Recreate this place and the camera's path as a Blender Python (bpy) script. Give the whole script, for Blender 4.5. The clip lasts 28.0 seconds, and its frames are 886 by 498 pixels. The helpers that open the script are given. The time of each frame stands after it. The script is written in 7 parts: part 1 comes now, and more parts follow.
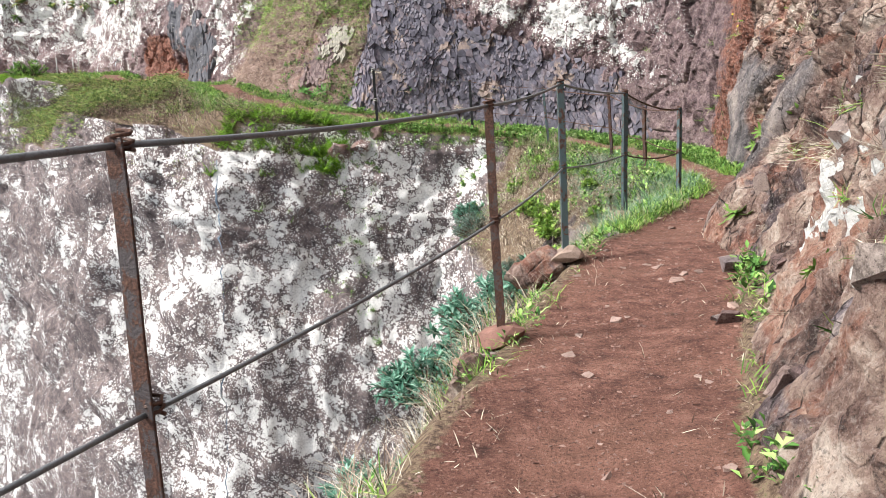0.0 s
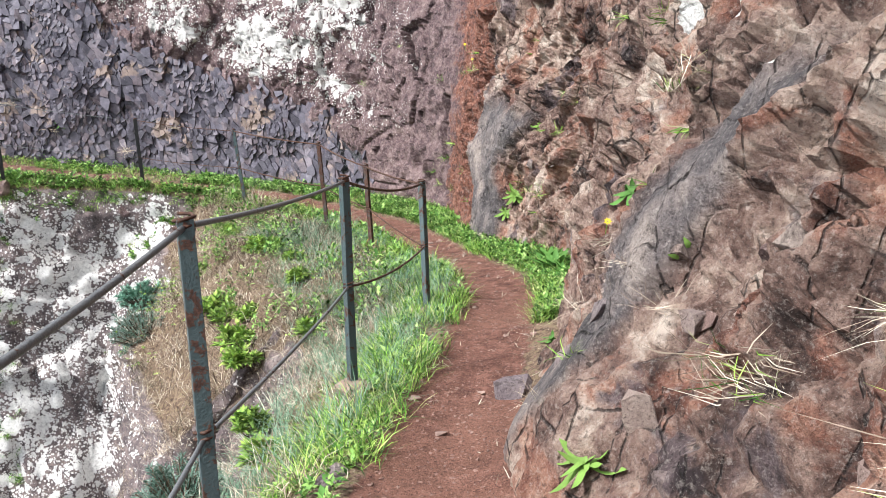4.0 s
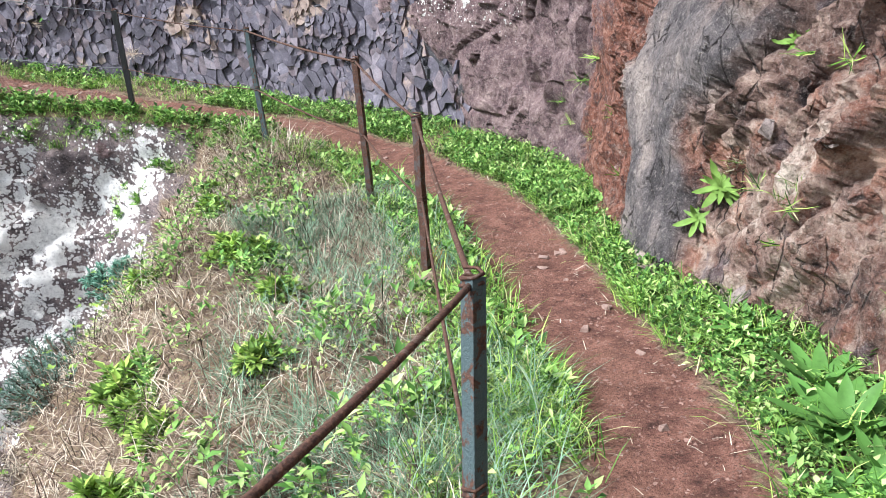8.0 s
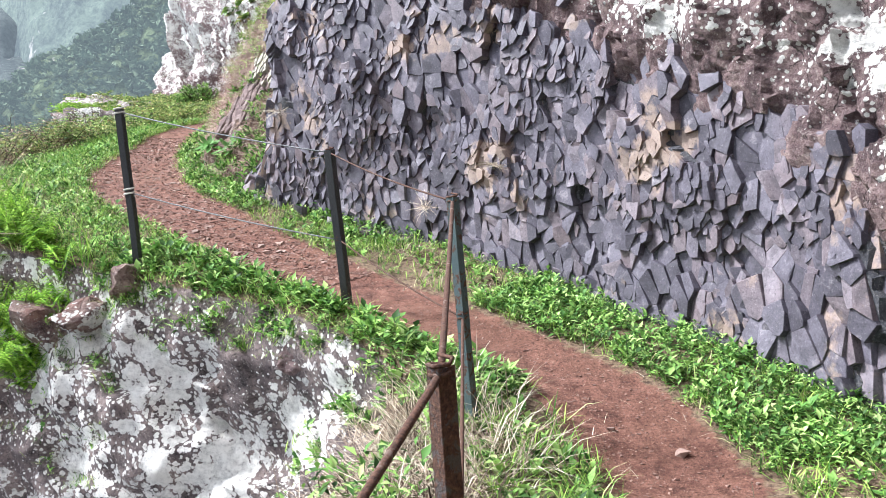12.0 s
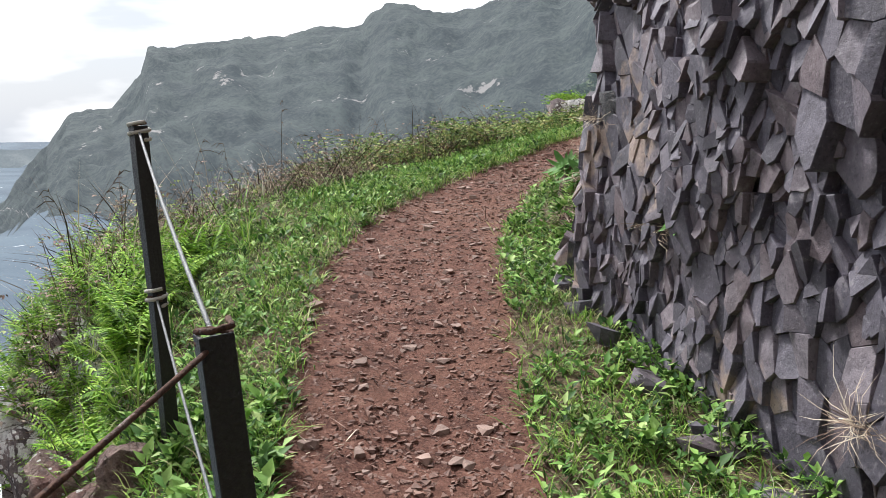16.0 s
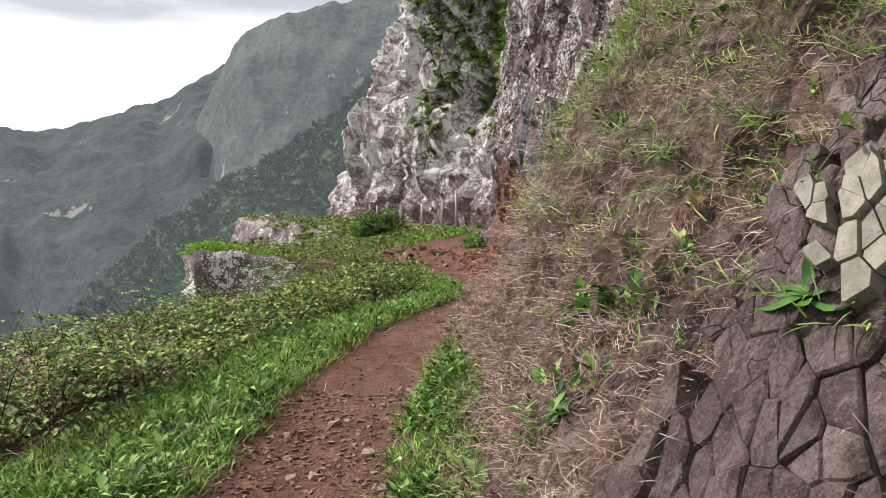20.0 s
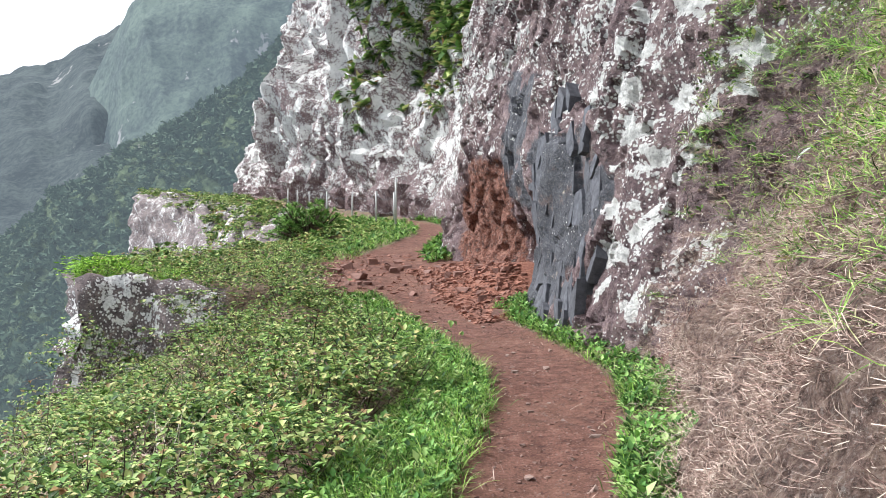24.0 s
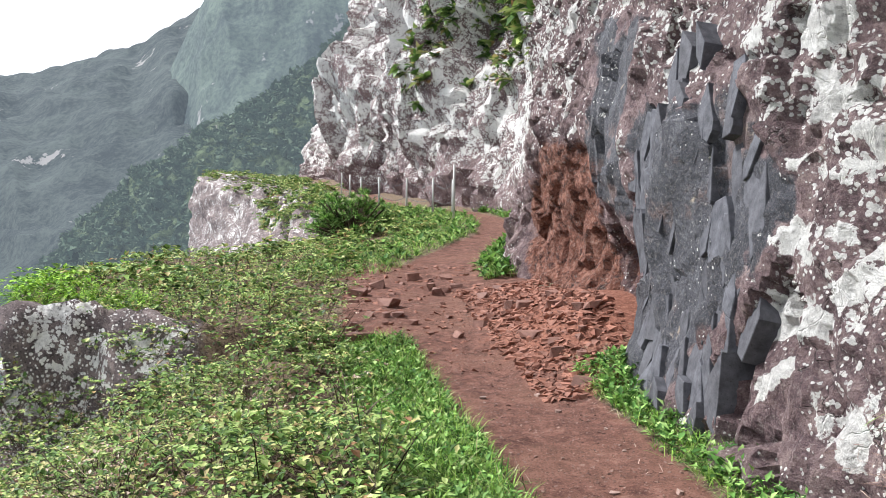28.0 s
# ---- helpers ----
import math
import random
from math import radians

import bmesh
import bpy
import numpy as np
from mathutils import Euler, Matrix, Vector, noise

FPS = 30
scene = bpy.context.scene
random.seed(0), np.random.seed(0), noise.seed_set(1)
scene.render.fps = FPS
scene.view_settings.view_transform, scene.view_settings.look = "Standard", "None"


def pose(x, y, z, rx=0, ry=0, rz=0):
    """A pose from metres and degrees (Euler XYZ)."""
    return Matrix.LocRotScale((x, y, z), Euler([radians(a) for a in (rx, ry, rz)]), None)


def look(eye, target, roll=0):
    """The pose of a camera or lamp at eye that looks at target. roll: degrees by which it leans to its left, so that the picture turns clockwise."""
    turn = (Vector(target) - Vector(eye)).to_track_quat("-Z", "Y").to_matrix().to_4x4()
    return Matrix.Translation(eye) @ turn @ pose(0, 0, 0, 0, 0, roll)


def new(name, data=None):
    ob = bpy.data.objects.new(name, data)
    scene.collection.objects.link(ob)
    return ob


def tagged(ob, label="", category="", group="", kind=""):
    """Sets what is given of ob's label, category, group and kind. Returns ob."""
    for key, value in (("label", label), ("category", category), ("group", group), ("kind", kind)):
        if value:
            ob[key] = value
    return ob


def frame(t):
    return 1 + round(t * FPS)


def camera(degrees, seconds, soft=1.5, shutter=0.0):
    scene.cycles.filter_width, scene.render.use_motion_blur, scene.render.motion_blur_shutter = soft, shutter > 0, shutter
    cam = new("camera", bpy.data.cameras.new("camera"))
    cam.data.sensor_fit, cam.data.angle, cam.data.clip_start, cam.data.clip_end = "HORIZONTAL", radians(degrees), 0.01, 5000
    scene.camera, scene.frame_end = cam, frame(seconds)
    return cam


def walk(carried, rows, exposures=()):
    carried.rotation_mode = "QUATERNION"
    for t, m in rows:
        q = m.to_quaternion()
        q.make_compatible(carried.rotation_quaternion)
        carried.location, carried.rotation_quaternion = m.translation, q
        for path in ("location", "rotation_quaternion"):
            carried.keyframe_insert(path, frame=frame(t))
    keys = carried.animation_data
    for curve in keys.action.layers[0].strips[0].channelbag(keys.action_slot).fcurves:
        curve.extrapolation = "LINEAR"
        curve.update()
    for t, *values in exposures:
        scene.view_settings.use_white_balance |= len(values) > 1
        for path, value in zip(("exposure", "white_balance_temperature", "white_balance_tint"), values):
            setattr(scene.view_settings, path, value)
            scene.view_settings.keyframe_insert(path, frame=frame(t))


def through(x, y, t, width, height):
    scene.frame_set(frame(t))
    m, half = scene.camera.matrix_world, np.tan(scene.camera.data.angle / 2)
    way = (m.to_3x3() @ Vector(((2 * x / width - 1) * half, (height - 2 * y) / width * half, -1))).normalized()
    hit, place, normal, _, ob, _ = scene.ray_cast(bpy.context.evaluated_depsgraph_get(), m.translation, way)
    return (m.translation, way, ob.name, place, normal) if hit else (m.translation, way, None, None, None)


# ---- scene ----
EXPOSURES = ((0, 1.1, 6500, 10), (4, 1.2, 6300, 10), (8, 1.33, 6050, 10), (10, 1.6, 6050, 10), (11.5, 1.64, 6050, 10), (14, 1.35, 6300, 10), (15.5, 0.9, 6400, 10), (17, 0.65, 6700, 10), (19, 0.55, 7300, 10), (20, 0.5, 6800, 10), (21.5, 0.75, 6500, 8), (23.5, 0.85, 6100, 8), (25, 1.12, 6100, 8), (26.5, 1.12, 6150, 9), (28, 0.98, 6250, 10))
cam = camera(55.82, 28.0, soft=0.6)
PATH = [
    (0, (-3.935, -0.163, 0.496), (-1.786, 4.274, -0.342), -2.24),
    (0.5, (-3.710, 0.221, 0.561), (-1.144, 4.382, -0.487), -2.52),
    (1, (-3.554, 0.637, 0.671), (-0.620, 4.515, -0.495), -2.39),
    (1.5, (-3.440, 0.964, 0.781), (-0.161, 4.549, -0.402), -2.34),
    (2, (-3.249, 1.322, 0.875), (0.401, 4.592, -0.118), -2.34),
    (2.5, (-2.981, 1.619, 0.926), (0.729, 4.859, 0.069), -2.36),
    (3, (-2.591, 1.880, 0.921), (1.128, 5.122, 0.105), -2.24),
    (3.5, (-2.238, 2.208, 0.874), (1.397, 5.548, 0.082), -2.02),
    (4, (-1.813, 2.557, 0.867), (1.690, 6.037, 0.081), -1.93),
    (4.5, (-1.378, 3.024, 0.880), (1.867, 6.743, 0.080), -1.64),
    (6.5, (0.199, 4.681, 1.005), (3.015, 8.612, -0.263), -2.17),
    (7, (0.634, 5.027, 1.060), (3.414, 8.951, -0.309), -2.27),
    (7.5, (1.075, 5.387, 1.040), (3.833, 9.306, -0.388), -2.22),
    (8, (1.496, 5.709, 0.981), (4.260, 9.618, -0.462), -2.16),
    (8.5, (1.968, 6.083, 0.949), (4.698, 10.035, -0.440), -2.03),
    (9, (2.427, 6.432, 0.943), (5.083, 10.505, -0.221), -1.98),
    (9.5, (2.844, 6.819, 0.940), (5.145, 11.161, 0.016), -1.85),
    (10, (3.188, 7.231, 0.949), (4.890, 11.868, 0.172), -1.64),
    (10.5, (3.577, 7.686, 0.979), (4.737, 12.496, 0.257), -1.51),
    (11, (3.888, 8.229, 0.993), (4.572, 13.134, 0.299), -1.41),
    (11.5, (4.182, 8.752, 1.019), (4.588, 13.689, 0.343), -1.37),
    (13.5, (4.940, 10.906, 1.120), (3.713, 15.715, 0.515), -0.70),
    (14, (4.999, 11.439, 1.169), (3.270, 16.093, 0.584), -0.48),
    (14.5, (5.060, 12.038, 1.189), (2.925, 16.523, 0.616), -0.52),
    (15, (5.013, 12.595, 1.246), (2.637, 16.954, 0.651), -0.37),
    (15.5, (4.953, 13.175, 1.252), (2.339, 17.387, 0.601), -0.50),
    (16, (4.833, 13.726, 1.254), (1.904, 17.718, 0.557), -0.46),
    (16.5, (4.626, 14.251, 1.282), (1.406, 17.999, 0.519), -0.41),
    (17, (4.357, 14.727, 1.336), (0.824, 18.168, 0.515), -0.11),
    (17.5, (4.037, 15.168, 1.431), (0.245, 18.313, 0.573), -0.40),
    (18, (3.712, 15.584, 1.504), (-0.056, 18.757, 0.642), -0.53),
    (18.5, (3.289, 16.030, 1.567), (0.003, 19.725, 0.829), -0.46),
    (19, (2.870, 16.474, 1.664), (0.648, 20.935, 1.268), -0.60),
    (19.5, (2.446, 16.972, 1.755), (1.151, 21.800, 1.646), -0.73),
    (20, (1.989, 17.481, 1.845), (1.154, 22.411, 1.871), -0.69),
    (20.5, (1.653, 17.983, 1.953), (1.094, 22.951, 2.029), -0.83),
    (21, (1.432, 18.354, 2.135), (0.942, 23.329, 2.214), -1.19),
    (21.5, (1.278, 18.687, 2.224), (0.823, 23.666, 2.310), -1.10),
    (23.5, (0.841, 19.893, 2.462), (0.550, 24.883, 2.332), -0.44),
    (24, (0.735, 20.344, 2.542), (0.450, 25.333, 2.386), -0.54),
    (24.5, (0.707, 20.838, 2.576), (0.427, 25.826, 2.372), -0.55),
    (25, (0.658, 21.313, 2.625), (0.363, 26.296, 2.348), -0.47),
    (25.5, (0.658, 21.732, 2.700), (0.310, 26.711, 2.400), -0.50),
    (26, (0.679, 22.138, 2.754), (0.268, 27.111, 2.453), -0.42),
    (26.5, (0.646, 22.502, 2.774), (0.134, 27.467, 2.481), -0.31),
    (27, (0.665, 22.862, 2.786), (0.103, 27.822, 2.500), -0.40),
    (27.5, (0.681, 23.247, 2.806), (0.053, 28.200, 2.526), -0.34),
    (28, (0.683, 23.505, 2.826), (-0.031, 28.446, 2.554), -0.27),
]
walk(cam, [(t, look(e, g, r)) for t, e, g, r in PATH], EXPOSURES)

# ---- world and sun: a bright overcast sky over the sea ----
SUN_AZ, SUN_EL = radians(75), radians(46)      # azimuth from +y towards -x
world = bpy.data.worlds.new("sky")
scene.world = world
world.use_nodes = True
wn, wl = world.node_tree.nodes, world.node_tree.links
wn.clear()
w_out, w_bg = wn.new("ShaderNodeOutputWorld"), wn.new("ShaderNodeBackground")
w_sky, w_mix = wn.new("ShaderNodeTexSky"), wn.new("ShaderNodeMix")
w_sky.sky_type, w_sky.sun_disc = "NISHITA", False
w_sky.sun_elevation, w_sky.sun_rotation = SUN_EL, -SUN_AZ
w_sky.air_density, w_sky.dust_density = 1.0, 3.0
w_tc, w_map, w_noise, w_ramp = (wn.new("ShaderNodeTexCoord"), wn.new("ShaderNodeMapping"),
                                wn.new("ShaderNodeTexNoise"), wn.new("ShaderNodeValToRGB"))
w_map.inputs["Scale"].default_value = (1.6, 1.6, 6.5)
w_noise.inputs["Scale"].default_value, w_noise.inputs["Detail"].default_value = 1.7, 5.0
w_ramp.color_ramp.elements[0].position, w_ramp.color_ramp.elements[0].color = 0.4, (4.8, 5.2, 5.8, 1)
w_ramp.color_ramp.elements[1].position, w_ramp.color_ramp.elements[1].color = 0.6, (11.5, 11.5, 11.6, 1)
w_mix.data_type = "RGBA"
w_mix.inputs["Factor"].default_value = 0.86
wl.new(w_tc.outputs["Generated"], w_map.inputs["Vector"])
wl.new(w_map.outputs["Vector"], w_noise.inputs["Vector"])
wl.new(w_noise.outputs["Fac"], w_ramp.inputs["Fac"])
wl.new(w_sky.outputs["Color"], w_mix.inputs["A"])
wl.new(w_ramp.outputs["Color"], w_mix.inputs["B"])
wl.new(w_mix.outputs["Result"], w_bg.inputs["Color"])
w_bg.inputs["Strength"].default_value = 0.095
wl.new(w_bg.outputs["Background"], w_out.inputs["Surface"])

sun = new("sun", bpy.data.lights.new("sun", "SUN"))
sun.data.energy, sun.data.angle, sun.data.color = 3.8, radians(10), (1.0, 0.985, 0.97)
sun.matrix_world = look((-math.sin(SUN_AZ) * math.cos(SUN_EL) * 60, math.cos(SUN_AZ) * math.cos(SUN_EL) * 60, math.sin(SUN_EL) * 60), (0, 0, 0))

# ---- materials ----
class Nodes:
    """A small helper to wire a node material."""
    def __init__(self, name):
        self.mat = bpy.data.materials.new(name)
        self.mat.use_nodes = True
        self.tree = self.mat.node_tree
        self.bsdf = self.tree.nodes["Principled BSDF"]
        self.pos = self.tree.nodes.new("ShaderNodeNewGeometry").outputs["Position"]

    def put(self, socket, value):
        if isinstance(value, bpy.types.NodeSocket):
            self.tree.links.new(value, socket)
        elif value is not None:
            if socket.type == "RGBA" and not isinstance(value, (int, float)):
                value = (*value[:3], 1)
            socket.default_value = value

    def math(self, op, a, b=0.0, clamp=False):
        n = self.tree.nodes.new("ShaderNodeMath")
        n.operation, n.use_clamp = op, clamp
        self.put(n.inputs[0], a), self.put(n.inputs[1], b)
        return n.outputs[0]

    def noise(self, scale, detail=4.0, rough=0.55, vec=None, warp=0.0):
        n = self.tree.nodes.new("ShaderNodeTexNoise")
        n.inputs["Scale"].default_value, n.inputs["Detail"].default_value = scale, detail
        n.inputs["Roughness"].default_value, n.inputs["Distortion"].default_value = rough, warp
        self.put(n.inputs["Vector"], vec or self.pos)
        return n.outputs["Fac"]

    def cells(self, scale, feature="F1", vec=None, out="Distance", rand=1.0):
        n = self.tree.nodes.new("ShaderNodeTexVoronoi")
        n.feature = feature
        n.inputs["Scale"].default_value, n.inputs["Randomness"].default_value = scale, rand
        self.put(n.inputs["Vector"], vec or self.pos)
        return n.outputs[out]

    def stretch(self, scale, turn=(0, 0, 0)):
        n = self.tree.nodes.new("ShaderNodeMapping")
        n.inputs["Scale"].default_value, n.inputs["Rotation"].default_value = scale, turn
        self.put(n.inputs["Vector"], self.pos)
        return n.outputs["Vector"]

    def warped(self, amount):
        """The place, shifted about by noise, so that cells lose their straight edges."""
        n = self.tree.nodes.new("ShaderNodeTexNoise")
        n.inputs["Scale"].default_value, n.inputs["Detail"].default_value = 4.0, 4.0
        self.put(n.inputs["Vector"], self.pos)
        m = self.tree.nodes.new("ShaderNodeVectorMath")
        m.operation = "MULTIPLY_ADD"
        self.put(m.inputs[0], n.outputs["Color"]), self.put(m.inputs[2], self.pos)
        m.inputs[1].default_value = (amount,) * 3
        return m.outputs[0]

    def step(self, value, lo, hi):
        n = self.tree.nodes.new("ShaderNodeMapRange")
        n.interpolation_type = "SMOOTHSTEP"
        self.put(n.inputs["Value"], value), self.put(n.inputs["From Min"], lo), self.put(n.inputs["From Max"], hi)
        return n.outputs["Result"]

    def mix(self, fac, a, b, blend="MIX"):
        n = self.tree.nodes.new("ShaderNodeMix")
        n.data_type, n.blend_type = "RGBA", blend
        self.put(n.inputs["Factor"], fac), self.put(n.inputs["A"], a), self.put(n.inputs["B"], b)
        return n.outputs["Result"]

    def ramp(self, fac, stops):
        n = self.tree.nodes.new("ShaderNodeValToRGB")
        e = n.color_ramp.elements
        while len(e) < len(stops):
            e.new(0.5)
        for k, (p, c) in zip(e, stops):
            k.position, k.color = p, (*c, 1)
        self.put(n.inputs["Fac"], fac)
        return n.outputs["Color"]

    def attr(self, name):
        n = self.tree.nodes.new("ShaderNodeAttribute")
        n.attribute_name = name
        return n.outputs["Fac"]

    def rand(self, island=False):
        if island:
            return self.tree.nodes.new("ShaderNodeNewGeometry").outputs["Random Per Island"]
        return self.tree.nodes.new("ShaderNodeObjectInfo").outputs["Random"]

    def lichen(self):
        """Round crusts that run together into patches, at three sizes, where the mask allows."""
        grow = self.math("ADD", self.attr("lichen"), self.math("MULTIPLY", self.math("SUBTRACT", self.noise(1.3, 5, 0.6, warp=0.5), 0.5), 2.0))
        grow = self.math("SUBTRACT", grow, self.math("MULTIPLY", self.step(self.attr("lichen"), 0.25, 0.0), 2.0))
        rag = self.math("MULTIPLY", self.math("SUBTRACT", self.noise(30, 5, 0.7), 0.5), 0.8)
        best = None
        for scale, level, gain, warp in ((4.5, 0.42, 0.95, 0.28), (11, 0.38, 0.8, 0.14), (25, 0.22, 0.66, 0.06)):
            spread = self.math("ADD", self.math("MULTIPLY", self.math("SUBTRACT", grow, level), gain), rag)
            k = self.math("SUBTRACT", spread, self.cells(scale, "F1", self.warped(warp)))
            best = k if best is None else self.math("MAXIMUM", best, k)
        return self.step(best, 0.0, 0.05)

    def bump(self, height, strength, distance=0.02):
        n = self.tree.nodes.new("ShaderNodeBump")
        n.inputs["Strength"].default_value, n.inputs["Distance"].default_value = strength, distance
        self.put(n.inputs["Height"], height)
        self.put(self.bsdf.inputs["Normal"], n.outputs["Normal"])

    def finish(self, color, rough=0.8, metal=0.0, spec=0.3):
        self.put(self.bsdf.inputs["Base Color"], color)
        self.put(self.bsdf.inputs["Roughness"], rough)
        self.put(self.bsdf.inputs["Metallic"], metal)
        self.bsdf.inputs["Specular IOR Level"].default_value = spec
        return self.mat


def cliff_material():
    """Weathered volcanic rock: purple-brown tuff, brown blocks, blue-grey basalt, red earth, white lichen, moss, by masks."""
    n = Nodes("cliff_rock")
    fine, mid, grain = n.noise(34, 6, 0.75), n.noise(7, 10, 0.75, warp=0.2), n.noise(110, 4, 0.75)
    tone = n.attr("tone")
    shift = n.math("MULTIPLY", tone, 0.12)
    tuff = n.ramp(n.math("ADD", mid, n.math("MULTIPLY", tone, 0.05)), [(0.3, (0.04, 0.025, 0.027)), (0.46, (0.145, 0.092, 0.096)), (0.58, (0.245, 0.168, 0.163)), (0.72, (0.42, 0.32, 0.29))])
    grainy = n.math("ADD", n.math("MULTIPLY", n.noise(5.5, 8, 0.68, warp=0.4), 0.78), n.math("MULTIPLY", n.noise(5, 7, 0.62, n.stretch((1.4, 1.4, 0.6), (0.6, 0.5, 0))), 0.22))
    brown = n.ramp(n.math("ADD", grainy, shift), [(0.36, (0.045, 0.025, 0.02)), (0.44, (0.16, 0.094, 0.074)), (0.5, (0.265, 0.172, 0.138)), (0.57, (0.4, 0.285, 0.225)), (0.67, (0.66, 0.55, 0.46))])
    rusty = n.ramp(n.math("ADD", grainy, shift), [(0.36, (0.06, 0.02, 0.013)), (0.48, (0.24, 0.092, 0.058)), (0.58, (0.37, 0.175, 0.115)), (0.7, (0.56, 0.38, 0.28))])
    plum = n.ramp(n.math("ADD", grainy, shift), [(0.36, (0.035, 0.024, 0.027)), (0.48, (0.12, 0.092, 0.1)), (0.58, (0.2, 0.165, 0.17)), (0.7, (0.4, 0.36, 0.34))])
    brown = n.mix(n.step(n.math("ADD", n.noise(1.5, 6, 0.62, warp=0.8), n.math("MULTIPLY", tone, 0.06)), 0.53, 0.6), brown, n.mix(0.8, brown, rusty))
    brown = n.mix(n.step(n.math("ADD", n.noise(1.9, 6, 0.6, n.stretch((1, 1, 0.6), (0, 0.8, 0)), 0.6), n.math("MULTIPLY", tone, -0.07)), 0.57, 0.64), brown, n.mix(0.8, brown, plum))
    basalt = n.ramp(n.math("ADD", n.math("MULTIPLY", mid, 0.55), n.math("ADD", 0.22, n.math("MULTIPLY", tone, 0.13))), [(0.3, (0.016, 0.016, 0.02)), (0.46, (0.046, 0.047, 0.057)), (0.58, (0.085, 0.086, 0.1)), (0.74, (0.2, 0.195, 0.21))])
    basalt = n.mix(n.step(n.math("ADD", n.noise(2.2, 6, 0.65), n.math("MULTIPLY", tone, 0.08)), 0.57, 0.66), basalt, n.mix(0.55, basalt, (0.26, 0.17, 0.15)))
    basalt = n.mix(n.step(n.noise(3.3, 5), 0.66, 0.7), basalt, (0.36, 0.29, 0.22))
    red = n.ramp(n.noise(11, 7, 0.68, warp=1), [(0.34, (0.05, 0.02, 0.015)), (0.48, (0.17, 0.062, 0.038)), (0.58, (0.28, 0.115, 0.075)), (0.74, (0.42, 0.26, 0.2))])
    pale = n.ramp(n.math("ADD", shift, n.noise(4.5, 7, 0.58, n.stretch((1, 1, 0.6), (0.5, 0.3, 0)), 0.5)), [(0.32, (0.06, 0.053, 0.055)), (0.46, (0.13, 0.114, 0.115)), (0.56, (0.2, 0.168, 0.16)), (0.7, (0.36, 0.3, 0.265))])
    soil = n.ramp(n.noise(14, 7, 0.68), [(0.3, (0.06, 0.036, 0.028)), (0.5, (0.2, 0.126, 0.1)), (0.7, (0.38, 0.275, 0.21))])
    c = n.mix(n.attr("brown"), tuff, brown)
    c = n.mix(n.step(n.math("ADD", n.attr("basalt"), n.math("MULTIPLY", n.math("SUBTRACT", n.noise(6, 7, 0.65), 0.5), 1.2)), 0.4, 0.6), c, basalt)
    c = n.mix(n.step(n.math("ADD", n.attr("red"), n.math("MULTIPLY", n.math("SUBTRACT", mid, 0.5), 1.8)), 0.3, 0.75), c, red)
    c = n.mix(n.attr("slab"), c, pale)
    c = n.mix(n.attr("soil"), c, soil)
    # hairline joints
    crack = n.math("MULTIPLY", n.step(n.cells(5, "DISTANCE_TO_EDGE", n.warped(0.3)), 0.02, 0.004), n.step(n.noise(2.2, 4), 0.48, 0.6))
    crack = n.math("MULTIPLY", crack, n.math("SUBTRACT", 1.0, n.math("MAXIMUM", n.math("MAXIMUM", n.attr("soil"), n.attr("brown")), n.attr("basalt"))))
    split = n.math("MULTIPLY", n.step(n.cells(4.2, "DISTANCE_TO_EDGE", n.stretch((1.6, 1.6, 0.6), (0.7, 0.6, 0.2))), 0.035, 0.008), n.step(n.noise(2.6, 5, 0.6), 0.46, 0.56))
    split = n.math("MULTIPLY", n.math("MULTIPLY", split, n.attr("brown")), n.math("SUBTRACT", 1.0, n.attr("soil")))
    crack = n.math("MAXIMUM", crack, n.math("MULTIPLY", split, n.step(n.noise(16, 5, 0.7), 0.38, 0.5)))
    c = n.mix(n.math("MULTIPLY", crack, 0.8), c, (0.018, 0.012, 0.011))
    rasp = n.noise(36, 6, 0.72)
    c = n.mix(n.math("MULTIPLY", n.step(rasp, 0.47, 0.33), 0.7), c, n.mix(0.85, c, (0.012, 0.009, 0.009)))
    c = n.mix(n.math("MULTIPLY", n.step(rasp, 0.53, 0.66), n.math("SUBTRACT", 0.5, n.math("MULTIPLY", n.attr("basalt"), 0.3))), c, n.mix(0.5, c, (0.7, 0.62, 0.55)))
    c = n.mix(n.math("MULTIPLY", n.step(grain, 0.46, 0.32), 0.6), c, n.mix(0.8, c, (0.012, 0.009, 0.009)))
    c = n.mix(n.math("MULTIPLY", n.step(grain, 0.55, 0.7), 0.5), c, n.mix(0.55, c, (0.66, 0.6, 0.54)))
    # lichen: scalloped crusts with clean edges, large colonies among small dots
    mask = n.math("MAXIMUM", n.lichen(), n.step(n.math("ADD", n.attr("crust"), n.math("MULTIPLY", n.math("SUBTRACT", n.noise(14, 6, 0.7), 0.5), 1.6)), 1.2, 1.28))
    white = n.ramp(n.math("ADD", n.math("MULTIPLY", n.noise(26, 8, 0.75), 0.7), n.math("MULTIPLY", n.noise(2.5, 3), 0.3)), [(0.36, (0.28, 0.265, 0.25)), (0.43, (0.56, 0.54, 0.51)), (0.51, (0.74, 0.72, 0.68)), (0.66, (0.82, 0.8, 0.76))])
    c = n.mix(mask, c, white)
    moss = n.step(n.math("ADD", n.attr("green"), n.math("MULTIPLY", n.math("SUBTRACT", n.noise(6, 5), 0.5), 1.6)), 0.45, 0.7)
    c = n.mix(moss, c, n.ramp(n.noise(30, 4), [(0.3, (0.03, 0.05, 0.012)), (0.7, (0.15, 0.17, 0.05))]))
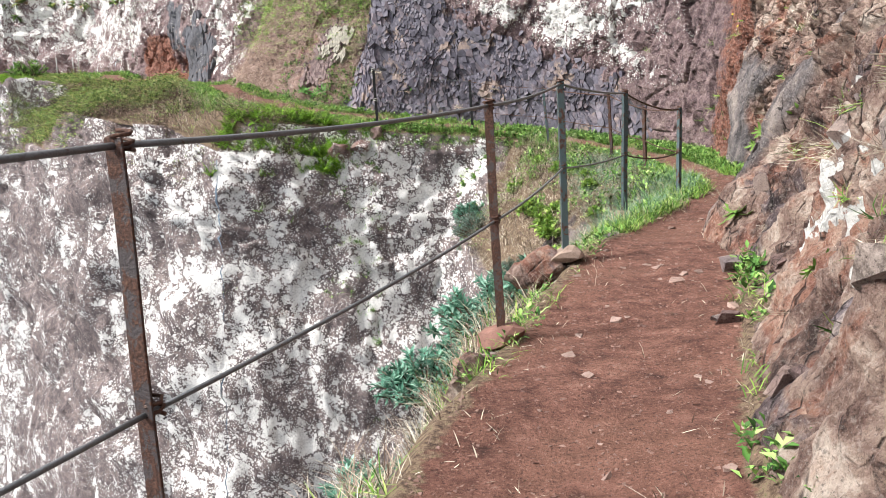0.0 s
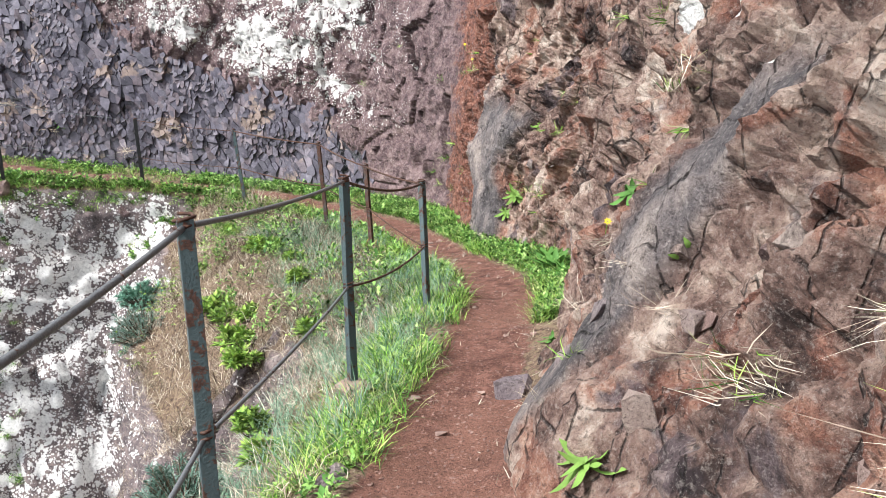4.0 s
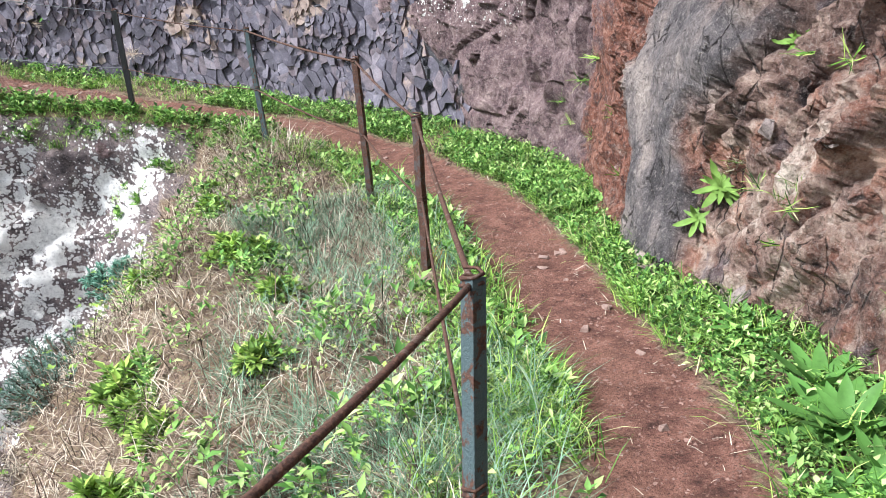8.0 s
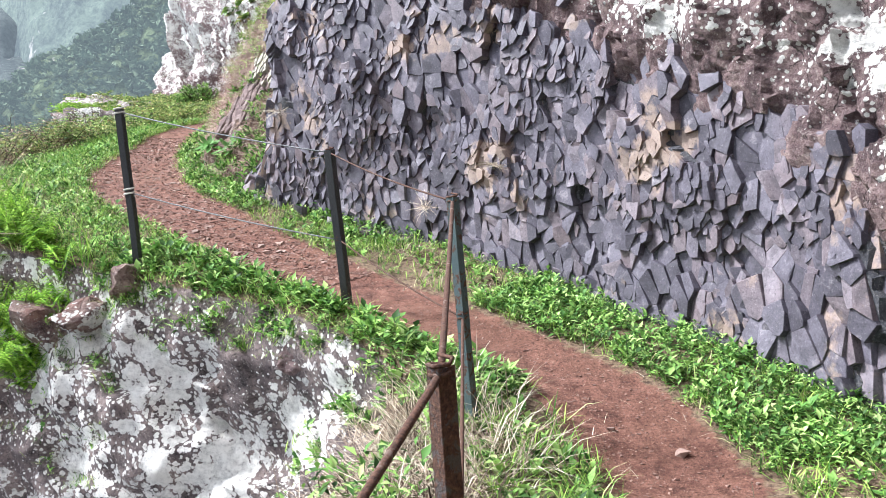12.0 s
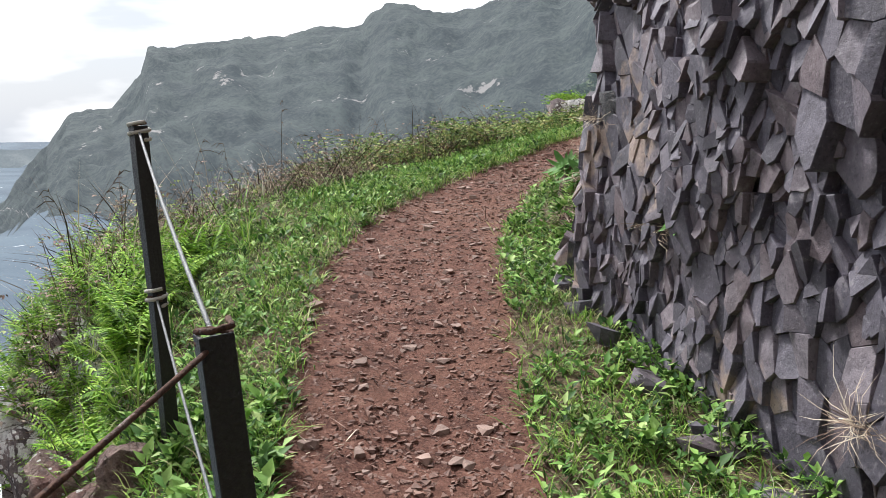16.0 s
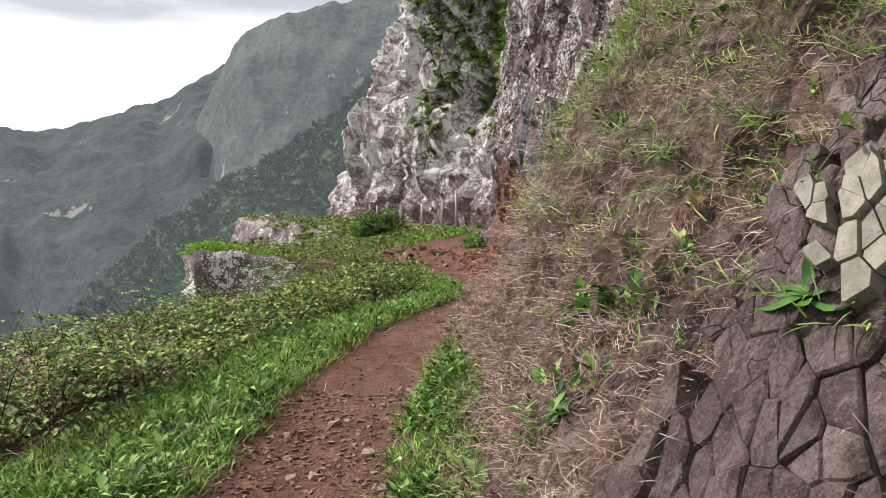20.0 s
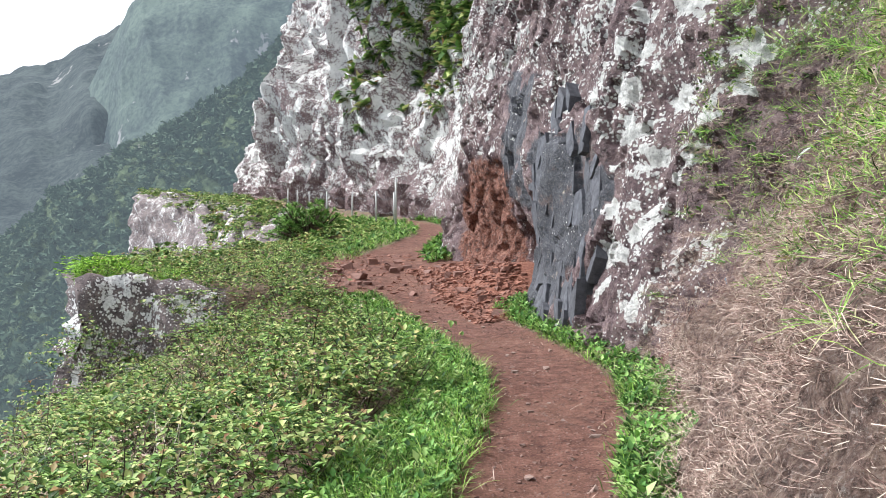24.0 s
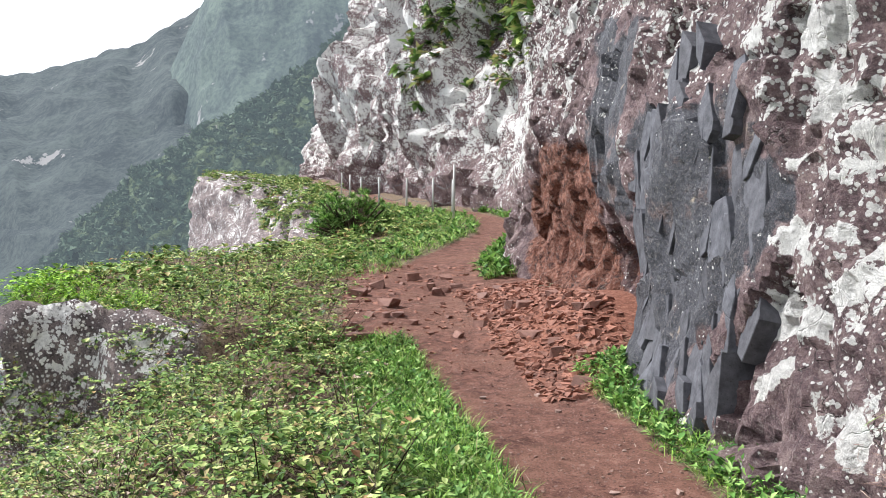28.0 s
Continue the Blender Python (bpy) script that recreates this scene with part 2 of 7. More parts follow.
    h = n.math("ADD", n.math("MULTIPLY", mid, 0.6), n.math("ADD", n.math("MULTIPLY", fine, 0.45), n.math("ADD", n.math("MULTIPLY", grain, 0.16), n.math("SUBTRACT", n.math("MULTIPLY", mask, 0.06), n.math("MULTIPLY", crack, 0.4)))))
    h = n.math("MULTIPLY", h, n.math("SUBTRACT", 1.0, n.math("MULTIPLY", n.attr("basalt"), 0.6)))
    n.bump(h, 1.0, 0.1)
    return n.finish(c, n.math("SUBTRACT", 0.88, n.math("MULTIPLY", n.attr("basalt"), 0.3)), spec=0.3)


def ground_material():
    """Trodden red-brown earth with grit, leaf litter and soil on the verges, rock where the ground breaks away."""
    n = Nodes("path_earth")
    fine, mid, big = n.noise(75, 6, 0.72), n.noise(10, 8, 0.68), n.noise(1.3, 4)
    dirt = n.ramp(mid, [(0.28, (0.042, 0.019, 0.015)), (0.46, (0.125, 0.056, 0.041)), (0.6, (0.195, 0.094, 0.069)), (0.76, (0.3, 0.172, 0.13))])
    dirt = n.mix(n.step(big, 0.45, 0.62), dirt, n.mix(0.5, dirt, (0.19, 0.095, 0.066)))
    dirt = n.mix(n.math("MULTIPLY", n.step(fine, 0.48, 0.34), 0.85), dirt, (0.03, 0.015, 0.012))
    dirt = n.mix(n.math("MULTIPLY", n.step(fine, 0.55, 0.68), 0.5), dirt, (0.38, 0.24, 0.18))
    grit = n.cells(85, "F1")
    dirt = n.mix(n.math("MULTIPLY", n.step(grit, 0.24, 0.1), n.step(n.noise(40, 3), 0.46, 0.6)), dirt, n.mix(n.noise(90, 2), (0.09, 0.05, 0.04), (0.34, 0.25, 0.2)))
    litter = n.ramp(n.noise(30, 8, 0.75), [(0.32, (0.016, 0.01, 0.007)), (0.46, (0.11, 0.072, 0.05)), (0.56, (0.22, 0.16, 0.105)), (0.64, (0.09, 0.1, 0.035)), (0.78, (0.34, 0.27, 0.18))])
    rock = n.ramp(n.noise(6, 8, 0.68, warp=0.5), [(0.3, (0.04, 0.032, 0.033)), (0.48, (0.14, 0.11, 0.108)), (0.6, (0.22, 0.17, 0.16)), (0.75, (0.34, 0.29, 0.27))])
    rock = n.mix(n.math("MULTIPLY", n.step(n.noise(42, 6, 0.8), 0.5, 0.36), 0.8), rock, (0.012, 0.01, 0.01))
    rock = n.mix(n.math("MULTIPLY", n.step(n.noise(60, 5, 0.8), 0.54, 0.66), 0.5), rock, (0.5, 0.46, 0.43))
    d = n.step(n.math("ADD", n.attr("dirt"), n.math("MULTIPLY", n.math("SUBTRACT", n.noise(14, 5), 0.5), 0.9)), 0.4, 0.6)
    c = n.mix(d, litter, dirt)
    c = n.mix(n.step(n.math("ADD", n.attr("rock"), n.math("MULTIPLY", n.math("SUBTRACT", n.noise(5, 5), 0.5), 0.8)), 0.3, 0.6), c, rock)
    c = n.mix(n.step(n.math("ADD", n.attr("scree"), n.math("MULTIPLY", n.math("SUBTRACT", mid, 0.5), 1.2)), 0.4, 0.6), c, n.ramp(n.noise(30, 6, 0.7), [(0.3, (0.08, 0.03, 0.02)), (0.55, (0.24, 0.1, 0.066)), (0.75, (0.36, 0.19, 0.13))]))
    mask = n.lichen()
    c = n.mix(mask, c, n.ramp(n.math("ADD", n.math("MULTIPLY", n.noise(26, 8, 0.75), 0.7), n.math("MULTIPLY", n.noise(2.5, 3), 0.3)), [(0.36, (0.2, 0.19, 0.18)), (0.44, (0.52, 0.5, 0.475)), (0.53, (0.7, 0.68, 0.645)), (0.68, (0.8, 0.78, 0.74))]))
    h = n.math("ADD", n.math("MULTIPLY", fine, 0.45), n.math("ADD", n.math("MULTIPLY", mid, 0.6), n.math("MULTIPLY", n.step(grit, 0.24, 0.0), 0.3)))
    n.bump(h, 0.9, 0.04)
    return n.finish(c, 0.92, spec=0.2)


def leaf_material(name, stops, rough=0.5, through=0.25):
    n = Nodes(name)
    c = n.ramp(n.rand(True), stops)
    c = n.mix(n.step(n.noise(4.5, 5, 0.65), 0.6, 0.34), c, n.mix(0.45, c, (0.02, 0.035, 0.012)))
    m = n.finish(c, rough + 0.1, spec=0.13)
    n.bsdf.inputs["Transmission Weight"].default_value = 0.0
    tl = n.tree.nodes.new("ShaderNodeBsdfTranslucent")
    add = n.tree.nodes.new("ShaderNodeMixShader")
    add.inputs[0].default_value = through * 0.65
    n.put(tl.inputs["Color"], c)
    n.tree.links.new(n.bsdf.outputs[0], add.inputs[1])
    n.tree.links.new(tl.outputs[0], add.inputs[2])
    n.tree.links.new(add.outputs[0], n.tree.nodes["Material Output"].inputs["Surface"])
    return m


def stone_material(name, dark, light, island=False, tan=False):
    n = Nodes(name)
    mid = n.noise(14, 6, 0.6)
    c = n.ramp(mid, [(0.25, dark), (0.75, light)])
    c = n.mix(n.rand(island), n.mix(0.3, c, (0.03, 0.025, 0.025)), c)
    if tan:
        c = n.mix(n.math("MULTIPLY", n.step(n.noise(1.7, 6, 0.65), 0.63, 0.7), 0.6), c, n.mix(mid, (0.2, 0.13, 0.09), (0.42, 0.33, 0.25)))
    c = n.mix(n.math("MULTIPLY", n.step(n.noise(95, 4, 0.75), 0.46, 0.32), 0.55), c, (0.02, 0.016, 0.016))
    n.bump(n.math("ADD", mid, n.math("MULTIPLY", n.noise(110, 5, 0.7), 0.35)), 0.5, 0.014)
    return n.finish(c, 0.78, spec=0.35)


def basalt_material(name, island):
    """Blue-grey and plum splinters with clean faces, some stained tan, spotted pale."""
    n = Nodes(name)
    r = n.rand(island)
    mid = n.noise(9, 7, 0.7)
    tone = n.ramp(n.math("ADD", n.math("MULTIPLY", r, 0.62), n.math("MULTIPLY", n.noise(1.6, 4), 0.38)), [(0.1, (0.036, 0.032, 0.044)), (0.35, (0.076, 0.068, 0.09)), (0.55, (0.11, 0.099, 0.127)), (0.72, (0.13, 0.099, 0.11)), (0.9, (0.21, 0.19, 0.224))])
    c = n.mix(n.step(mid, 0.56, 0.36), tone, n.mix(0.5, tone, (0.02, 0.018, 0.024)))
    c = n.mix(n.step(mid, 0.56, 0.7), c, n.mix(0.4, c, (0.38, 0.35, 0.37)))
    stain = n.step(n.math("ADD", n.noise(1.5, 6, 0.65), n.math("MULTIPLY", r, 0.06)), 0.62, 0.68)
    c = n.mix(n.math("MULTIPLY", stain, 0.65), c, n.mix(mid, (0.16, 0.09, 0.07), (0.46, 0.36, 0.27)))
    fine = n.noise(70, 6, 0.8)
    c = n.mix(n.math("MULTIPLY", n.step(fine, 0.47, 0.34), 0.65), c, (0.012, 0.01, 0.012))
    c = n.mix(n.math("MULTIPLY", n.step(fine, 0.56, 0.68), 0.35), c, (0.42, 0.4, 0.41))
    n.bump(n.math("ADD", mid, n.math("MULTIPLY", fine, 0.4)), 0.5, 0.016)
    return n.finish(c, 0.62, spec=0.4)


PLUM_TONES = [(0.15, (0.1, 0.067, 0.068)), (0.4, (0.165, 0.113, 0.11)), (0.6, (0.22, 0.162, 0.155)), (0.85, (0.3, 0.23, 0.21))]
BROWN_TONES = [(0.15, (0.12, 0.084, 0.086)), (0.32, (0.21, 0.132, 0.115)), (0.45, (0.3, 0.225, 0.195)), (0.58, (0.2, 0.165, 0.175)), (0.72, (0.4, 0.325, 0.28)), (0.88, (0.25, 0.158, 0.135))]


def jointed_material(name, island, tones=BROWN_TONES):
    """Red-brown, purple and tan blocks of one wall, each with its own tone, weathered and cracked."""
    n = Nodes(name)
    tone = n.ramp(n.math("ADD", n.math("MULTIPLY", n.rand(island), 0.6), n.math("MULTIPLY", n.noise(1.2, 5, 0.6), 0.4)),
                  tones)
    mid = n.noise(9, 9, 0.75, n.stretch((1, 1, 0.55), (0.5, 0.35, 0)), 0.2)
    c = n.mix(n.step(mid, 0.53, 0.36), tone, n.mix(0.75, tone, (0.03, 0.018, 0.015)))
    c = n.mix(n.step(mid, 0.54, 0.68), c, n.mix(0.6, c, (0.52, 0.43, 0.35)))
    grain = n.noise(95, 5, 0.78)
    c = n.mix(n.math("MULTIPLY", n.step(grain, 0.47, 0.33), 0.75), c, (0.025, 0.016, 0.014))
    c = n.mix(n.math("MULTIPLY", n.step(grain, 0.55, 0.7), 0.5), c, (0.55, 0.46, 0.4))
    crack = n.math("MULTIPLY", n.step(n.cells(13, "DISTANCE_TO_EDGE", n.warped(0.15)), 0.035, 0.008), n.step(n.noise(4, 3), 0.48, 0.6))
    c = n.mix(n.math("MULTIPLY", crack, 0.8), c, (0.02, 0.013, 0.012))
    spot = n.tree.nodes.new("ShaderNodeVectorMath")
    spot.operation = "DISTANCE"
    n.put(spot.inputs[0], n.warped(0.25))
    spot.inputs[1].default_value = (-0.5, 2.55, 0.05)
    crust = n.math("ADD", n.math("SUBTRACT", 0.4, spot.outputs["Value"]), n.math("MULTIPLY", n.math("SUBTRACT", n.noise(5.5, 6, 0.6), 0.5), 1.7))
    c = n.mix(n.step(crust, 0.0, 0.04), c, n.ramp(n.noise(24, 6, 0.7), [(0.3, (0.4, 0.38, 0.36)), (0.6, (0.78, 0.76, 0.73))]))
    n.bump(n.math("SUBTRACT", n.math("ADD", n.math("MULTIPLY", mid, 0.8), n.math("MULTIPLY", n.noise(40, 6, 0.75), 0.5)), n.math("MULTIPLY", crack, 0.4)), 1.0, 0.05)
    return n.finish(c, 0.88, spec=0.25)


def rusty_material(name, paint, rust_level):
    n = Nodes(name)
    a, b = n.noise(18, 6, 0.65, warp=0.5), n.noise(120, 4, 0.6)
    rust = n.ramp(b, [(0.3, (0.025, 0.013, 0.01)), (0.55, (0.075, 0.036, 0.024)), (0.75, (0.13, 0.066, 0.042))])
    mask = n.step(n.math("ADD", a, n.math("MULTIPLY", b, 0.25)), rust_level, rust_level + 0.06)
    c = n.mix(mask, n.mix(b, paint, n.mix(0.12, paint, (0.3, 0.3, 0.3))), rust)
    n.bump(n.math("ADD", n.math("MULTIPLY", a, 0.5), b), 0.8, 0.006)
    return n.finish(c, n.math("ADD", 0.45, n.math("MULTIPLY", mask, 0.4)), metal=0.1, spec=0.3)


CLIFF, EARTH = cliff_material(), ground_material()
GRASS = leaf_material("grass_green", [(0.0, (0.015, 0.04, 0.008)), (0.25, (0.07, 0.17, 0.028)), (0.6, (0.24, 0.44, 0.065)), (0.85, (0.44, 0.6, 0.14)), (1.0, (0.56, 0.5, 0.3))], 0.5, 0.25)
WEED = leaf_material("weed_leaf", [(0.0, (0.02, 0.055, 0.014)), (0.35, (0.11, 0.25, 0.055)), (0.75, (0.31, 0.52, 0.13)), (1.0, (0.5, 0.64, 0.25))], 0.45, 0.25)
BRAMBLE = leaf_material("bramble_leaf", [(0.0, (0.025, 0.05, 0.015)), (0.25, (0.1, 0.19, 0.045)), (0.6, (0.28, 0.41, 0.11)), (0.84, (0.52, 0.58, 0.22)), (0.94, (0.5, 0.42, 0.18)), (1.0, (0.25, 0.1, 0.06))], 0.4, 0.25)
STRAW = leaf_material("dry_grass", [(0.0, (0.1, 0.065, 0.05)), (0.4, (0.36, 0.27, 0.21)), (0.75, (0.62, 0.53, 0.41)), (1.0, (0.8, 0.73, 0.6))], 0.7, 0.15)
FERN = leaf_material("fern_leaf", [(0.0, (0.03, 0.09, 0.008)), (0.45, (0.2, 0.42, 0.035)), (1.0, (0.46, 0.68, 0.1))], 0.5, 0.28)
SPURGE = leaf_material("spurge_leaf", [(0.0, (0.05, 0.15, 0.1)), (0.5, (0.15, 0.34, 0.24)), (1.0, (0.36, 0.56, 0.44))], 0.5, 0.25)
BROOM = leaf_material("grey_green_leaf", [(0.0, (0.05, 0.11, 0.08)), (0.5, (0.16, 0.27, 0.21)), (1.0, (0.38, 0.48, 0.42))], 0.5, 0.2)
SHRUB = leaf_material("shrub_leaf", [(0.0, (0.08, 0.16, 0.035)), (0.4, (0.22, 0.36, 0.08)), (0.8, (0.35, 0.52, 0.1)), (1.0, (0.55, 0.62, 0.2))], 0.45, 0.25)
DEAD = leaf_material("dead_grass", [(0.0, (0.09, 0.05, 0.042)), (0.3, (0.29, 0.18, 0.148)), (0.7, (0.52, 0.375, 0.31)), (1.0, (0.7, 0.58, 0.48))], 0.75, 0.1)
RUSTLEAF = leaf_material("rust_brown_needles", [(0.0, (0.2, 0.08, 0.02)), (1.0, (0.45, 0.22, 0.06))], 0.7, 0.1)
YELLOW = leaf_material("yellow_petal", [(0.0, (0.75, 0.55, 0.02)), (1.0, (0.85, 0.68, 0.03))], 0.5, 0.3)
TWIG = leaf_material("dry_twig", [(0.0, (0.025, 0.016, 0.013)), (0.5, (0.085, 0.055, 0.042)), (1.0, (0.22, 0.165, 0.13))], 0.8, 0.0)
STONE = stone_material("path_stone", (0.15, 0.085, 0.065), (0.42, 0.3, 0.25))
REDSTONE = stone_material("fallen_red_rock", (0.12, 0.055, 0.04), (0.28, 0.14, 0.105))
SLATE = stone_material("slate_blue_column", (0.03, 0.031, 0.038), (0.135, 0.135, 0.152))
PLUM, PLUMS = jointed_material("plum_block", False, PLUM_TONES), jointed_material("plum_rock", True, PLUM_TONES)
BLOCK, BLOCKS = basalt_material("basalt_block", False), basalt_material("basalt_chips", True)
JOINTED = jointed_material("jointed_block", False)
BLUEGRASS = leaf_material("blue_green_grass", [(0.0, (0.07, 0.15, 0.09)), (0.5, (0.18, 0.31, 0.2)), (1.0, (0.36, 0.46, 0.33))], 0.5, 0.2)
CREAM = stone_material("cream_plate", (0.13, 0.12, 0.092), (0.4, 0.37, 0.295))
RUBBLE = stone_material("brown_rubble", (0.13, 0.085, 0.062), (0.38, 0.28, 0.22))
GRIT = stone_material("grit", (0.1, 0.046, 0.036), (0.34, 0.21, 0.165), True)
POST_BROWN = rusty_material("rusty_post", (0.04, 0.028, 0.026), 0.56)
POST_GREEN = rusty_material("painted_post", (0.035, 0.06, 0.062), 0.66)
POST_BLACK = rusty_material("black_post", (0.004, 0.0038, 0.0038), 0.8)
ROPE = rusty_material("steel_rope", (0.1, 0.105, 0.11), 0.74)
ROPE_RUST = rusty_material("rusty_rope", (0.08, 0.045, 0.03), 0.5)

# ---- the plan: the centre line of the path, station by station ----
COVE = [(-5.6, -3.3, -0.66), (-4.3, -1.0, -0.66), (-3.3, 0.6, -0.66), (-2.55, 1.8, -0.66), (-1.95, 2.45, -0.65), (-1.3, 3.1, -0.63),
        (-0.25, 4.15, -0.55), (0.5, 4.85, -0.55), (1.45, 5.6, -0.56), (2.95, 6.7, -0.57), (3.7, 7.5, -0.58), (4.15, 8.3, -0.59),
        (4.75, 9.4, -0.57), (5.2, 10.4, -0.52), (5.42, 11.5, -0.44), (5.45, 12.5, -0.36), (5.2, 13.4, -0.22), (4.6, 14.15, -0.1),
        (3.8, 15.05, 0.05), (3.0, 16.0, 0.2), (2.3, 16.9, 0.37)]
RIDGE = [(1.65, 17.8, 0.5), (1.2, 18.8, 0.65), (0.92, 20.0, 0.82), (0.8, 21.2, 1.0), (0.78, 22.5, 1.2), (0.9, 24.0, 1.33),
         (1.1, 25.5, 1.39), (1.1, 26.5, 1.41), (0.85, 27.7, 1.43), (0.35, 29.3, 1.48), (-0.05, 30.5, 1.58), (-0.6, 32.2, 1.78),
         (-0.9, 34.0, 1.98), (-0.75, 36.0, 2.15), (-0.5, 38.2, 2.3), (-0.85, 41.0, 2.46), (-1.8, 43.6, 2.6), (-4.2, 47.5, 2.8),
         (-7.5, 56.0, 3.3), (-13.0, 70.0, 3.9), (-19.0, 90.0, 4.7), (-26.0, 106.0, 5.3), (-20.0, 128.0, 5.3)]
STATIONS = np.array(COVE + RIDGE)
STATION_Z = [(k, p[2]) for k, p in enumerate(COVE + RIDGE)]


def spline(values, c):
    """Catmull-Rom through rows of values at whole numbers, read at c (an array)."""
    v = np.asarray(values, float)
    v = v[:, None] if v.ndim == 1 else v
    v = np.vstack([2 * v[0] - v[1], v, 2 * v[-1] - v[-2]])
    c = np.clip(np.asarray(c, float), 0, len(v) - 3 - 1e-6)
    i = np.floor(c).astype(int)
    u = (c - i)[:, None]
    a, b, d, e = v[i], v[i + 1], v[i + 2], v[i + 3]
    return 0.5 * (2 * b + (d - a) * u + (2 * a - 5 * b + 4 * d - e) * u * u + (3 * b - a - 3 * d + e) * u ** 3)


def table(pairs, c):
    """A value given at some stations, read at c."""
    k = sorted(pairs)
    return np.interp(c, [p[0] for p in k], [p[1] for p in k])


def centre(c):
    """Place, and the way to the right, at stations c."""
    p = spline(STATIONS, c)
    q = spline(STATIONS, np.asarray(c) + 0.02) - spline(STATIONS, np.asarray(c) - 0.02)
    r = np.stack([q[:, 1], -q[:, 0]], 1)
    return p, r / np.linalg.norm(r, axis=1)[:, None]


# Half width of the trodden path, left and right of its centre.
HALF = [(0, 0.5), (5, 0.5), (6, 0.47), (7, 0.34), (8, 0.27), (12, 0.29), (16, 0.32), (18, 0.36), (19, 0.45), (20.5, 0.53), (22, 0.5),
        (23, 0.42), (24, 0.35), (26, 0.37), (28, 0.47), (31, 0.55), (32, 0.6), (34, 0.36), (37, 0.3), (43, 0.3)]
# Left side: how far out and how far down the verge, the bank and the drop reach.
VERGE_L = [(0, 0.65), (5, 0.62), (8, 0.6), (9, 0.7), (11, 0.9), (14, 0.95), (15, 0.8), (16, 0.6), (17, 0.5), (18, 0.5), (19, 0.95), (20, 1.5), (21, 2.2),
           (22, 1.7), (24, 1.5), (28, 1.5), (30, 1.6), (31.5, 1.7), (31.72, 2.6), (33.8, 2.8), (34.4, 1.5), (36, 1.2), (39, 1.2), (40, 2.0), (41, 3.0), (43, 3.0)]
VERGE_LZ = [(0, -0.08), (7, -0.05), (10, 0.0), (14, 0.05), (17, -0.03), (18, -0.1), (20, -0.12), (22, 0.0), (24, -0.1), (26, -0.12), (31.5, -0.08), (31.72, 0.0), (32.7, -0.08), (34, -0.1), (43, 0.0)]
BANK_L = [(0, 1.25), (5, 1.2), (8, 1.3), (10, 1.8), (13, 2.1), (14, 2.0), (15, 1.6), (16, 1.3), (17, 0.85), (17.5, 0.75), (18, 0.62), (19, 1.1), (20, 1.75), (21, 2.7), (22, 2.7),
          (24, 3.3), (26, 4.0), (29, 4.2), (31.5, 4.2), (31.72, 4.05), (33.0, 4.7), (34, 5.2), (34.6, 3.6), (36, 3.9), (37.3, 3.4), (39, 3.0), (39.8, 3.5), (40.4, 8.0), (41, 9.0), (43, 7.0)]
BANK_LZ = [(0, -1.2), (5, -1.1), (8, -0.7), (10, -0.3), (12, -0.12), (14, -0.1), (15, -0.2), (16, -0.4), (17, -0.65), (18, -0.9), (20, -0.9), (21, -0.7), (22, -0.3),
           (24, -0.45), (26, -0.6), (29, -1.0), (31.5, -1.35), (31.72, 0.1), (33.0, 0.02), (34, -0.3), (34.6, -0.5), (36, -0.5), (37.3, -0.9), (38, -1.5), (39.5, -1.2), (40.4, 0.3), (43, 0.3)]
DROP_L = [(0, 1.8), (5, 1.75), (8, 2.1), (10, 2.7), (12.5, 3.3), (14, 2.9), (15, 2.7), (16, 2.4), (17, 1.75), (17.6, 1.3), (18, 0.85), (19, 1.35), (20, 1.9), (21, 2.75), (22, 3.0), (24, 3.9), (26, 4.7), (29, 4.9), (31.5, 4.75), (31.72, 4.3),
          (33.0, 5.0), (34, 5.45), (34.6, 4.4), (36, 4.6), (38, 4.4), (39.8, 5.0), (40.4, 8.6), (43, 8.0)]
DROP_LZ = [(0, -4.0), (5, -3.6), (8, -2.3), (10, -1.5), (12.5, -1.0), (14, -1.25), (16, -1.7), (17, -1.8), (17.5, -2.1), (18, -3.0), (20, -3.0), (22, -2.2), (24, -1.6), (26, -1.5), (30, -2.0), (31.5, -2.8), (31.72, -3.0), (33.5, -3.2), (35, -4.0), (40, -4.0), (41, -5.0), (43, -5.0)]
DEEP_L = [(0, 3.2), (8, 3.7), (14, 3.9), (16, 3.2), (17, 2.6), (18, 1.7), (19, 1.9), (20, 2.3), (21, 3.1), (22, 3.6), (24, 4.4), (26, 5.1), (31.4, 5.2), (31.75, 5.0), (33, 5.4), (34, 5.8), (34.4, 4.6), (38, 5.0), (39.8, 5.6), (40.4, 9.2), (43, 8.8)]
# Right side: where the wall stands, and how far it leans back at heights over the path.
FOOT_R = [(0, 0.58), (5, 0.53), (6, 0.52), (7, 0.36), (8, 0.37), (9, 0.56), (9.6, 0.78), (10.3, 0.84), (11, 0.64), (11.6, 0.52), (12.2, 0.6), (13, 0.88), (14, 1.0), (15, 1.06), (16, 1.0), (17, 1.15), (18, 1.2),
          (19, 1.0), (20, 0.82), (20.5, 0.95), (21, 0.95), (22, 0.85), (23, 0.75), (24, 0.52), (25, 0.43), (26, 0.5), (27, 0.75), (28, 0.85), (29, 0.7), (30, 0.85), (31, 1.05), (32, 1.1), (33, 0.9), (35, 0.75), (43, 0.8)]
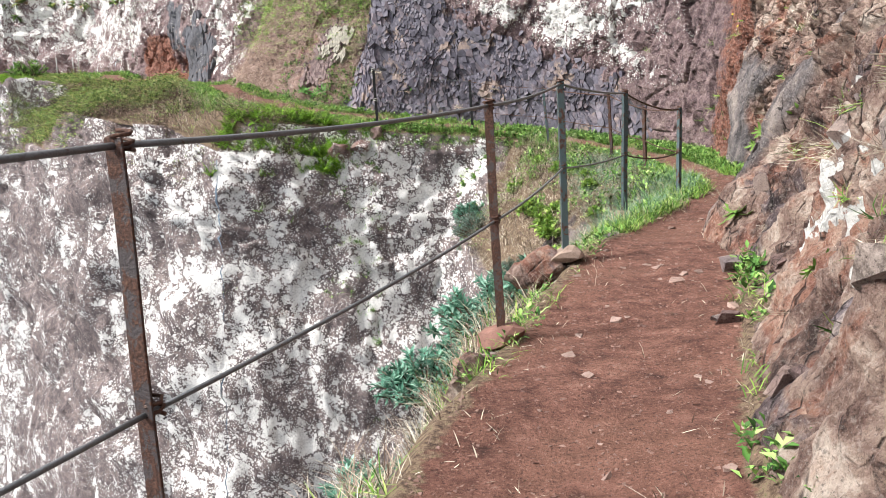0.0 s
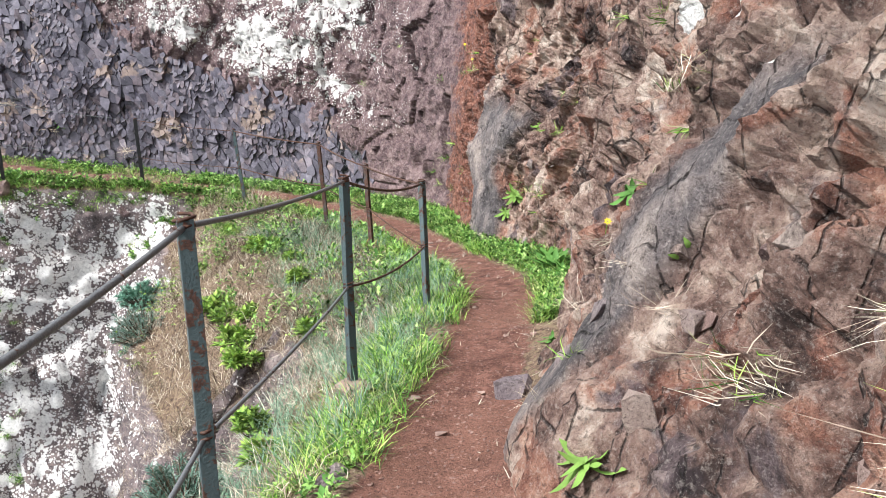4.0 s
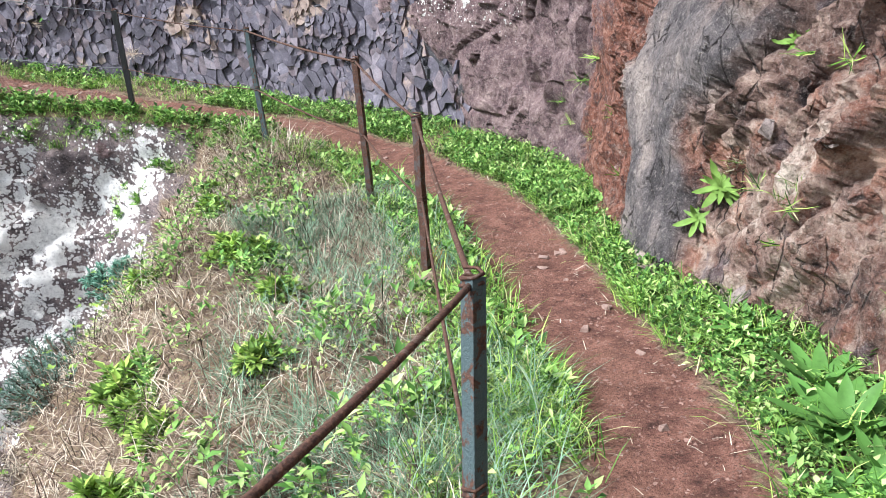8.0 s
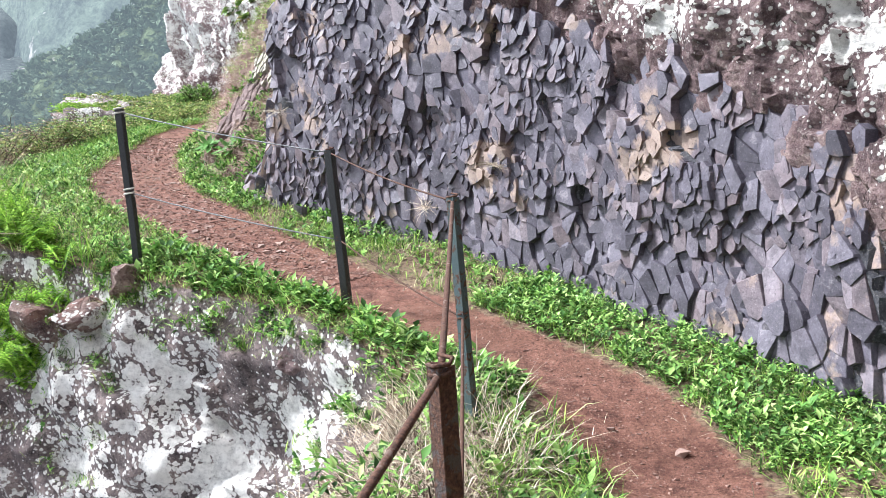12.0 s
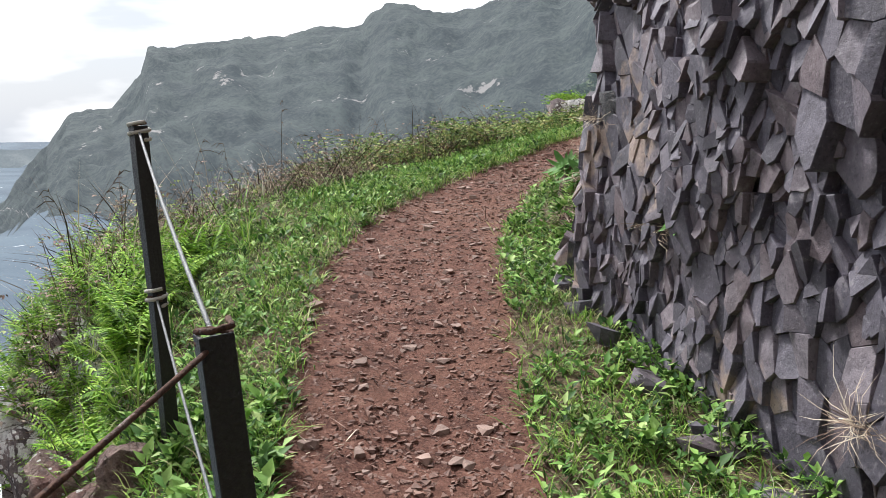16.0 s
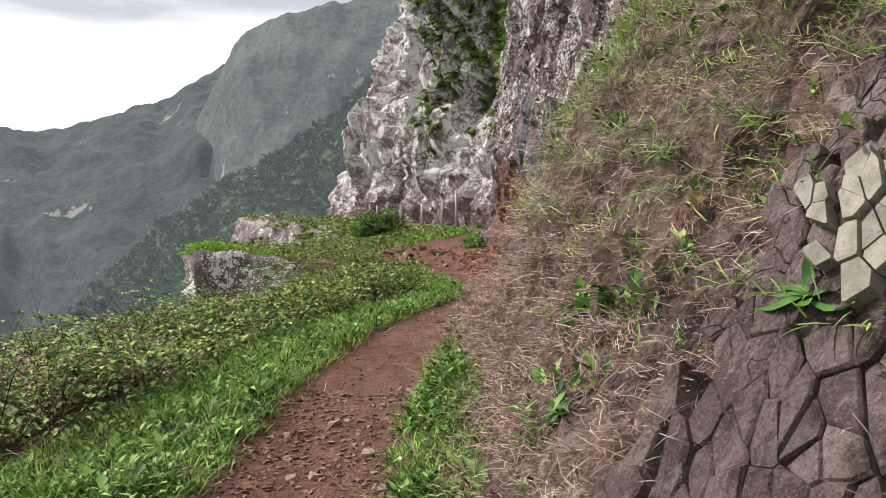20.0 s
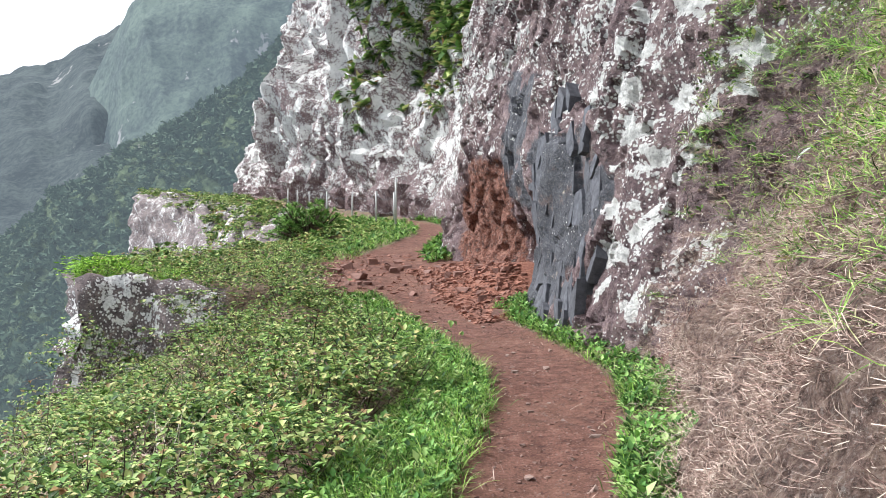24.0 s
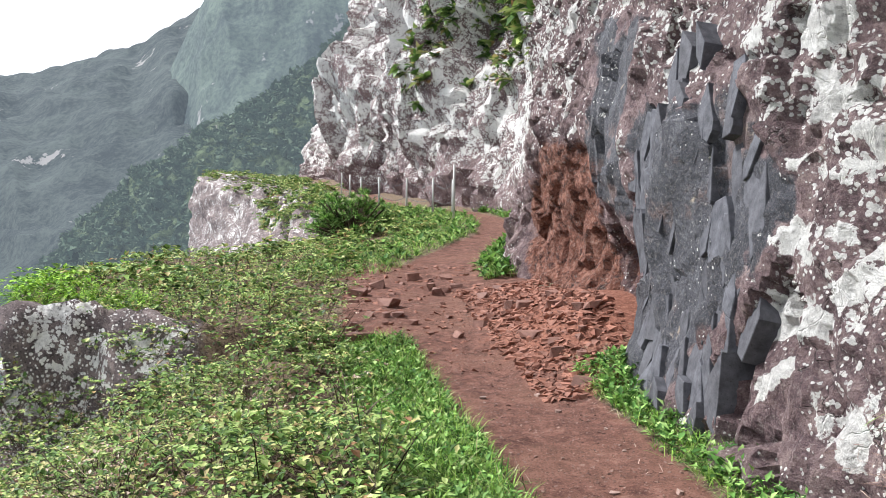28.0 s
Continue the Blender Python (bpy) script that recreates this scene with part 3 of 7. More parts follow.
LEAN_A = [(0, 0.4), (5, 0.42), (6, 0.36), (7, 0.32), (8, 0.26), (9, 0.18), (10, 0.12), (11, 0.2), (12, 0.22), (13, 0.1), (16, 0.04), (20, 0.04), (20.6, 0.45), (22, 0.4), (24, 0.4), (26, 0.42), (27.6, 0.38),
          (28.4, 0.12), (29, 0.06), (30, 0.2), (31, 0.3), (32, 0.25), (34, 0.12), (43, 0.1)]        # at 0.6 m
LEAN_B = [(0, 1.0), (5, 0.95), (6, 0.75), (7, 0.62), (8, 0.5), (9, 0.3), (10, 0.28), (11, 0.4), (12, 0.38), (13, 0.18), (16, 0.02), (20, 0.08), (20.6, 1.1), (22, 0.95), (24, 0.88), (26, 1.0), (27.6, 0.9),
          (28.4, 0.35), (29, 0.28), (30, 0.2), (31, 0.1), (32, 0.15), (34, 0.25), (43, 0.3)]           # at 1.5 m
LEAN_C = [(0, 2.0), (5, 1.7), (7, 1.2), (9, 0.7), (12, 0.65), (14, 0.35), (16, 0.15), (20, 0.25), (20.6, 2.0), (22, 1.8), (24, 1.6), (26, 1.7), (27.6, 1.4), (28.5, 0.7), (30, 0.35), (32, 0.3), (43, 0.7)]  # at 3 m
LEAN_D = [(0, 5.0), (7, 3.8), (10, 2.6), (14, 1.6), (19, 1.4), (20.6, 4.6), (24, 4.2), (27, 3.2), (30, 1.2), (33, 1.2), (36, 1.6), (40, 2.6), (43, 3.0)]  # at 8 m
TALL = [(0, 9.0), (20, 9.0), (26, 10.0), (29, 13.0), (32, 20.0), (36, 30.0), (39, 42.0), (43, 44.0)]


def fractal(p, scale, octaves=4):
    total, gain = 0.0, 1.0
    for _ in range(octaves):
        total += gain * noise.noise(p * scale)
        scale, gain = scale * 2.07, gain * 0.5
    return total


def facets(p, size, tilt, seed=0.0):
    """Height of an angular, broken surface: each cell is a plane with a tilt and a step of its own."""
    q = Vector((p.x / size, p.y / size, p.z / size + seed))
    d, pts = noise.voronoi(q)
    k = noise.cell_vector(pts[0] * 7.31)
    return size * (tilt * (q - pts[0]).dot(k) + 0.55 * k.x), d[1] - d[0]


def sheet(name, grid, attrs, material, smooth=True, label="", category="", close=False):
    """One mesh from a grid of places (rows x columns x 3) with float masks."""
    a, b = grid.shape[:2]
    me = bpy.data.meshes.new(name)
    i = np.arange(a * b).reshape(a, b)
    faces = np.stack([i[:-1, :-1], i[1:, :-1], i[1:, 1:], i[:-1, 1:]], 2).reshape(-1, 4)
    me.vertices.add(a * b)
    me.vertices.foreach_set("co", grid.reshape(-1))
    me.loops.add(faces.size)
    me.loops.foreach_set("vertex_index", faces.reshape(-1).astype(np.int32))
    me.polygons.add(len(faces))
    me.polygons.foreach_set("loop_start", np.arange(0, faces.size, 4, dtype=np.int32))
    me.update(calc_edges=True)
    me.polygons.foreach_set("use_smooth", np.full(len(faces), smooth))
    for key, v in attrs.items():
        at = me.attributes.new(key, "FLOAT", "POINT")
        at.data.foreach_set("value", np.ascontiguousarray(np.broadcast_to(v, (a, b)), dtype=np.float32).reshape(-1))
    me.materials.append(material)
    return tagged(new(name, me), label, category, kind="structure")


def normals(grid):
    du, dv = np.gradient(grid, axis=0), np.gradient(grid, axis=1)
    n = np.cross(du, dv)
    return n / np.maximum(np.linalg.norm(n, axis=2, keepdims=True), 1e-9)


def bell(x, mid, width):
    return np.exp(-((x - mid) / width) ** 2)


def stations(first, last, step):
    """Stations an even walk apart."""
    c = np.linspace(first, last, 4000)
    p, _ = centre(c)
    s = np.r_[0, np.cumsum(np.linalg.norm(np.diff(p, axis=0), axis=1))]
    return np.interp(np.linspace(0, s[-1], int(s[-1] / step) + 2), s, c)


def ground_profile(c):
    """Columns of (offset, rise) from the deep left to the wall's foot."""
    w = table(HALF, c)
    vl, bl, dl, ql = (np.maximum(table(k, c), 0) for k in (VERGE_L, BANK_L, DROP_L, DEEP_L))
    vl = np.maximum(vl, w + 0.12)
    bl, dl = np.maximum(bl, vl + 0.05), np.maximum(dl, np.maximum(bl, vl + 0.05) + 0.05)
    ql = np.maximum(ql, dl + 0.3)
    zz = [np.full_like(c, -128.0) - table(STATION_Z, c), np.full_like(c, -16.0), np.full_like(c, -8.0), table(DROP_LZ, c), table(BANK_LZ, c), table(VERGE_LZ, c), 0 * c + 0.015, 0 * c, 0 * c - 0.015, 0 * c, 0 * c + 0.015,
          0 * c + 0.05, 0 * c + 0.1]
    f = np.maximum(table(FOOT_R, c), w + 0.03)
    oo = [-ql - 14.0, -ql - 0.8, -ql, -dl, -bl, -vl, -w - 0.05, -w * 0.8, 0 * c, w * 0.8, w + 0.02, (w + f) / 2 + 0.02, f + 0.35]
    return np.stack(oo, 1), np.stack(zz, 1)


def ground_at(c, off):
    """Place on the smooth ground at station c (array) and offset to the right."""
    oo, zz = ground_profile(c)
    p, r = centre(c)
    z = np.array([np.interp(o, a, b) for o, a, b in zip(off, oo, zz)])
    return np.stack([p[:, 0] + r[:, 0] * off, p[:, 1] + r[:, 1] * off, p[:, 2] + z], 1)


COUNTS = (10, 8, 24, 34, 16, 12, 5, 9, 9, 5, 5, 6)   # columns between the profile's corners


def relief(x, y):
    """Small ups and downs of the trodden earth and its verges."""
    return 0.02 * noise.noise(Vector((x * 1.7, y * 1.7, 0))) + 0.012 * noise.noise(Vector((x * 6, y * 6, 3)))


def build_ground(name, first, last, step, coarse=1):
    c = stations(first, last, step)
    oo, zz = ground_profile(c)
    o2, z2, k2 = [], [], []
    for k, n in enumerate(COUNTS):
        n = max(1, n // coarse)
        u = np.arange(n) / n
        o2.append(oo[:, k, None] * (1 - u) + oo[:, k + 1, None] * u)
        z2.append(zz[:, k, None] * (1 - u) + zz[:, k + 1, None] * u)
        k2.append(k - 1 + u)
    o2, z2, k2 = np.concatenate(o2 + [oo[:, -1:]], 1), np.concatenate(z2 + [zz[:, -1:]], 1), np.r_[np.concatenate(k2), len(COUNTS) - 1]
    # round the corners of the profile
    for _ in range(2 if coarse == 1 else 1):
        z2[:, 1:-1] = (z2[:, :-2] + 2 * z2[:, 1:-1] + z2[:, 2:]) / 4
    p, r = centre(c)
    g = np.empty((*o2.shape, 3))
    g[..., 0], g[..., 1], g[..., 2] = p[:, 0, None] + r[:, 0, None] * o2, p[:, 1, None] + r[:, 1, None] * o2, p[:, 2, None] + z2
    n = normals(g)
    n *= np.sign(n[:, len(k2) * 2 // 3, 2].mean())
    w = table(HALF, c)[:, None]
    dirt = np.clip((w + 0.1 - np.abs(o2)) / 0.2, 0, 1)
    dirt = np.maximum(dirt, (bell(c, 32, 1.2)[:, None] > 0.4) * (np.abs(o2) < 1.1) * 0.8)
    drop = np.clip((4.0 - k2) / 0.5, 0, 1)[None] * np.ones_like(o2)
    steep = np.clip((0.62 - n[..., 2]) / 0.2, 0, 1) * np.clip((4.2 - k2) / 0.3, 0, 1)[None]
    steep = np.maximum(steep, np.clip((c - 37.5) / 0.5, 0, 1)[:, None] * np.clip((4.6 - k2) / 0.4, 0, 1)[None])
    face = (np.clip((c - 31.42) / 0.06, 0, 1) * np.clip((31.8 - c) / 0.06, 0, 1))[:, None] * np.clip((-o2 - 2.2) / 0.3, 0, 1)
    steep = np.maximum(steep, face)
    lich = steep * np.clip(table([(0, 0.35), (6, 0.45), (12, 0.5), (15, 0.8), (17, 0.85), (21, 0.84), (24, 0.6), (29, 0.5), (31, 0.78), (35, 0.68), (38, 0.6), (43, 0.6)], c), 0, 1)[:, None]
    for i in range(g.shape[0]):
        for j in range(g.shape[1]):
            q = Vector(g[i, j])
            if k2[j] < 4:
                s = drop[i, j]
                h = s * ((0.1 + 0.18 * steep[i, j]) * fractal(q, 0.55, 3) + (0.5 * facets(q, 0.34, 0.8)[0] + (0.35 * facets(q, 1.1, 0.7, 2.0)[0] if c[i] > 22 else 0.0)) * steep[i, j] + 0.05 * noise.noise(q * 9)) + 0.03 * noise.noise(q * 2.5)
            else:
                h = relief(q.x, q.y)
            g[i, j] += n[i, j] * h
    scree = bell(c, 31.0, 0.75)[:, None] * np.clip((o2 + 0.25) / 0.9, 0, 1)
    g[..., 2] += 0.34 * scree * np.clip(o2, 0, 1)
    attrs = {"scree": scree, "dirt": dirt, "rock": steep, "lichen": lich}
    return sheet(name, g, attrs, EARTH, True)


def lattice(i, j, k, seed, salt):
    """Even random numbers for whole-number corners."""
    with np.errstate(over="ignore"):
        x = (i.astype(np.uint32) * np.uint32(73856093)) ^ (j.astype(np.uint32) * np.uint32(19349663)) ^ (k.astype(np.uint32) * np.uint32(83492791))
        x = x ^ np.uint32((seed * 2654435 + salt * 97531357) & 0xFFFFFFFF)
        x = (x ^ (x >> np.uint32(16))) * np.uint32(0x45D9F3B)
        x = (x ^ (x >> np.uint32(16))) * np.uint32(0x45D9F3B)
        x = x ^ (x >> np.uint32(16))
    return x.astype(np.float64) / 4294967295.0


def swell(p, seed=0):
    """Smooth noise, about -1 to 1, at an array of places (... x 3)."""
    base = np.floor(p)
    f = p - base
    b = base.astype(np.int64)
    u = f * f * f * (f * (f * 6 - 15) + 10)
    total = 0.0
    for dx in (0, 1):
        for dy in (0, 1):
            for dz in (0, 1):
                i, j, k = b[..., 0] + dx, b[..., 1] + dy, b[..., 2] + dz
                dot = sum((lattice(i, j, k, seed, a) * 2 - 1) * (f[..., a] - d) for a, d in enumerate((dx, dy, dz)))
                total = total + dot * (u[..., 0] if dx else 1 - u[..., 0]) * (u[..., 1] if dy else 1 - u[..., 1]) * (u[..., 2] if dz else 1 - u[..., 2])
    return total * 1.6


def rugged(p, octaves=4, seed=0, gain=0.5):
    total, amp = 0.0, 1.0
    for o in range(octaves):
        total = total + amp * swell(p * 2.03 ** o, seed + o)
        amp *= gain
    return total


def shards_of(p, size, tilt, seed=0):
    """Height of a surface broken into tilted plane facets; the distance to the nearest joint; a number for each facet."""
    q = p / size
    base = np.floor(q).astype(np.int64)
    d1, d2 = np.full(q.shape[:-1], 9.0), np.full(q.shape[:-1], 9.0)
    rel, ids = np.zeros_like(q), np.zeros_like(q)
    for dx in (-1, 0, 1):
        for dy in (-1, 0, 1):
            for dz in (-1, 0, 1):
                i, j, k = base[..., 0] + dx, base[..., 1] + dy, base[..., 2] + dz
                r = np.stack([lattice(i, j, k, seed, 11 + a) for a in range(3)], -1)
                e = q - (np.stack([i, j, k], -1) + r)
                d = np.sqrt((e * e).sum(-1))
                near = d < d1
                d2 = np.where(near, d1, np.minimum(d2, d))
                d1 = np.where(near, d, d1)
                rel = np.where(near[..., None], e, rel)
                ids = np.where(near[..., None], np.stack([lattice(i, j, k, seed, 31 + a) for a in range(3)], -1) * 2 - 1, ids)
    return size * (tilt * (rel * ids).sum(-1) + 0.5 * ids[..., 0]), (d2 - d1) * size, ids[..., 1]


def flat_map(s, h, dip, stretch, seed):
    """Wall coordinates (along, up) turned to a dip and drawn out along it, a little warped."""
    a = radians(dip)
    p = np.stack([s, h, np.full_like(s, seed * 3.7)], -1)
    s = s + 0.09 * swell(p * 2.1, seed) + 0.03 * swell(p * 7.0, seed)
    h = h + 0.09 * swell(p * 2.1, seed + 9) + 0.03 * swell(p * 7.0, seed + 9)
    return np.stack([(-s * math.cos(a) + h * math.sin(a)) / stretch, s * math.sin(a) + h * math.cos(a), np.full_like(s, 0.37 + seed)], -1)


LEVELS = np.array([-3.2, 0.0, 0.6, 1.5, 3.0, 8.0])


def wall_offset(c, h):
    """How far right of the centre the wall stands at height h over the path (arrays of one shape)."""
    rows = [table(FOOT_R, c) - 0.02, table(FOOT_R, c)] + [table(FOOT_R, c) + table(k, c) for k in (LEAN_A, LEAN_B, LEAN_C, LEAN_D)]
    rows = np.stack(rows, 0)
    out = np.empty_like(h)
    slope = (rows[-1] - rows[-2]) / 5.0 * 0.7
    for i in range(h.shape[0]):
        out[i] = np.interp(h[i], LEVELS, rows[:, i])
        over = h[i] > 8
        out[i][over] = rows[-1, i] + (h[i][over] - 8) * slope[i]
    return out


def wall_map(first, last):
    """Length along the wall's foot, to stations."""
    c = np.linspace(first, last, 2000)
    p, r = centre(c)
    q = p[:, :2] + r * (table(FOOT_R, c) + 0.15)[:, None]
    s = np.r_[0, np.cumsum(np.linalg.norm(np.diff(q, axis=0), axis=1))]
    return c, s


CRUSTS = [(4.82, 0.6, 0.122), (5.02, 0.5, 0.086), (4.62, 0.68, 0.072), (4.2, 0.84, 0.086), (4.05, 0.9, 0.065), (4.38, 0.76, 0.05), (5.12, 0.68, 0.07), (4.98, 0.84, 0.05), (7.7, 1.9, 0.086), (6.16, 0.66, 0.05), (6.3, 1.0, 0.032), (5.55, 1.05, 0.036),
          (6.6, 1.62, 0.043), (6.9, 1.75, 0.036), (3.7, 0.5, 0.072), (3.2, 1.2, 0.086), (5.9, 1.9, 0.036), (4.5, 0.38, 0.043), (5.3, 0.4, 0.036)]     # white lichen crusts on the brown wall: station, height, size
STREAKS = [(28.95 + 0.05 * (k % 2), 0.5 + 0.36 * k, 0.09 + 0.03 * (k % 3)) for k in range(8)] + [(28.85 - 0.11 * k, 0.62 + 0.21 * k, 0.075 + 0.025 * (k % 3)) for k in range(8)]
STREAKS += [(28.42, 0.48, 0.11), (28.5, 2.2, 0.14), (28.1, 2.4, 0.15), (28.66, 1.7, 0.1), (28.5, 2.9, 0.16)]


def masks(c, h, g):
    """What the wall is made of, by station and height."""
    shape = np.broadcast_to(c[:, None], h.shape)
    wob = 0.5 * swell(g * 0.9, 3)
    rag = rugged(g * 3.0, 3, 5)
    s = shape + wob * 0.9 + 0.08 * rag
    z = h + wob * 0.5 + 0.1 * rag
    def zone(a, b, soft=0.35):
        return np.clip((s - a) / soft, 0, 1) * np.clip((b - s) / soft, 0, 1)
    top = np.interp(s, [15.2, 16, 17, 18, 19.5, 20.4], [0.9, 1.5, 1.85, 2.1, 3.2, 4.6])
    basalt = zone(14.6, 20.9, 0.5) * np.clip((top - z) / 0.3, 0, 1)
    basalt = np.maximum(basalt, zone(29.1, 30.4, 0.15) * np.clip((2.2 - z) / 0.4, 0, 1) * 0.8)
    basalt = np.maximum(basalt, zone(30.4, 31.6, 0.3) * np.clip((3.0 - z) / 0.3, 0, 1) * np.clip((z - 1.0) / 0.3, 0, 1) * 0.8)
    brown = zone(-1, 12.9, 0.4) + zone(20.9, 27.6, 0.5) * 0.6
    red = zone(12.1, 13.4, 0.3) * 0.75 + zone(26.9, 28.3, 0.4) * np.clip((0.9 - z) / 0.5, 0, 1) * 0.6
    red = np.maximum(red, zone(31.1, 32.7, 0.3) * np.clip((1.9 - z) / 0.4, 0, 1))
    red = np.maximum(red, zone(30.35, 31.3, 0.2) * np.clip((1.1 - z) / 0.3, 0, 1) * 0.8)
    red = np.maximum(red, zone(2.0, 6.2, 0.8) * np.clip((z - 0.7) / 0.5, 0, 1) * 0.2)
    red = np.maximum(red, zone(9.2, 11.4, 0.4) * 0.4)
    slab = zone(11.45, 12.35, 0.12) * np.clip((1.8 - z) / 0.3, 0, 1)
    rake = shape + 0.47 * h + 0.06 * wob
    slab = np.maximum(slab, np.clip((rake - 7.0) / 0.06, 0, 1) * np.clip((7.5 - rake) / 0.15, 0, 1) * np.clip((1.75 - z) / 0.2, 0, 1))
    soil = zone(20.9, 28.2, 0.3) * np.clip((2.6 + 0.3 * (s - 21) - z) / 0.5, 0, 1) * (1 - zone(22.0, 23.15, 0.15) * np.clip((z - 0.2) / 0.1, 0, 1)) * np.clip((27.4 - s + 0.5 * (0.8 - z)) / 0.3, 0, 1)
    lichen = zone(13.6, 21.0, 0.6) * np.clip((z - top + 0.1) / 0.5, 0, 1) * np.interp(s, [13.6, 14.6, 15.5, 21], [0.15, 0.6, 0.8, 0.86])
    lichen = np.maximum(lichen, zone(27.5, 50, 0.4) * np.interp(z, [0.3, 1.2, 2.5], [0.44, 0.66, 0.74]) * (1 - 0.85 * np.clip(red, 0, 1)) * (1 - 0.7 * basalt) * np.interp(s, [28, 30, 33, 35, 43], [0.97, 0.97, 1.04, 1.19, 1.21]))
    crust = np.full(h.shape, -1.0)
    for a, b, r in CRUSTS + STREAKS:
        dist = np.hypot((shape - a) * 0.95, h - b) + 0.11 * rugged(g * 6.0, 4, 8) * (0.5 + r * 4)
        crust = np.maximum(crust, 1 - dist / r)
    green = zone(36.2, 38.6, 0.8) * bell(z, 6.5, 3.0) * 0.55 + zone(20.9, 26.6, 0.4) * np.clip((z - 1.8) / 0.8, 0, 1) * 0.45
    for m in (brown, basalt, red, slab, soil, lichen, green):
        np.clip(m, 0, 1, out=m)
    return {"crust": crust + 1.0, "brown": brown, "basalt": basalt, "red": red, "slab": slab, "soil": soil, "lichen": lichen, "green": green}


def basalt_swell(g, along, h):
    """The slow ups and downs on which the basalt splinters sit."""
    f1 = shards_of(flat_map(along, h, 108, 1.5, 6), 0.42, 0.9, 61)[0]
    return 0.14 * rugged(g * 0.6, 3, 21) + 0.17 * f1 + 0.03 * rugged(g * 2.5, 3, 62)


def billow(p, octaves=3, seed=0, gain=0.55):
    """Rounded bulges parted by sharp creases."""
    total, amp = 0.0, 1.0
    for o in range(octaves):
        total = total + amp * (np.abs(swell(p * 2.1 ** o, seed + o)) - 0.25)
        amp *= gain
    return total


def build_wall(name, first, last, step, heights, label, rough=1.0, smooth=False):
    c = stations(first, last, step)
    tall = table(TALL, c)
    h = np.asarray(heights)[None] * np.ones((len(c), 1))
    h = np.where(h > 4, 4 + (h - 4) * ((tall - 4) / (max(heights) - 4))[:, None], h)
    o = wall_offset(c, h)
    p, r = centre(c)
    g = np.empty((*h.shape, 3))
    g[..., 0], g[..., 1], g[..., 2] = p[:, 0, None] + r[:, 0, None] * o, p[:, 1, None] + r[:, 1, None] * o, p[:, 2, None] + h
    n = normals(g)
    if (n[..., 0] * -r[:, 0, None] + n[..., 1] * -r[:, 1, None]).mean() < 0:
        n = -n
    cs, ss = wall_map(0, 43)
    along = np.interp(c, cs, ss)[:, None] * np.ones_like(h)
    m = masks(c, h, g)
    b, sl, so = m["basalt"], m["slab"], m["soil"]
    C = c[:, None] * np.ones_like(h)
    d = 0.14 * rugged(g * 0.6, 3, 21)
    tone = np.zeros_like(h)
    if first < 13:
        # dipping, jointed and eroded tuff: large blocks, ledges along the dip, crumbling edges
        upper = np.clip(h - 0.1, 0, 1)
        q = flat_map(along, h, 52, 2.1, 2)
        f1, e1, k1 = shards_of(q, 0.4, 0.8, 41)
        f2, e2, k2 = shards_of(flat_map(along, h, 60, 1.7, 4), 0.15, 0.9, 42)
        f3, e3, k3 = shards_of(flat_map(along, h, 40, 1.4, 5), 0.055, 0.9, 43)
        blocky = np.clip(0.5 + 1.6 * swell(g * 1.1, 44), 0.15, 1)
        ledge = 1 - np.abs(swell(q * np.array([1.1, 6.0, 1.0]), 45))
        w = (0.17 * f1 + blocky * (0.3 * f2 - 0.022 * np.exp(-(e2 / 0.018) ** 2)) - 0.035 * np.exp(-(e1 / 0.03) ** 2)) + 0.03 * ledge
        w += 0.4 * f3 * (1.2 - 0.8 * blocky) + 0.24 * billow(q * np.array([1.7, 2.7, 1.0]), 4, 46) + 0.07 * billow(g * 8, 3, 49) + 0.1 * rugged(g * 1.5, 2, 47)
        d += np.clip((13 - C) / 0.35, 0, 1) * (upper * 0.1 * swell(g * 0.95, 48) + w * (0.35 + 0.65 * upper) * (1 - 0.78 * sl) + 0.05 * sl)
        tone = 0.6 * k1 + 0.4 * k2
    else:
        f1, e1, k1 = shards_of(g * np.array([1, 1, 0.6]), 0.6, 0.6, 51)
        f2, e2, k2 = shards_of(g * np.array([1, 1, 0.75]), 0.17, 0.8, 52)
        w = 0.2 * f1 + 0.3 * f2 - 0.03 * np.exp(-(e1 / 0.04) ** 2) + 0.05 * rugged(g * 3.0, 5, 53, 0.55)
        d += np.clip((C - 13) / 0.35, 0, 1) * (1 - b) * w * (1 - 0.7 * so) * (1 - 0.75 * sl) + so * 0.07 * rugged(g * 3.5, 4, 54, 0.6)
        tone = 0.5 * k1 + 0.5 * k2
    if first < 21 and last > 14:
        # behind the basalt splinters
        d = np.where(C < 25, (1 - b) * d + b * (basalt_swell(g, along, h) - 0.045), d)
    if first < 30 < last:
        # upright blue-grey columns
        f1, e1, k1 = shards_of(np.stack([along, h * 0.3, 0 * h + 0.4], -1) + 0.1 * np.stack([swell(g * 2, 71), 0 * h, 0 * h], -1), 0.3, 0.7, 72)
        f2, e2, k2 = shards_of(flat_map(along, h, 85, 2.6, 9), 0.13, 0.9, 73)
        d = d + b * (0.42 * f1 + 0.08 * f2 + 0.05)
        tone = (1 - b) * tone + b * (0.7 * k1 + 0.15 * k2)
        # a recess of red earth under hanging blocks, flutes down the face
        d = d - 0.1 * m["red"] * (C > 29) + 0.1 * shards_of(g * np.array([1, 1, 0.35]), 0.9, 0.8, 74)[0] * np.clip(h - 1.5, 0, 1) * np.clip((C - 27.5) / 0.6, 0, 1) * np.clip((36 - C) / 0.6, 0, 1)
    far = np.clip((C - 36) / 1.5, 0, 1)
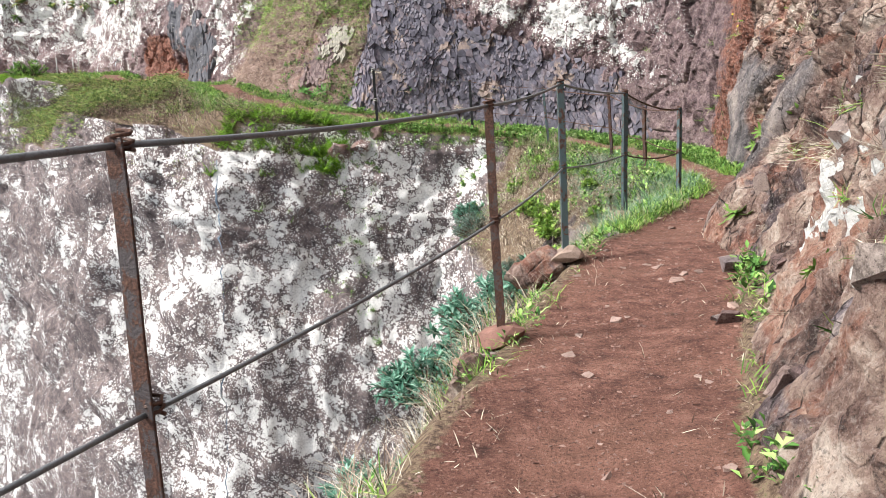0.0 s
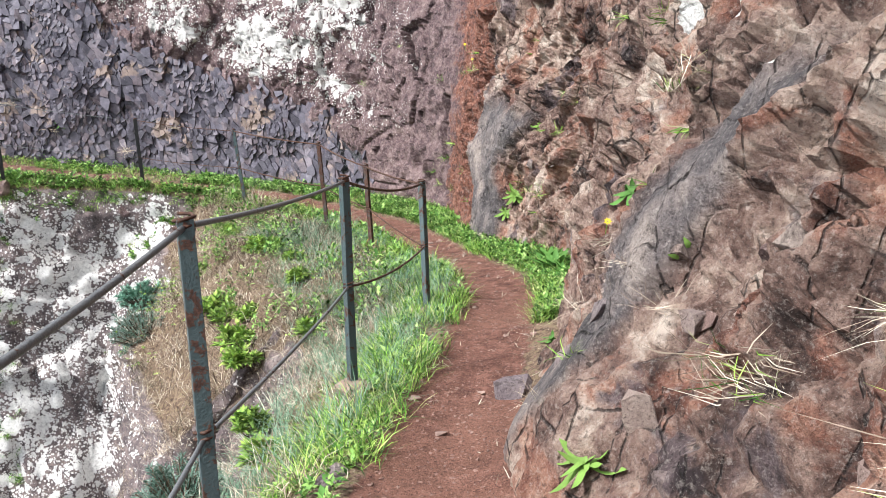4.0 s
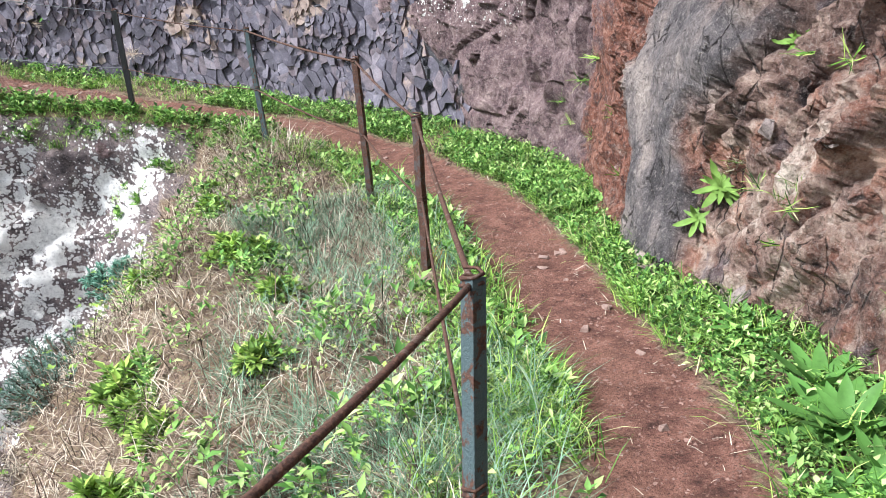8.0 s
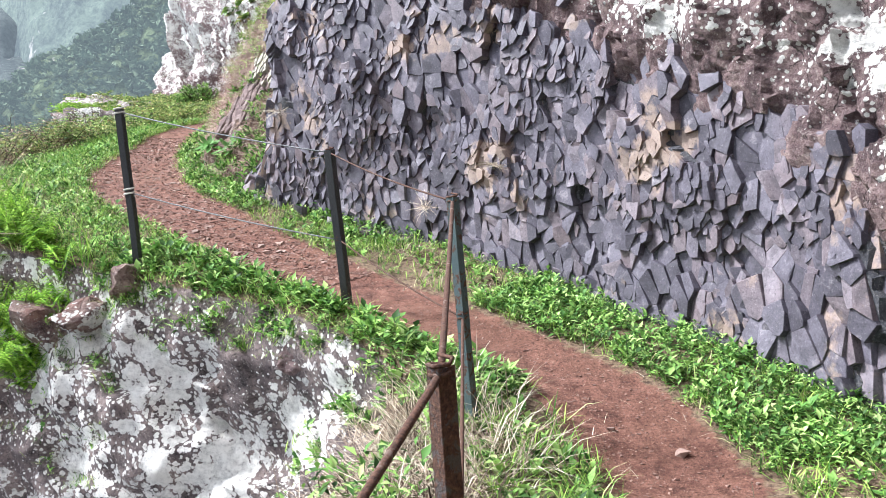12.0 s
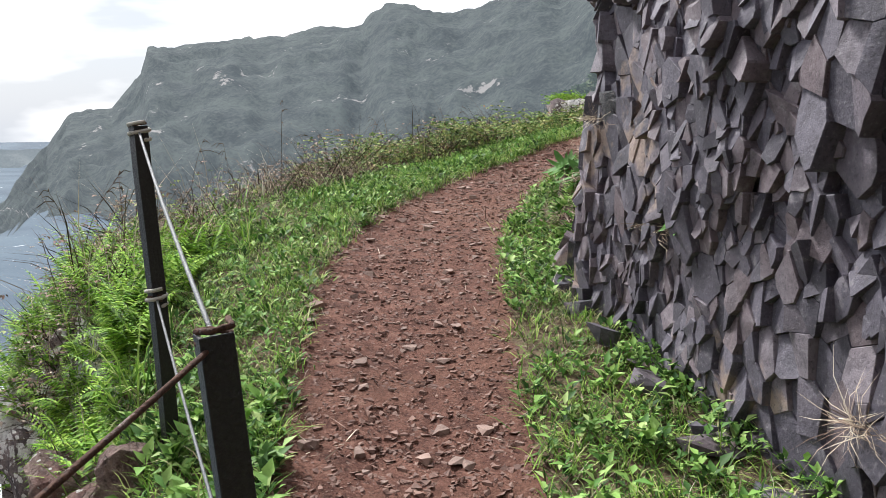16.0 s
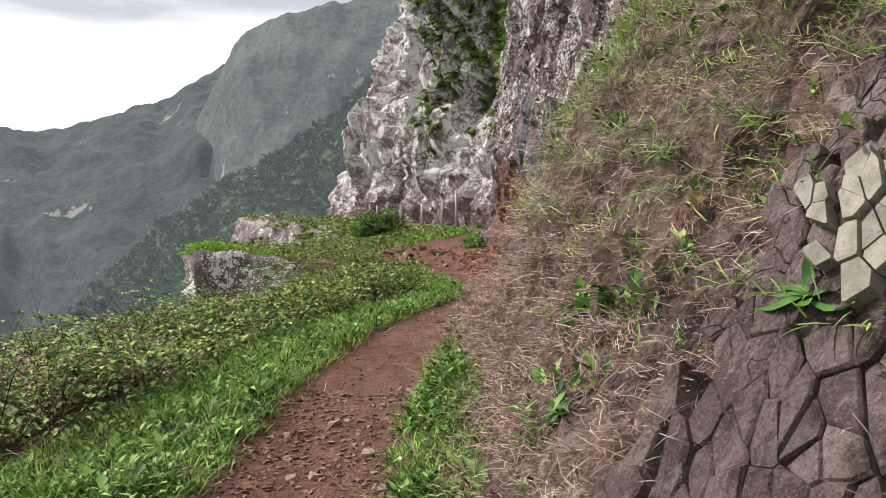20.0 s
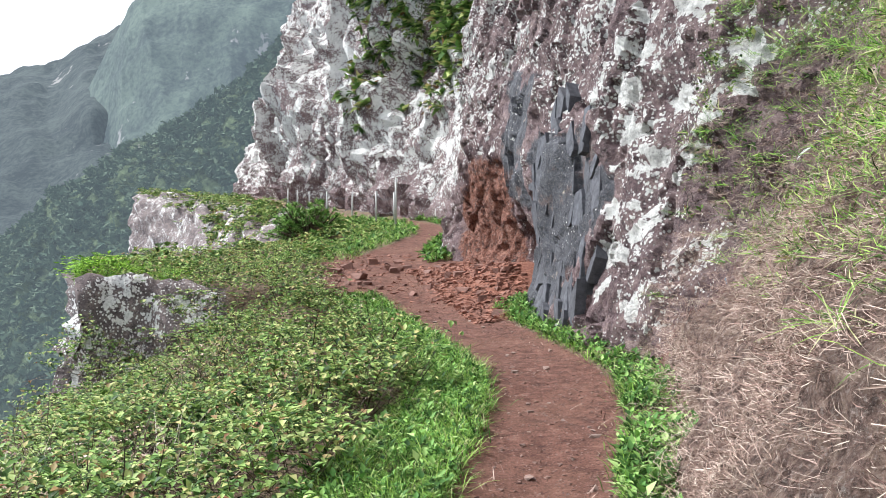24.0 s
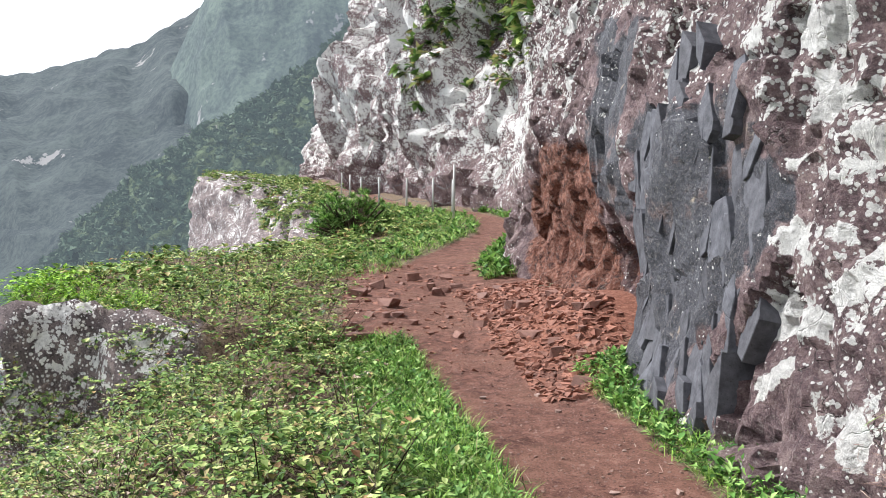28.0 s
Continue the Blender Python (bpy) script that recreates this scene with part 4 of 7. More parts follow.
    if last > 36:
        d += far * (1.1 * rugged(g * 0.09, 4, 81) + 0.2 * shards_of(g * np.array([1, 1, 0.5]), 3.0, 0.7, 82)[0] + 0.22 * billow(g * np.array([0.8, 0.8, 0.4]), 3, 83))
    g += n * (d * (1 + (rough - 1) * np.clip(C - 36, 0, 1)))[..., None]
    m["tone"] = tone
    return sheet(name, g, m, CLIFF, smooth, label, "cliff")


def build_hill(name, first, last):
    """The land behind the cliff tops, rising inland."""
    c = stations(first, last, 1.0)
    tall = table(TALL, c)
    o = wall_offset(c, (tall - 0.4)[:, None])[:, 0]
    p, r = centre(c)
    out = np.array([0.0, 1.5, 4, 9, 18, 34, 60])
    g = np.empty((len(c), len(out), 3))
    for j, x in enumerate(out):
        g[:, j, 0], g[:, j, 1] = p[:, 0] + r[:, 0] * o + 0.75 * x + r[:, 0] * 0.25 * x, p[:, 1] + r[:, 1] * o + r[:, 1] * 0.25 * x
        g[:, j, 2] = p[:, 2] + tall - 0.5 + 0.8 * x + np.array([0.8 * noise.noise(Vector((a * 0.2, x * 0.2, 1))) for a in c]) * min(1, x)
    return sheet(name, g, {"rock": 0.2, "lichen": 0.0, "dirt": 0.0, "scree": 0.0}, EARTH, True, "rough hillside above the cliffs", "hillside")


def rises(step, top):
    return list(np.arange(-0.3, top, step)) + list(np.linspace(top, 4.0, int((4 - top) / (step * 2.2)) + 2)) + [4.5, 5.2, 6.2, 7.5, 9]


build_ground("ground_1", 0, 21, 0.06)
build_ground("ground_2", 21, 35, 0.07)
build_ground("ground_3", 35, 43, 0.6, 2)
build_wall("wall_1", 0, 13, 0.025, rises(0.023, 2.4), "reddish brown broken rock wall beside the path")
build_wall("wall_2", 13, 20.7, 0.026, rises(0.026, 2.9), "dark blue-grey basalt cliff with white lichen above")
build_wall("wall_3", 20.7, 27.5, 0.05, list(np.arange(-0.3, 4.01, 0.06)) + [4.5, 5.2, 6.2, 7.5, 9], "steep bank of earth and dry grass below rock")
build_wall("wall_4", 27.5, 36, 0.045, list(np.arange(-0.3, 4.01, 0.04)) + list(np.linspace(4.1, 14, 110)), "tall purple-brown cliff spotted with white lichen")
build_wall("wall_5", 36, 43, 0.24, list(np.arange(-3.0, 4.01, 0.24)) + list(np.linspace(4.3, 40, 130)), "far lichen-covered cliff above the path", 2.2)
build_hill("hillside", 0, 43)

# ---- sea, headland and mountains ----
def flat_disc(name, z, radius, material, label):
    bm = bmesh.new()
    rings = [0, 60, 150, 300, 600, 1200, 2400, 3600, 3900, radius]
    prev = None
    for r in rings:
        ring = [bm.verts.new((math.cos(a * math.tau / 72) * r, math.sin(a * math.tau / 72) * r, z + 88 * max(0.0, (r - 3900) / (radius - 3900)))) for a in range(72)] if r else [bm.verts.new((0, 0, z))]
        if prev:
            for k in range(72):
                if len(prev) == 1:
                    bm.faces.new((prev[0], ring[k], ring[(k + 1) % 72]))
                else:
                    bm.faces.new((prev[k], ring[k], ring[(k + 1) % 72], prev[(k + 1) % 72]))
        prev = ring
    me = bpy.data.meshes.new(name)
    bm.to_mesh(me)
    me.materials.append(material)
    return tagged(new(name, me), label, "sea", kind="structure")


def sea_material():
    n = Nodes("sea_water")
    wave = n.math("ADD", n.noise(0.09, 6, 0.6), n.math("MULTIPLY", n.noise(0.4, 4), 0.4))
    n.bump(wave, 0.35, 3.0)
    near = n.tree.nodes.new("ShaderNodeVectorMath")
    near.operation = "DISTANCE"
    n.put(near.inputs[0], n.pos)
    near.inputs[1].default_value = (-330, 250, -125)
    foam = n.step(n.math("ADD", n.math("MULTIPLY", n.step(near.outputs["Value"], 210, 20), 0.3), n.noise(0.035, 7, 0.68, warp=1.0)), 0.64, 0.74)
    c = n.mix(foam, n.ramp(n.noise(0.006, 4), [(0.35, (0.045, 0.07, 0.1)), (0.65, (0.08, 0.115, 0.15))]), (0.7, 0.74, 0.76))
    return n.finish(c, 0.6, spec=0.04)


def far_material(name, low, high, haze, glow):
    """Forested slope as distance backdrop: an even emission stands in for the sea haze."""
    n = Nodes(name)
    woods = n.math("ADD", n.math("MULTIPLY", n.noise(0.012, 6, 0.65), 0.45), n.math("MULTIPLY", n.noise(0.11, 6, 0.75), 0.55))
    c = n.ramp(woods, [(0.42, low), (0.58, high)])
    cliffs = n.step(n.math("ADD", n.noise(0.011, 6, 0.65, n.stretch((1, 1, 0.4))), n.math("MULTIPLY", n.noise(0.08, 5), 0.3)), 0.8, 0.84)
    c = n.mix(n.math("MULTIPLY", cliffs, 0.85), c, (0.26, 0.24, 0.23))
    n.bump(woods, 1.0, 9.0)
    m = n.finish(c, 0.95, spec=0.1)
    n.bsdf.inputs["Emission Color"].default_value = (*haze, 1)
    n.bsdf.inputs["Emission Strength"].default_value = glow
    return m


def mountain(name, ridge, base, material, label, seed, steps=150, rows=44, bulge=0.25, rough=0.05):
    """A mountainside hung from a ridge line (azimuth in degrees left of +y, distance, height) down to a base (distance factor, height)."""
    az, dist, top = (np.array(k, float) for k in zip(*ridge))
    u = np.linspace(0, 1, steps)
    k = np.linspace(0, 1, len(ridge))
    a, d, t = np.radians(np.interp(u, k, az)), np.interp(u, k, dist), np.interp(u, k, top)
    v = np.linspace(0, 1, rows)
    g = np.empty((steps, rows, 3))
    for i in range(steps):
        for j in range(rows):
            f = v[j]
            dd = d[i] * (1 - base[0] * f)
            z = t[i] + (base[1] - t[i]) * (f ** (1 + bulge))
            q = Vector((-math.sin(a[i]) * dd, math.cos(a[i]) * dd, z))
            ridged = 1 - abs(noise.noise(Vector((math.degrees(a[i]) * 0.35, f * 1.3, seed))))
            w = rough * d[i] * ((ridged - 0.6) * min(1, f * 4) + 0.35 * fractal(q * (7.0 / d[i]), 1.0, 5) * min(1, 0.25 + f * 3))
            dd -= w * min(1.0, max(0.0, u[i] - 0.1) * 8 + 0.0)
            z += 0.012 * d[i] * fractal(q * (30.0 / d[i]), 1.0, 4) * (0.35 if j == 0 else 0.6)
            g[i, j] = (-math.sin(a[i]) * dd, math.cos(a[i]) * dd, z)
    ob = sheet(name, g, {}, material, True, label, "mountain")
    return ob


flat_disc("sea", -125.0, 4800.0, sea_material(), "grey-blue sea reaching the horizon")
# emission colour that imitates bluish haze on the far slopes and trees
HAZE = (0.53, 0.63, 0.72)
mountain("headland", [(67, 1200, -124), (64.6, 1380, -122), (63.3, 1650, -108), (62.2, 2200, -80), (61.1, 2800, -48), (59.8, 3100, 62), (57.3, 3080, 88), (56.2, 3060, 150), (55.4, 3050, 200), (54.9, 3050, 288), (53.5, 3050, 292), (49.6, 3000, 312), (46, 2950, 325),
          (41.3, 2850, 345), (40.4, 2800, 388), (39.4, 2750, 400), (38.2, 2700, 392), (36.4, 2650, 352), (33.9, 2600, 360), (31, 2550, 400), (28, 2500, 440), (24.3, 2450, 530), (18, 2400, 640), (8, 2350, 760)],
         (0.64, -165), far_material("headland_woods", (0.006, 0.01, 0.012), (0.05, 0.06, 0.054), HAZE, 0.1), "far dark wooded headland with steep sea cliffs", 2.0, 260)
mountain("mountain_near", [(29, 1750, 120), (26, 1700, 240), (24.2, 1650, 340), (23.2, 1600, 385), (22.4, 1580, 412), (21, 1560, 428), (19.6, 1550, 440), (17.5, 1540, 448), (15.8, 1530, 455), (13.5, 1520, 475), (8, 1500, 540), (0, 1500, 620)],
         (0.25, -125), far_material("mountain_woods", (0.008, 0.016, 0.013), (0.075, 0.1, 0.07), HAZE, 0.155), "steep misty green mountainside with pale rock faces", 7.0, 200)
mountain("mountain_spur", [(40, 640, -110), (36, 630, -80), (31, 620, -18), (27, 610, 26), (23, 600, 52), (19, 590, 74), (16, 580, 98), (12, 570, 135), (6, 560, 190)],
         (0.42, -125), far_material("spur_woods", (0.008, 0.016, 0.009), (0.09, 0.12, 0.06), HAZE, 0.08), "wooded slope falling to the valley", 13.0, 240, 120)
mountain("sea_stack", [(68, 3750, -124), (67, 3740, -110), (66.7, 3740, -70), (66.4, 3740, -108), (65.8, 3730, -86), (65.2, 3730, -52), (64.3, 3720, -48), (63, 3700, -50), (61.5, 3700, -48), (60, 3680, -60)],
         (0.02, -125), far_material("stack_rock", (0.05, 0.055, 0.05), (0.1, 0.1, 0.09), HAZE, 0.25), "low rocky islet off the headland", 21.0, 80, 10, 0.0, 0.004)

# ---- the cable fence along the drop ----
def part(name, bm, material, parent, label=""):
    me = bpy.data.meshes.new(name)
    bm.to_mesh(me)
    bm.free()
    me.materials.append(material)
    ob = new(name, me)
    ob.parent = parent
    return tagged(ob, label)


def thing(name, label, category, group="", place=(0, 0, 0)):
    ob = new(name)
    ob.location = place
    return tagged(ob, label, category, group)


def angle_iron(foot, head, size=0.042, thick=0.006, turn=0.0):
    """An L-shaped steel post from foot to head, a little pitted and bent."""
    bm = bmesh.new()
    foot, head = Vector(foot), Vector(head)
    up = (head - foot).normalized()
    x = Vector((math.cos(turn), math.sin(turn), 0))
    x = (x - up * x.dot(up)).normalized()
    y = up.cross(x)
    outline = [(0, 0), (size, 0), (size, thick), (thick, thick), (thick, size), (0, size)]
    rings = []
    for k in range(9):
        u = k / 8
        mid = foot.lerp(head, u) + x * 0.006 * noise.noise(Vector((foot.x, foot.y, u * 3))) + y * 0.006 * noise.noise(Vector((foot.y, foot.x, u * 3 + 5)))
        rings.append([bm.verts.new(mid + x * (a - size / 2) + y * (b - size / 2)) for a, b in outline])
    for a, b in zip(rings, rings[1:]):
        for k in range(6):
            bm.faces.new((a[k], a[(k + 1) % 6], b[(k + 1) % 6], b[k]))
    bm.faces.new(rings[0][::-1]), bm.faces.new(rings[-1])
    bmesh.ops.recalc_face_normals(bm, faces=bm.faces)
    bmesh.ops.bevel(bm, geom=[e for e in bm.edges if e.calc_face_angle(0) > 1.2], offset=0.0012, segments=1, affect="EDGES")
    return bm


def tube(points, radius, sides=7, taper=1.0, twist=0.0):
    """A rope or stem through points."""
    bm = bmesh.new()
    pts = [Vector(p) for p in points]
    rings = []
    for i, p in enumerate(pts):
        d = (pts[min(i + 1, len(pts) - 1)] - pts[max(i - 1, 0)]).normalized()
        s = d.orthogonal().normalized() if i == 0 else (s - d * s.dot(d)).normalized()
        t = d.cross(s)
        r = radius * (1 + (taper - 1) * i / max(1, len(pts) - 1))
        rings.append([bm.verts.new(p + (s * math.cos(a) + t * math.sin(a)) * r) for a in (k * math.tau / sides + twist * i for k in range(sides))])
    for a, b in zip(rings, rings[1:]):
        for k in range(sides):
            bm.faces.new((a[k], a[(k + 1) % sides], b[(k + 1) % sides], b[k]))
    bm.faces.new(rings[0][::-1]), bm.faces.new(rings[-1])
    for f in bm.faces:
        f.smooth = True
    return bm


def lump(radius, squash=(1, 1, 1), seed=0, sub=2, sharp=0.35, cuts=7):
    """A broken stone: a ball cut by a few planes and roughened."""
    rng = random.Random(seed)
    bm = bmesh.new()
    bmesh.ops.create_icosphere(bm, subdivisions=sub, radius=radius)
    planes = [(Vector((rng.gauss(0, 1), rng.gauss(0, 1), rng.gauss(0, 1))).normalized(), radius * rng.uniform(0.5, 0.85)) for _ in range(cuts)]
    for v in bm.verts:
        for n, d in planes:
            over = v.co.dot(n) - d
            if over > 0:
                v.co -= n * over
        v.co *= 1 + sharp * 0.25 * noise.noise(v.co / radius * 1.7 + Vector((seed, 0, 0)))
        v.co = Vector((v.co.x * squash[0], v.co.y * squash[1], v.co.z * squash[2]))
    return bm


POSTS = [((-3.74, 1.77, -0.78), (-3.76, 1.76, 0.46), "brown"), ((-1.96, 3.29, -0.62), (-1.97, 3.34, 0.51), "brown"), ((-0.8, 4.43, -0.5), (-0.78, 4.5, 0.63), "green"),
         ((0.86, 5.92, -0.56), (0.88, 5.93, 0.57), "green"), ((2.42, 6.95, -0.58), (2.57, 7.12, 0.38), "green"), ((4.02, 9.44, -0.56), (4.01, 9.47, 0.37), "brown"),
         ((4.53, 10.88, -0.48), (4.47, 10.89, 0.59), "brown"), ((4.64, 12.9, -0.3), (4.57, 12.96, 0.77), "green"), ((3.95, 14.55, -0.16), (3.87, 14.48, 0.97), "black"),
         ((2.31, 15.49, 0.08), (2.26, 15.46, 1.28), "black")]
POST_MAT = {"brown": POST_BROWN, "green": POST_GREEN, "black": POST_BLACK}
POST_LABEL = {"brown": "rusty brown angle-iron post", "green": "dark green flaking angle-iron post", "black": "black angle-iron post"}
fence = thing("cable_fence", "leaning angle-iron posts joined by two sagging steel cables", "fence", place=(2.0, 9.0, -0.5))
bpy.context.view_layer.update()


def hang(a, b, sag, steps=14):
    a, b = Vector(a), Vector(b)
    return [a.lerp(b, k / steps) - Vector((0, 0, sag * 4 * (k / steps) * (1 - k / steps))) for k in range(steps + 1)]


def fence_part(name, bm, material, label=""):
    ob = part(name, bm, material, fence, label)
    ob.matrix_parent_inverse = Matrix.Translation(fence.location).inverted()
    return ob


for k, (foot, head, kind) in enumerate(POSTS):
    fence_part("post", angle_iron(foot, head, 0.05 if k in (0, 8, 9) else 0.042, turn=-0.9 + 0.25 * k), POST_MAT[kind], POST_LABEL[kind])
    base = lump(0.14, (1, 1, 0.6), 40 + k, 2)
    for v in base.verts:
        v.co += Vector((foot[0], foot[1], foot[2] - 0.015))
    fence_part("footing", base, REDSTONE if k == 1 else RUBBLE, "rough stone and mortar footing")
for lev in (0.985, 0.5):
    p = Vector(POSTS[9][0]).lerp(Vector(POSTS[9][1]), lev)
    wrap = tube([p + Vector((0.036 * math.cos(a * 0.9), 0.036 * math.sin(a * 0.9), 0.0045 * a - 0.03)) for a in range(15)], 0.007, 6)
    fence_part("cord_wrap", wrap, stone_material("white_cord", (0.4, 0.38, 0.34), (0.7, 0.68, 0.62)), "whitish cord tied round the post")
first = [(-6.2, -0.6, 0.42), (-6.2, -0.6, -0.1)]
for level, rad in ((0.985, 0.0085), (0.5, 0.007)):
    ends = [first[0 if level > 0.9 else 1]] + [tuple(Vector(f).lerp(Vector(h), level)) for f, h, _ in POSTS]
    for k, (a, b) in enumerate(zip(ends, ends[1:])):
        rust = 3 < k < 9
        fence_part("cable", tube(hang(a, b, 0.02 if k != 4 else 0.05), rad if k < 8 else 0.0045, 7), ROPE_RUST if rust else ROPE, "rusty steel cable" if rust else "grey steel cable")
    for e in ends[1:]:
        knot = tube([Vector(e) + Vector((0.027 * math.cos(a * 1.3), 0.027 * math.sin(a * 1.3), -0.012 + 0.004 * a)) for a in range(12)], 0.005, 6)
        fence_part("cable_tie", knot, ROPE_RUST)

# ---- plants ----
bpy.context.view_layer.update()
GROUNDS = [o for o in scene.objects if o.name.startswith("ground_")]
WALLS = [o for o in scene.objects if o.name.startswith("wall_")]


def on_ground(c, off):
    """Drop points at stations and offsets on to the built ground."""
    p = ground_at(c, off)
    out = p.copy()
    for i, q in enumerate(p):
        for g in GROUNDS:
            hit, place, _, _ = g.ray_cast(Vector((q[0], q[1], q[2] + 1.2)), Vector((0, 0, -1)), distance=4.0)
            if hit:
                out[i] = place
                break
    return out


def on_wall(c, h):
    """Points on the built wall at stations and heights, with the way out of it."""
    p, r = centre(c)
    far, out = [], []
    for i in range(len(c)):
        a = Vector((p[i, 0], p[i, 1], p[i, 2] + h[i]))
        w = Vector((r[i, 0], r[i, 1], 0))
        best = None
        for g in WALLS:
            hit, place, n, _ = g.ray_cast(a - w * 0.1, w, distance=8.0)
            if hit and (best is None or (place - a).length < (best[0] - a).length):
                best = (place, n if n.dot(w) < 0 else -n)
        if best:
            far.append(best[0]), out.append(best[1])
    return np.array(far).reshape(-1, 3), np.array(out).reshape(-1, 3)


def mesh_of(name, verts, faces_by_size, material, label, category, smooth=True, kind="stuff"):
    """One mesh from blocks of faces: a list of arrays of vertex numbers, each with rows of one size."""
    me = bpy.data.meshes.new(name)
    me.vertices.add(len(verts))
    me.vertices.foreach_set("co", np.ascontiguousarray(verts, dtype=np.float32).reshape(-1))
    loops = np.concatenate([f.reshape(-1) for f in faces_by_size]).astype(np.int32)
    sizes = np.concatenate([np.full(len(f), f.shape[1]) for f in faces_by_size])
    me.loops.add(len(loops))
    me.loops.foreach_set("vertex_index", loops)
    me.polygons.add(len(sizes))
    me.polygons.foreach_set("loop_start", np.r_[0, np.cumsum(sizes)[:-1]].astype(np.int32))
    me.update(calc_edges=True)
    me.polygons.foreach_set("use_smooth", np.full(len(sizes), smooth))
    me.materials.append(material)
    return tagged(new(name, me), label, category, kind=kind)


def unit(v):
    return v / np.maximum(np.linalg.norm(v, axis=-1, keepdims=True), 1e-9)


def blades_data(rng, root, length, width, lean, droop, up=None):
    """Tapered grass blades: verts and faces. lean: how far they start off upright; droop: how far they bend over."""
    n = len(root)
    az = rng.uniform(0, math.tau, n)
    side = np.stack([np.cos(az), np.sin(az), 0 * az], 1)
    up = np.array([[0, 0, 1.0]]) * np.ones((n, 1)) if up is None else up
    side = unit(side - up * (side * up).sum(1, keepdims=True))
    across = np.cross(side, up)
    le, dr = rng.uniform(0, 1, n)[:, None] * lean, rng.uniform(0.3, 1, n)[:, None] * droop
    L, W = length[:, None], width[:, None]
    rows, pos = [], root.copy()
    for k, (u, w) in enumerate(((0, 0.85), (0.5, 1.0))):
        d = unit(up * (1 - 0.3 * dr * k) + side * (le + dr * (u ** 1.4) * 1.3) - np.array([[0, 0, 1.0]]) * dr * 0.5 * u)
        if k:
            pos = pos + d * L * 0.55
        rows += [pos - across * W * w / 2, pos + across * W * w / 2]
    tip = pos + unit(side * (le + dr * 1.4) + up * (1 - 0.9 * dr)) * L * 0.45
    v = np.stack(rows + [tip], 1)
    i = np.arange(n)[:, None] * 5
    return v.reshape(-1, 3), i + np.array([[0, 1, 3, 2]]), i + np.array([[2, 3, 4]])


def leaves_data(rng, base, way, length, width, fold=0.18, face=None, small=False):
    """Pointed, folded leaves from base along way."""
    n = len(base)
    way = unit(way)
    ref = np.array([[0, 0, 1.0]]) * np.ones((n, 1)) if face is None else face
    across = unit(np.cross(way, ref + 0.05 * rng.normal(size=(n, 3))))
    nor = unit(np.cross(across, way))
    L, W = length[:, None], width[:, None]
    mid = base + way * L * 0.45
    tip = base + way * L - nor * L * 0.16
    if small:
        v = np.stack([base, mid + across * W / 2 + nor * W * fold, tip, mid - across * W / 2 + nor * W * fold], 1)
        i = np.arange(n)[:, None] * 4
        return v.reshape(-1, 3), np.concatenate([i + np.array([[0, 1, 2]]), i + np.array([[0, 2, 3]])])
    v = np.stack([base, mid + across * W / 2 + nor * W * fold, tip, mid - across * W / 2 + nor * W * fold, mid - nor * W * 0.05], 1)
    i = np.arange(n)[:, None] * 5
    tris = np.concatenate([i + np.array([t]) for t in ((0, 1, 4), (1, 2, 4), (2, 3, 4), (3, 0, 4))])
    return v.reshape(-1, 3), tris


def grass(name, material, seed, spots, per, length, width, spread, lean, droop, label, category="grass", up=None):
    """Tufts of blades at spots."""
    rng = np.random.default_rng(seed)
    n = len(spots) * per
    root = np.repeat(spots, per, 0) + rng.normal(size=(n, 3)) * np.array([spread, spread, 0.004])
    size = np.repeat(rng.uniform(0.6, 1.25, len(spots)), per)
    v, q, t = blades_data(rng, root, rng.uniform(length[0], length[1], n) * size, rng.uniform(width[0], width[1], n), lean, droop, None if up is None else np.repeat(up, per, 0))
    return mesh_of(name, v, [q, t], material, label, category)


def weeds(name, material, seed, spots, per, length, ratio, lift, label, category="weeds", up=None, stem=0.03):
    """Low broad-leaved plants: leaves spread from a short stem."""
    rng = np.random.default_rng(seed)
    n = len(spots) * per
    size = np.repeat(rng.uniform(0.55, 1.3, len(spots)), per)
    az = rng.uniform(0, math.tau, n)
    el = rng.uniform(lift[0], lift[1], n)
    way = np.stack([np.cos(az) * np.cos(el), np.sin(az) * np.cos(el), np.sin(el)], 1)
    if up is not None:
        way = unit(way + np.repeat(up, per, 0) * 0.9)
    base = np.repeat(spots, per, 0) + way * 0.008 + rng.uniform(0, 1, (n, 1)) * np.array([0, 0, stem]) * size[:, None] * 2 + rng.normal(size=(n, 3)) * 0.012
    L = rng.uniform(length[0], length[1], n) * size
    v, t = leaves_data(rng, base, way, L, L * rng.uniform(ratio[0], ratio[1], n))
    return mesh_of(name, v, [t], material, label, category)


def strip(rng, first, last, lo, hi, per_metre, keep=None):
    """Random stations and offsets in a strip between two offsets (functions of the station, or numbers), spread evenly over its length."""
    grid = stations(first, last, 0.25)
    n = int(len(grid) * 0.25 * per_metre)
    c = rng.choice(grid, n) + rng.uniform(-0.15, 0.15, n)
    c = np.clip(c, first, last)
    a = lo(c) if callable(lo) else np.full(n, float(lo))
    b = hi(c) if callable(hi) else np.full(n, float(hi))
    o = a + (b - a) * rng.uniform(0, 1, n)
    if keep is not None:
        k = keep(c, o, rng)
        c, o = c[k], o[k]
    return c, o


def half(c):
    return table(HALF, c)


def foot(c):
    return table(FOOT_R, c)


def patchy(scale, level, seed):
    """Keep points where a noise field is high, so that plants grow in drifts."""
    def keep(c, o, rng):
        p, r = centre(c)
        q = p[:, :2] + r * o[:, None]
        f = np.array([noise.noise(Vector((x * scale, y * scale, seed))) for x, y in q])
        return f + rng.normal(size=len(c)) * 0.12 > level
    return keep


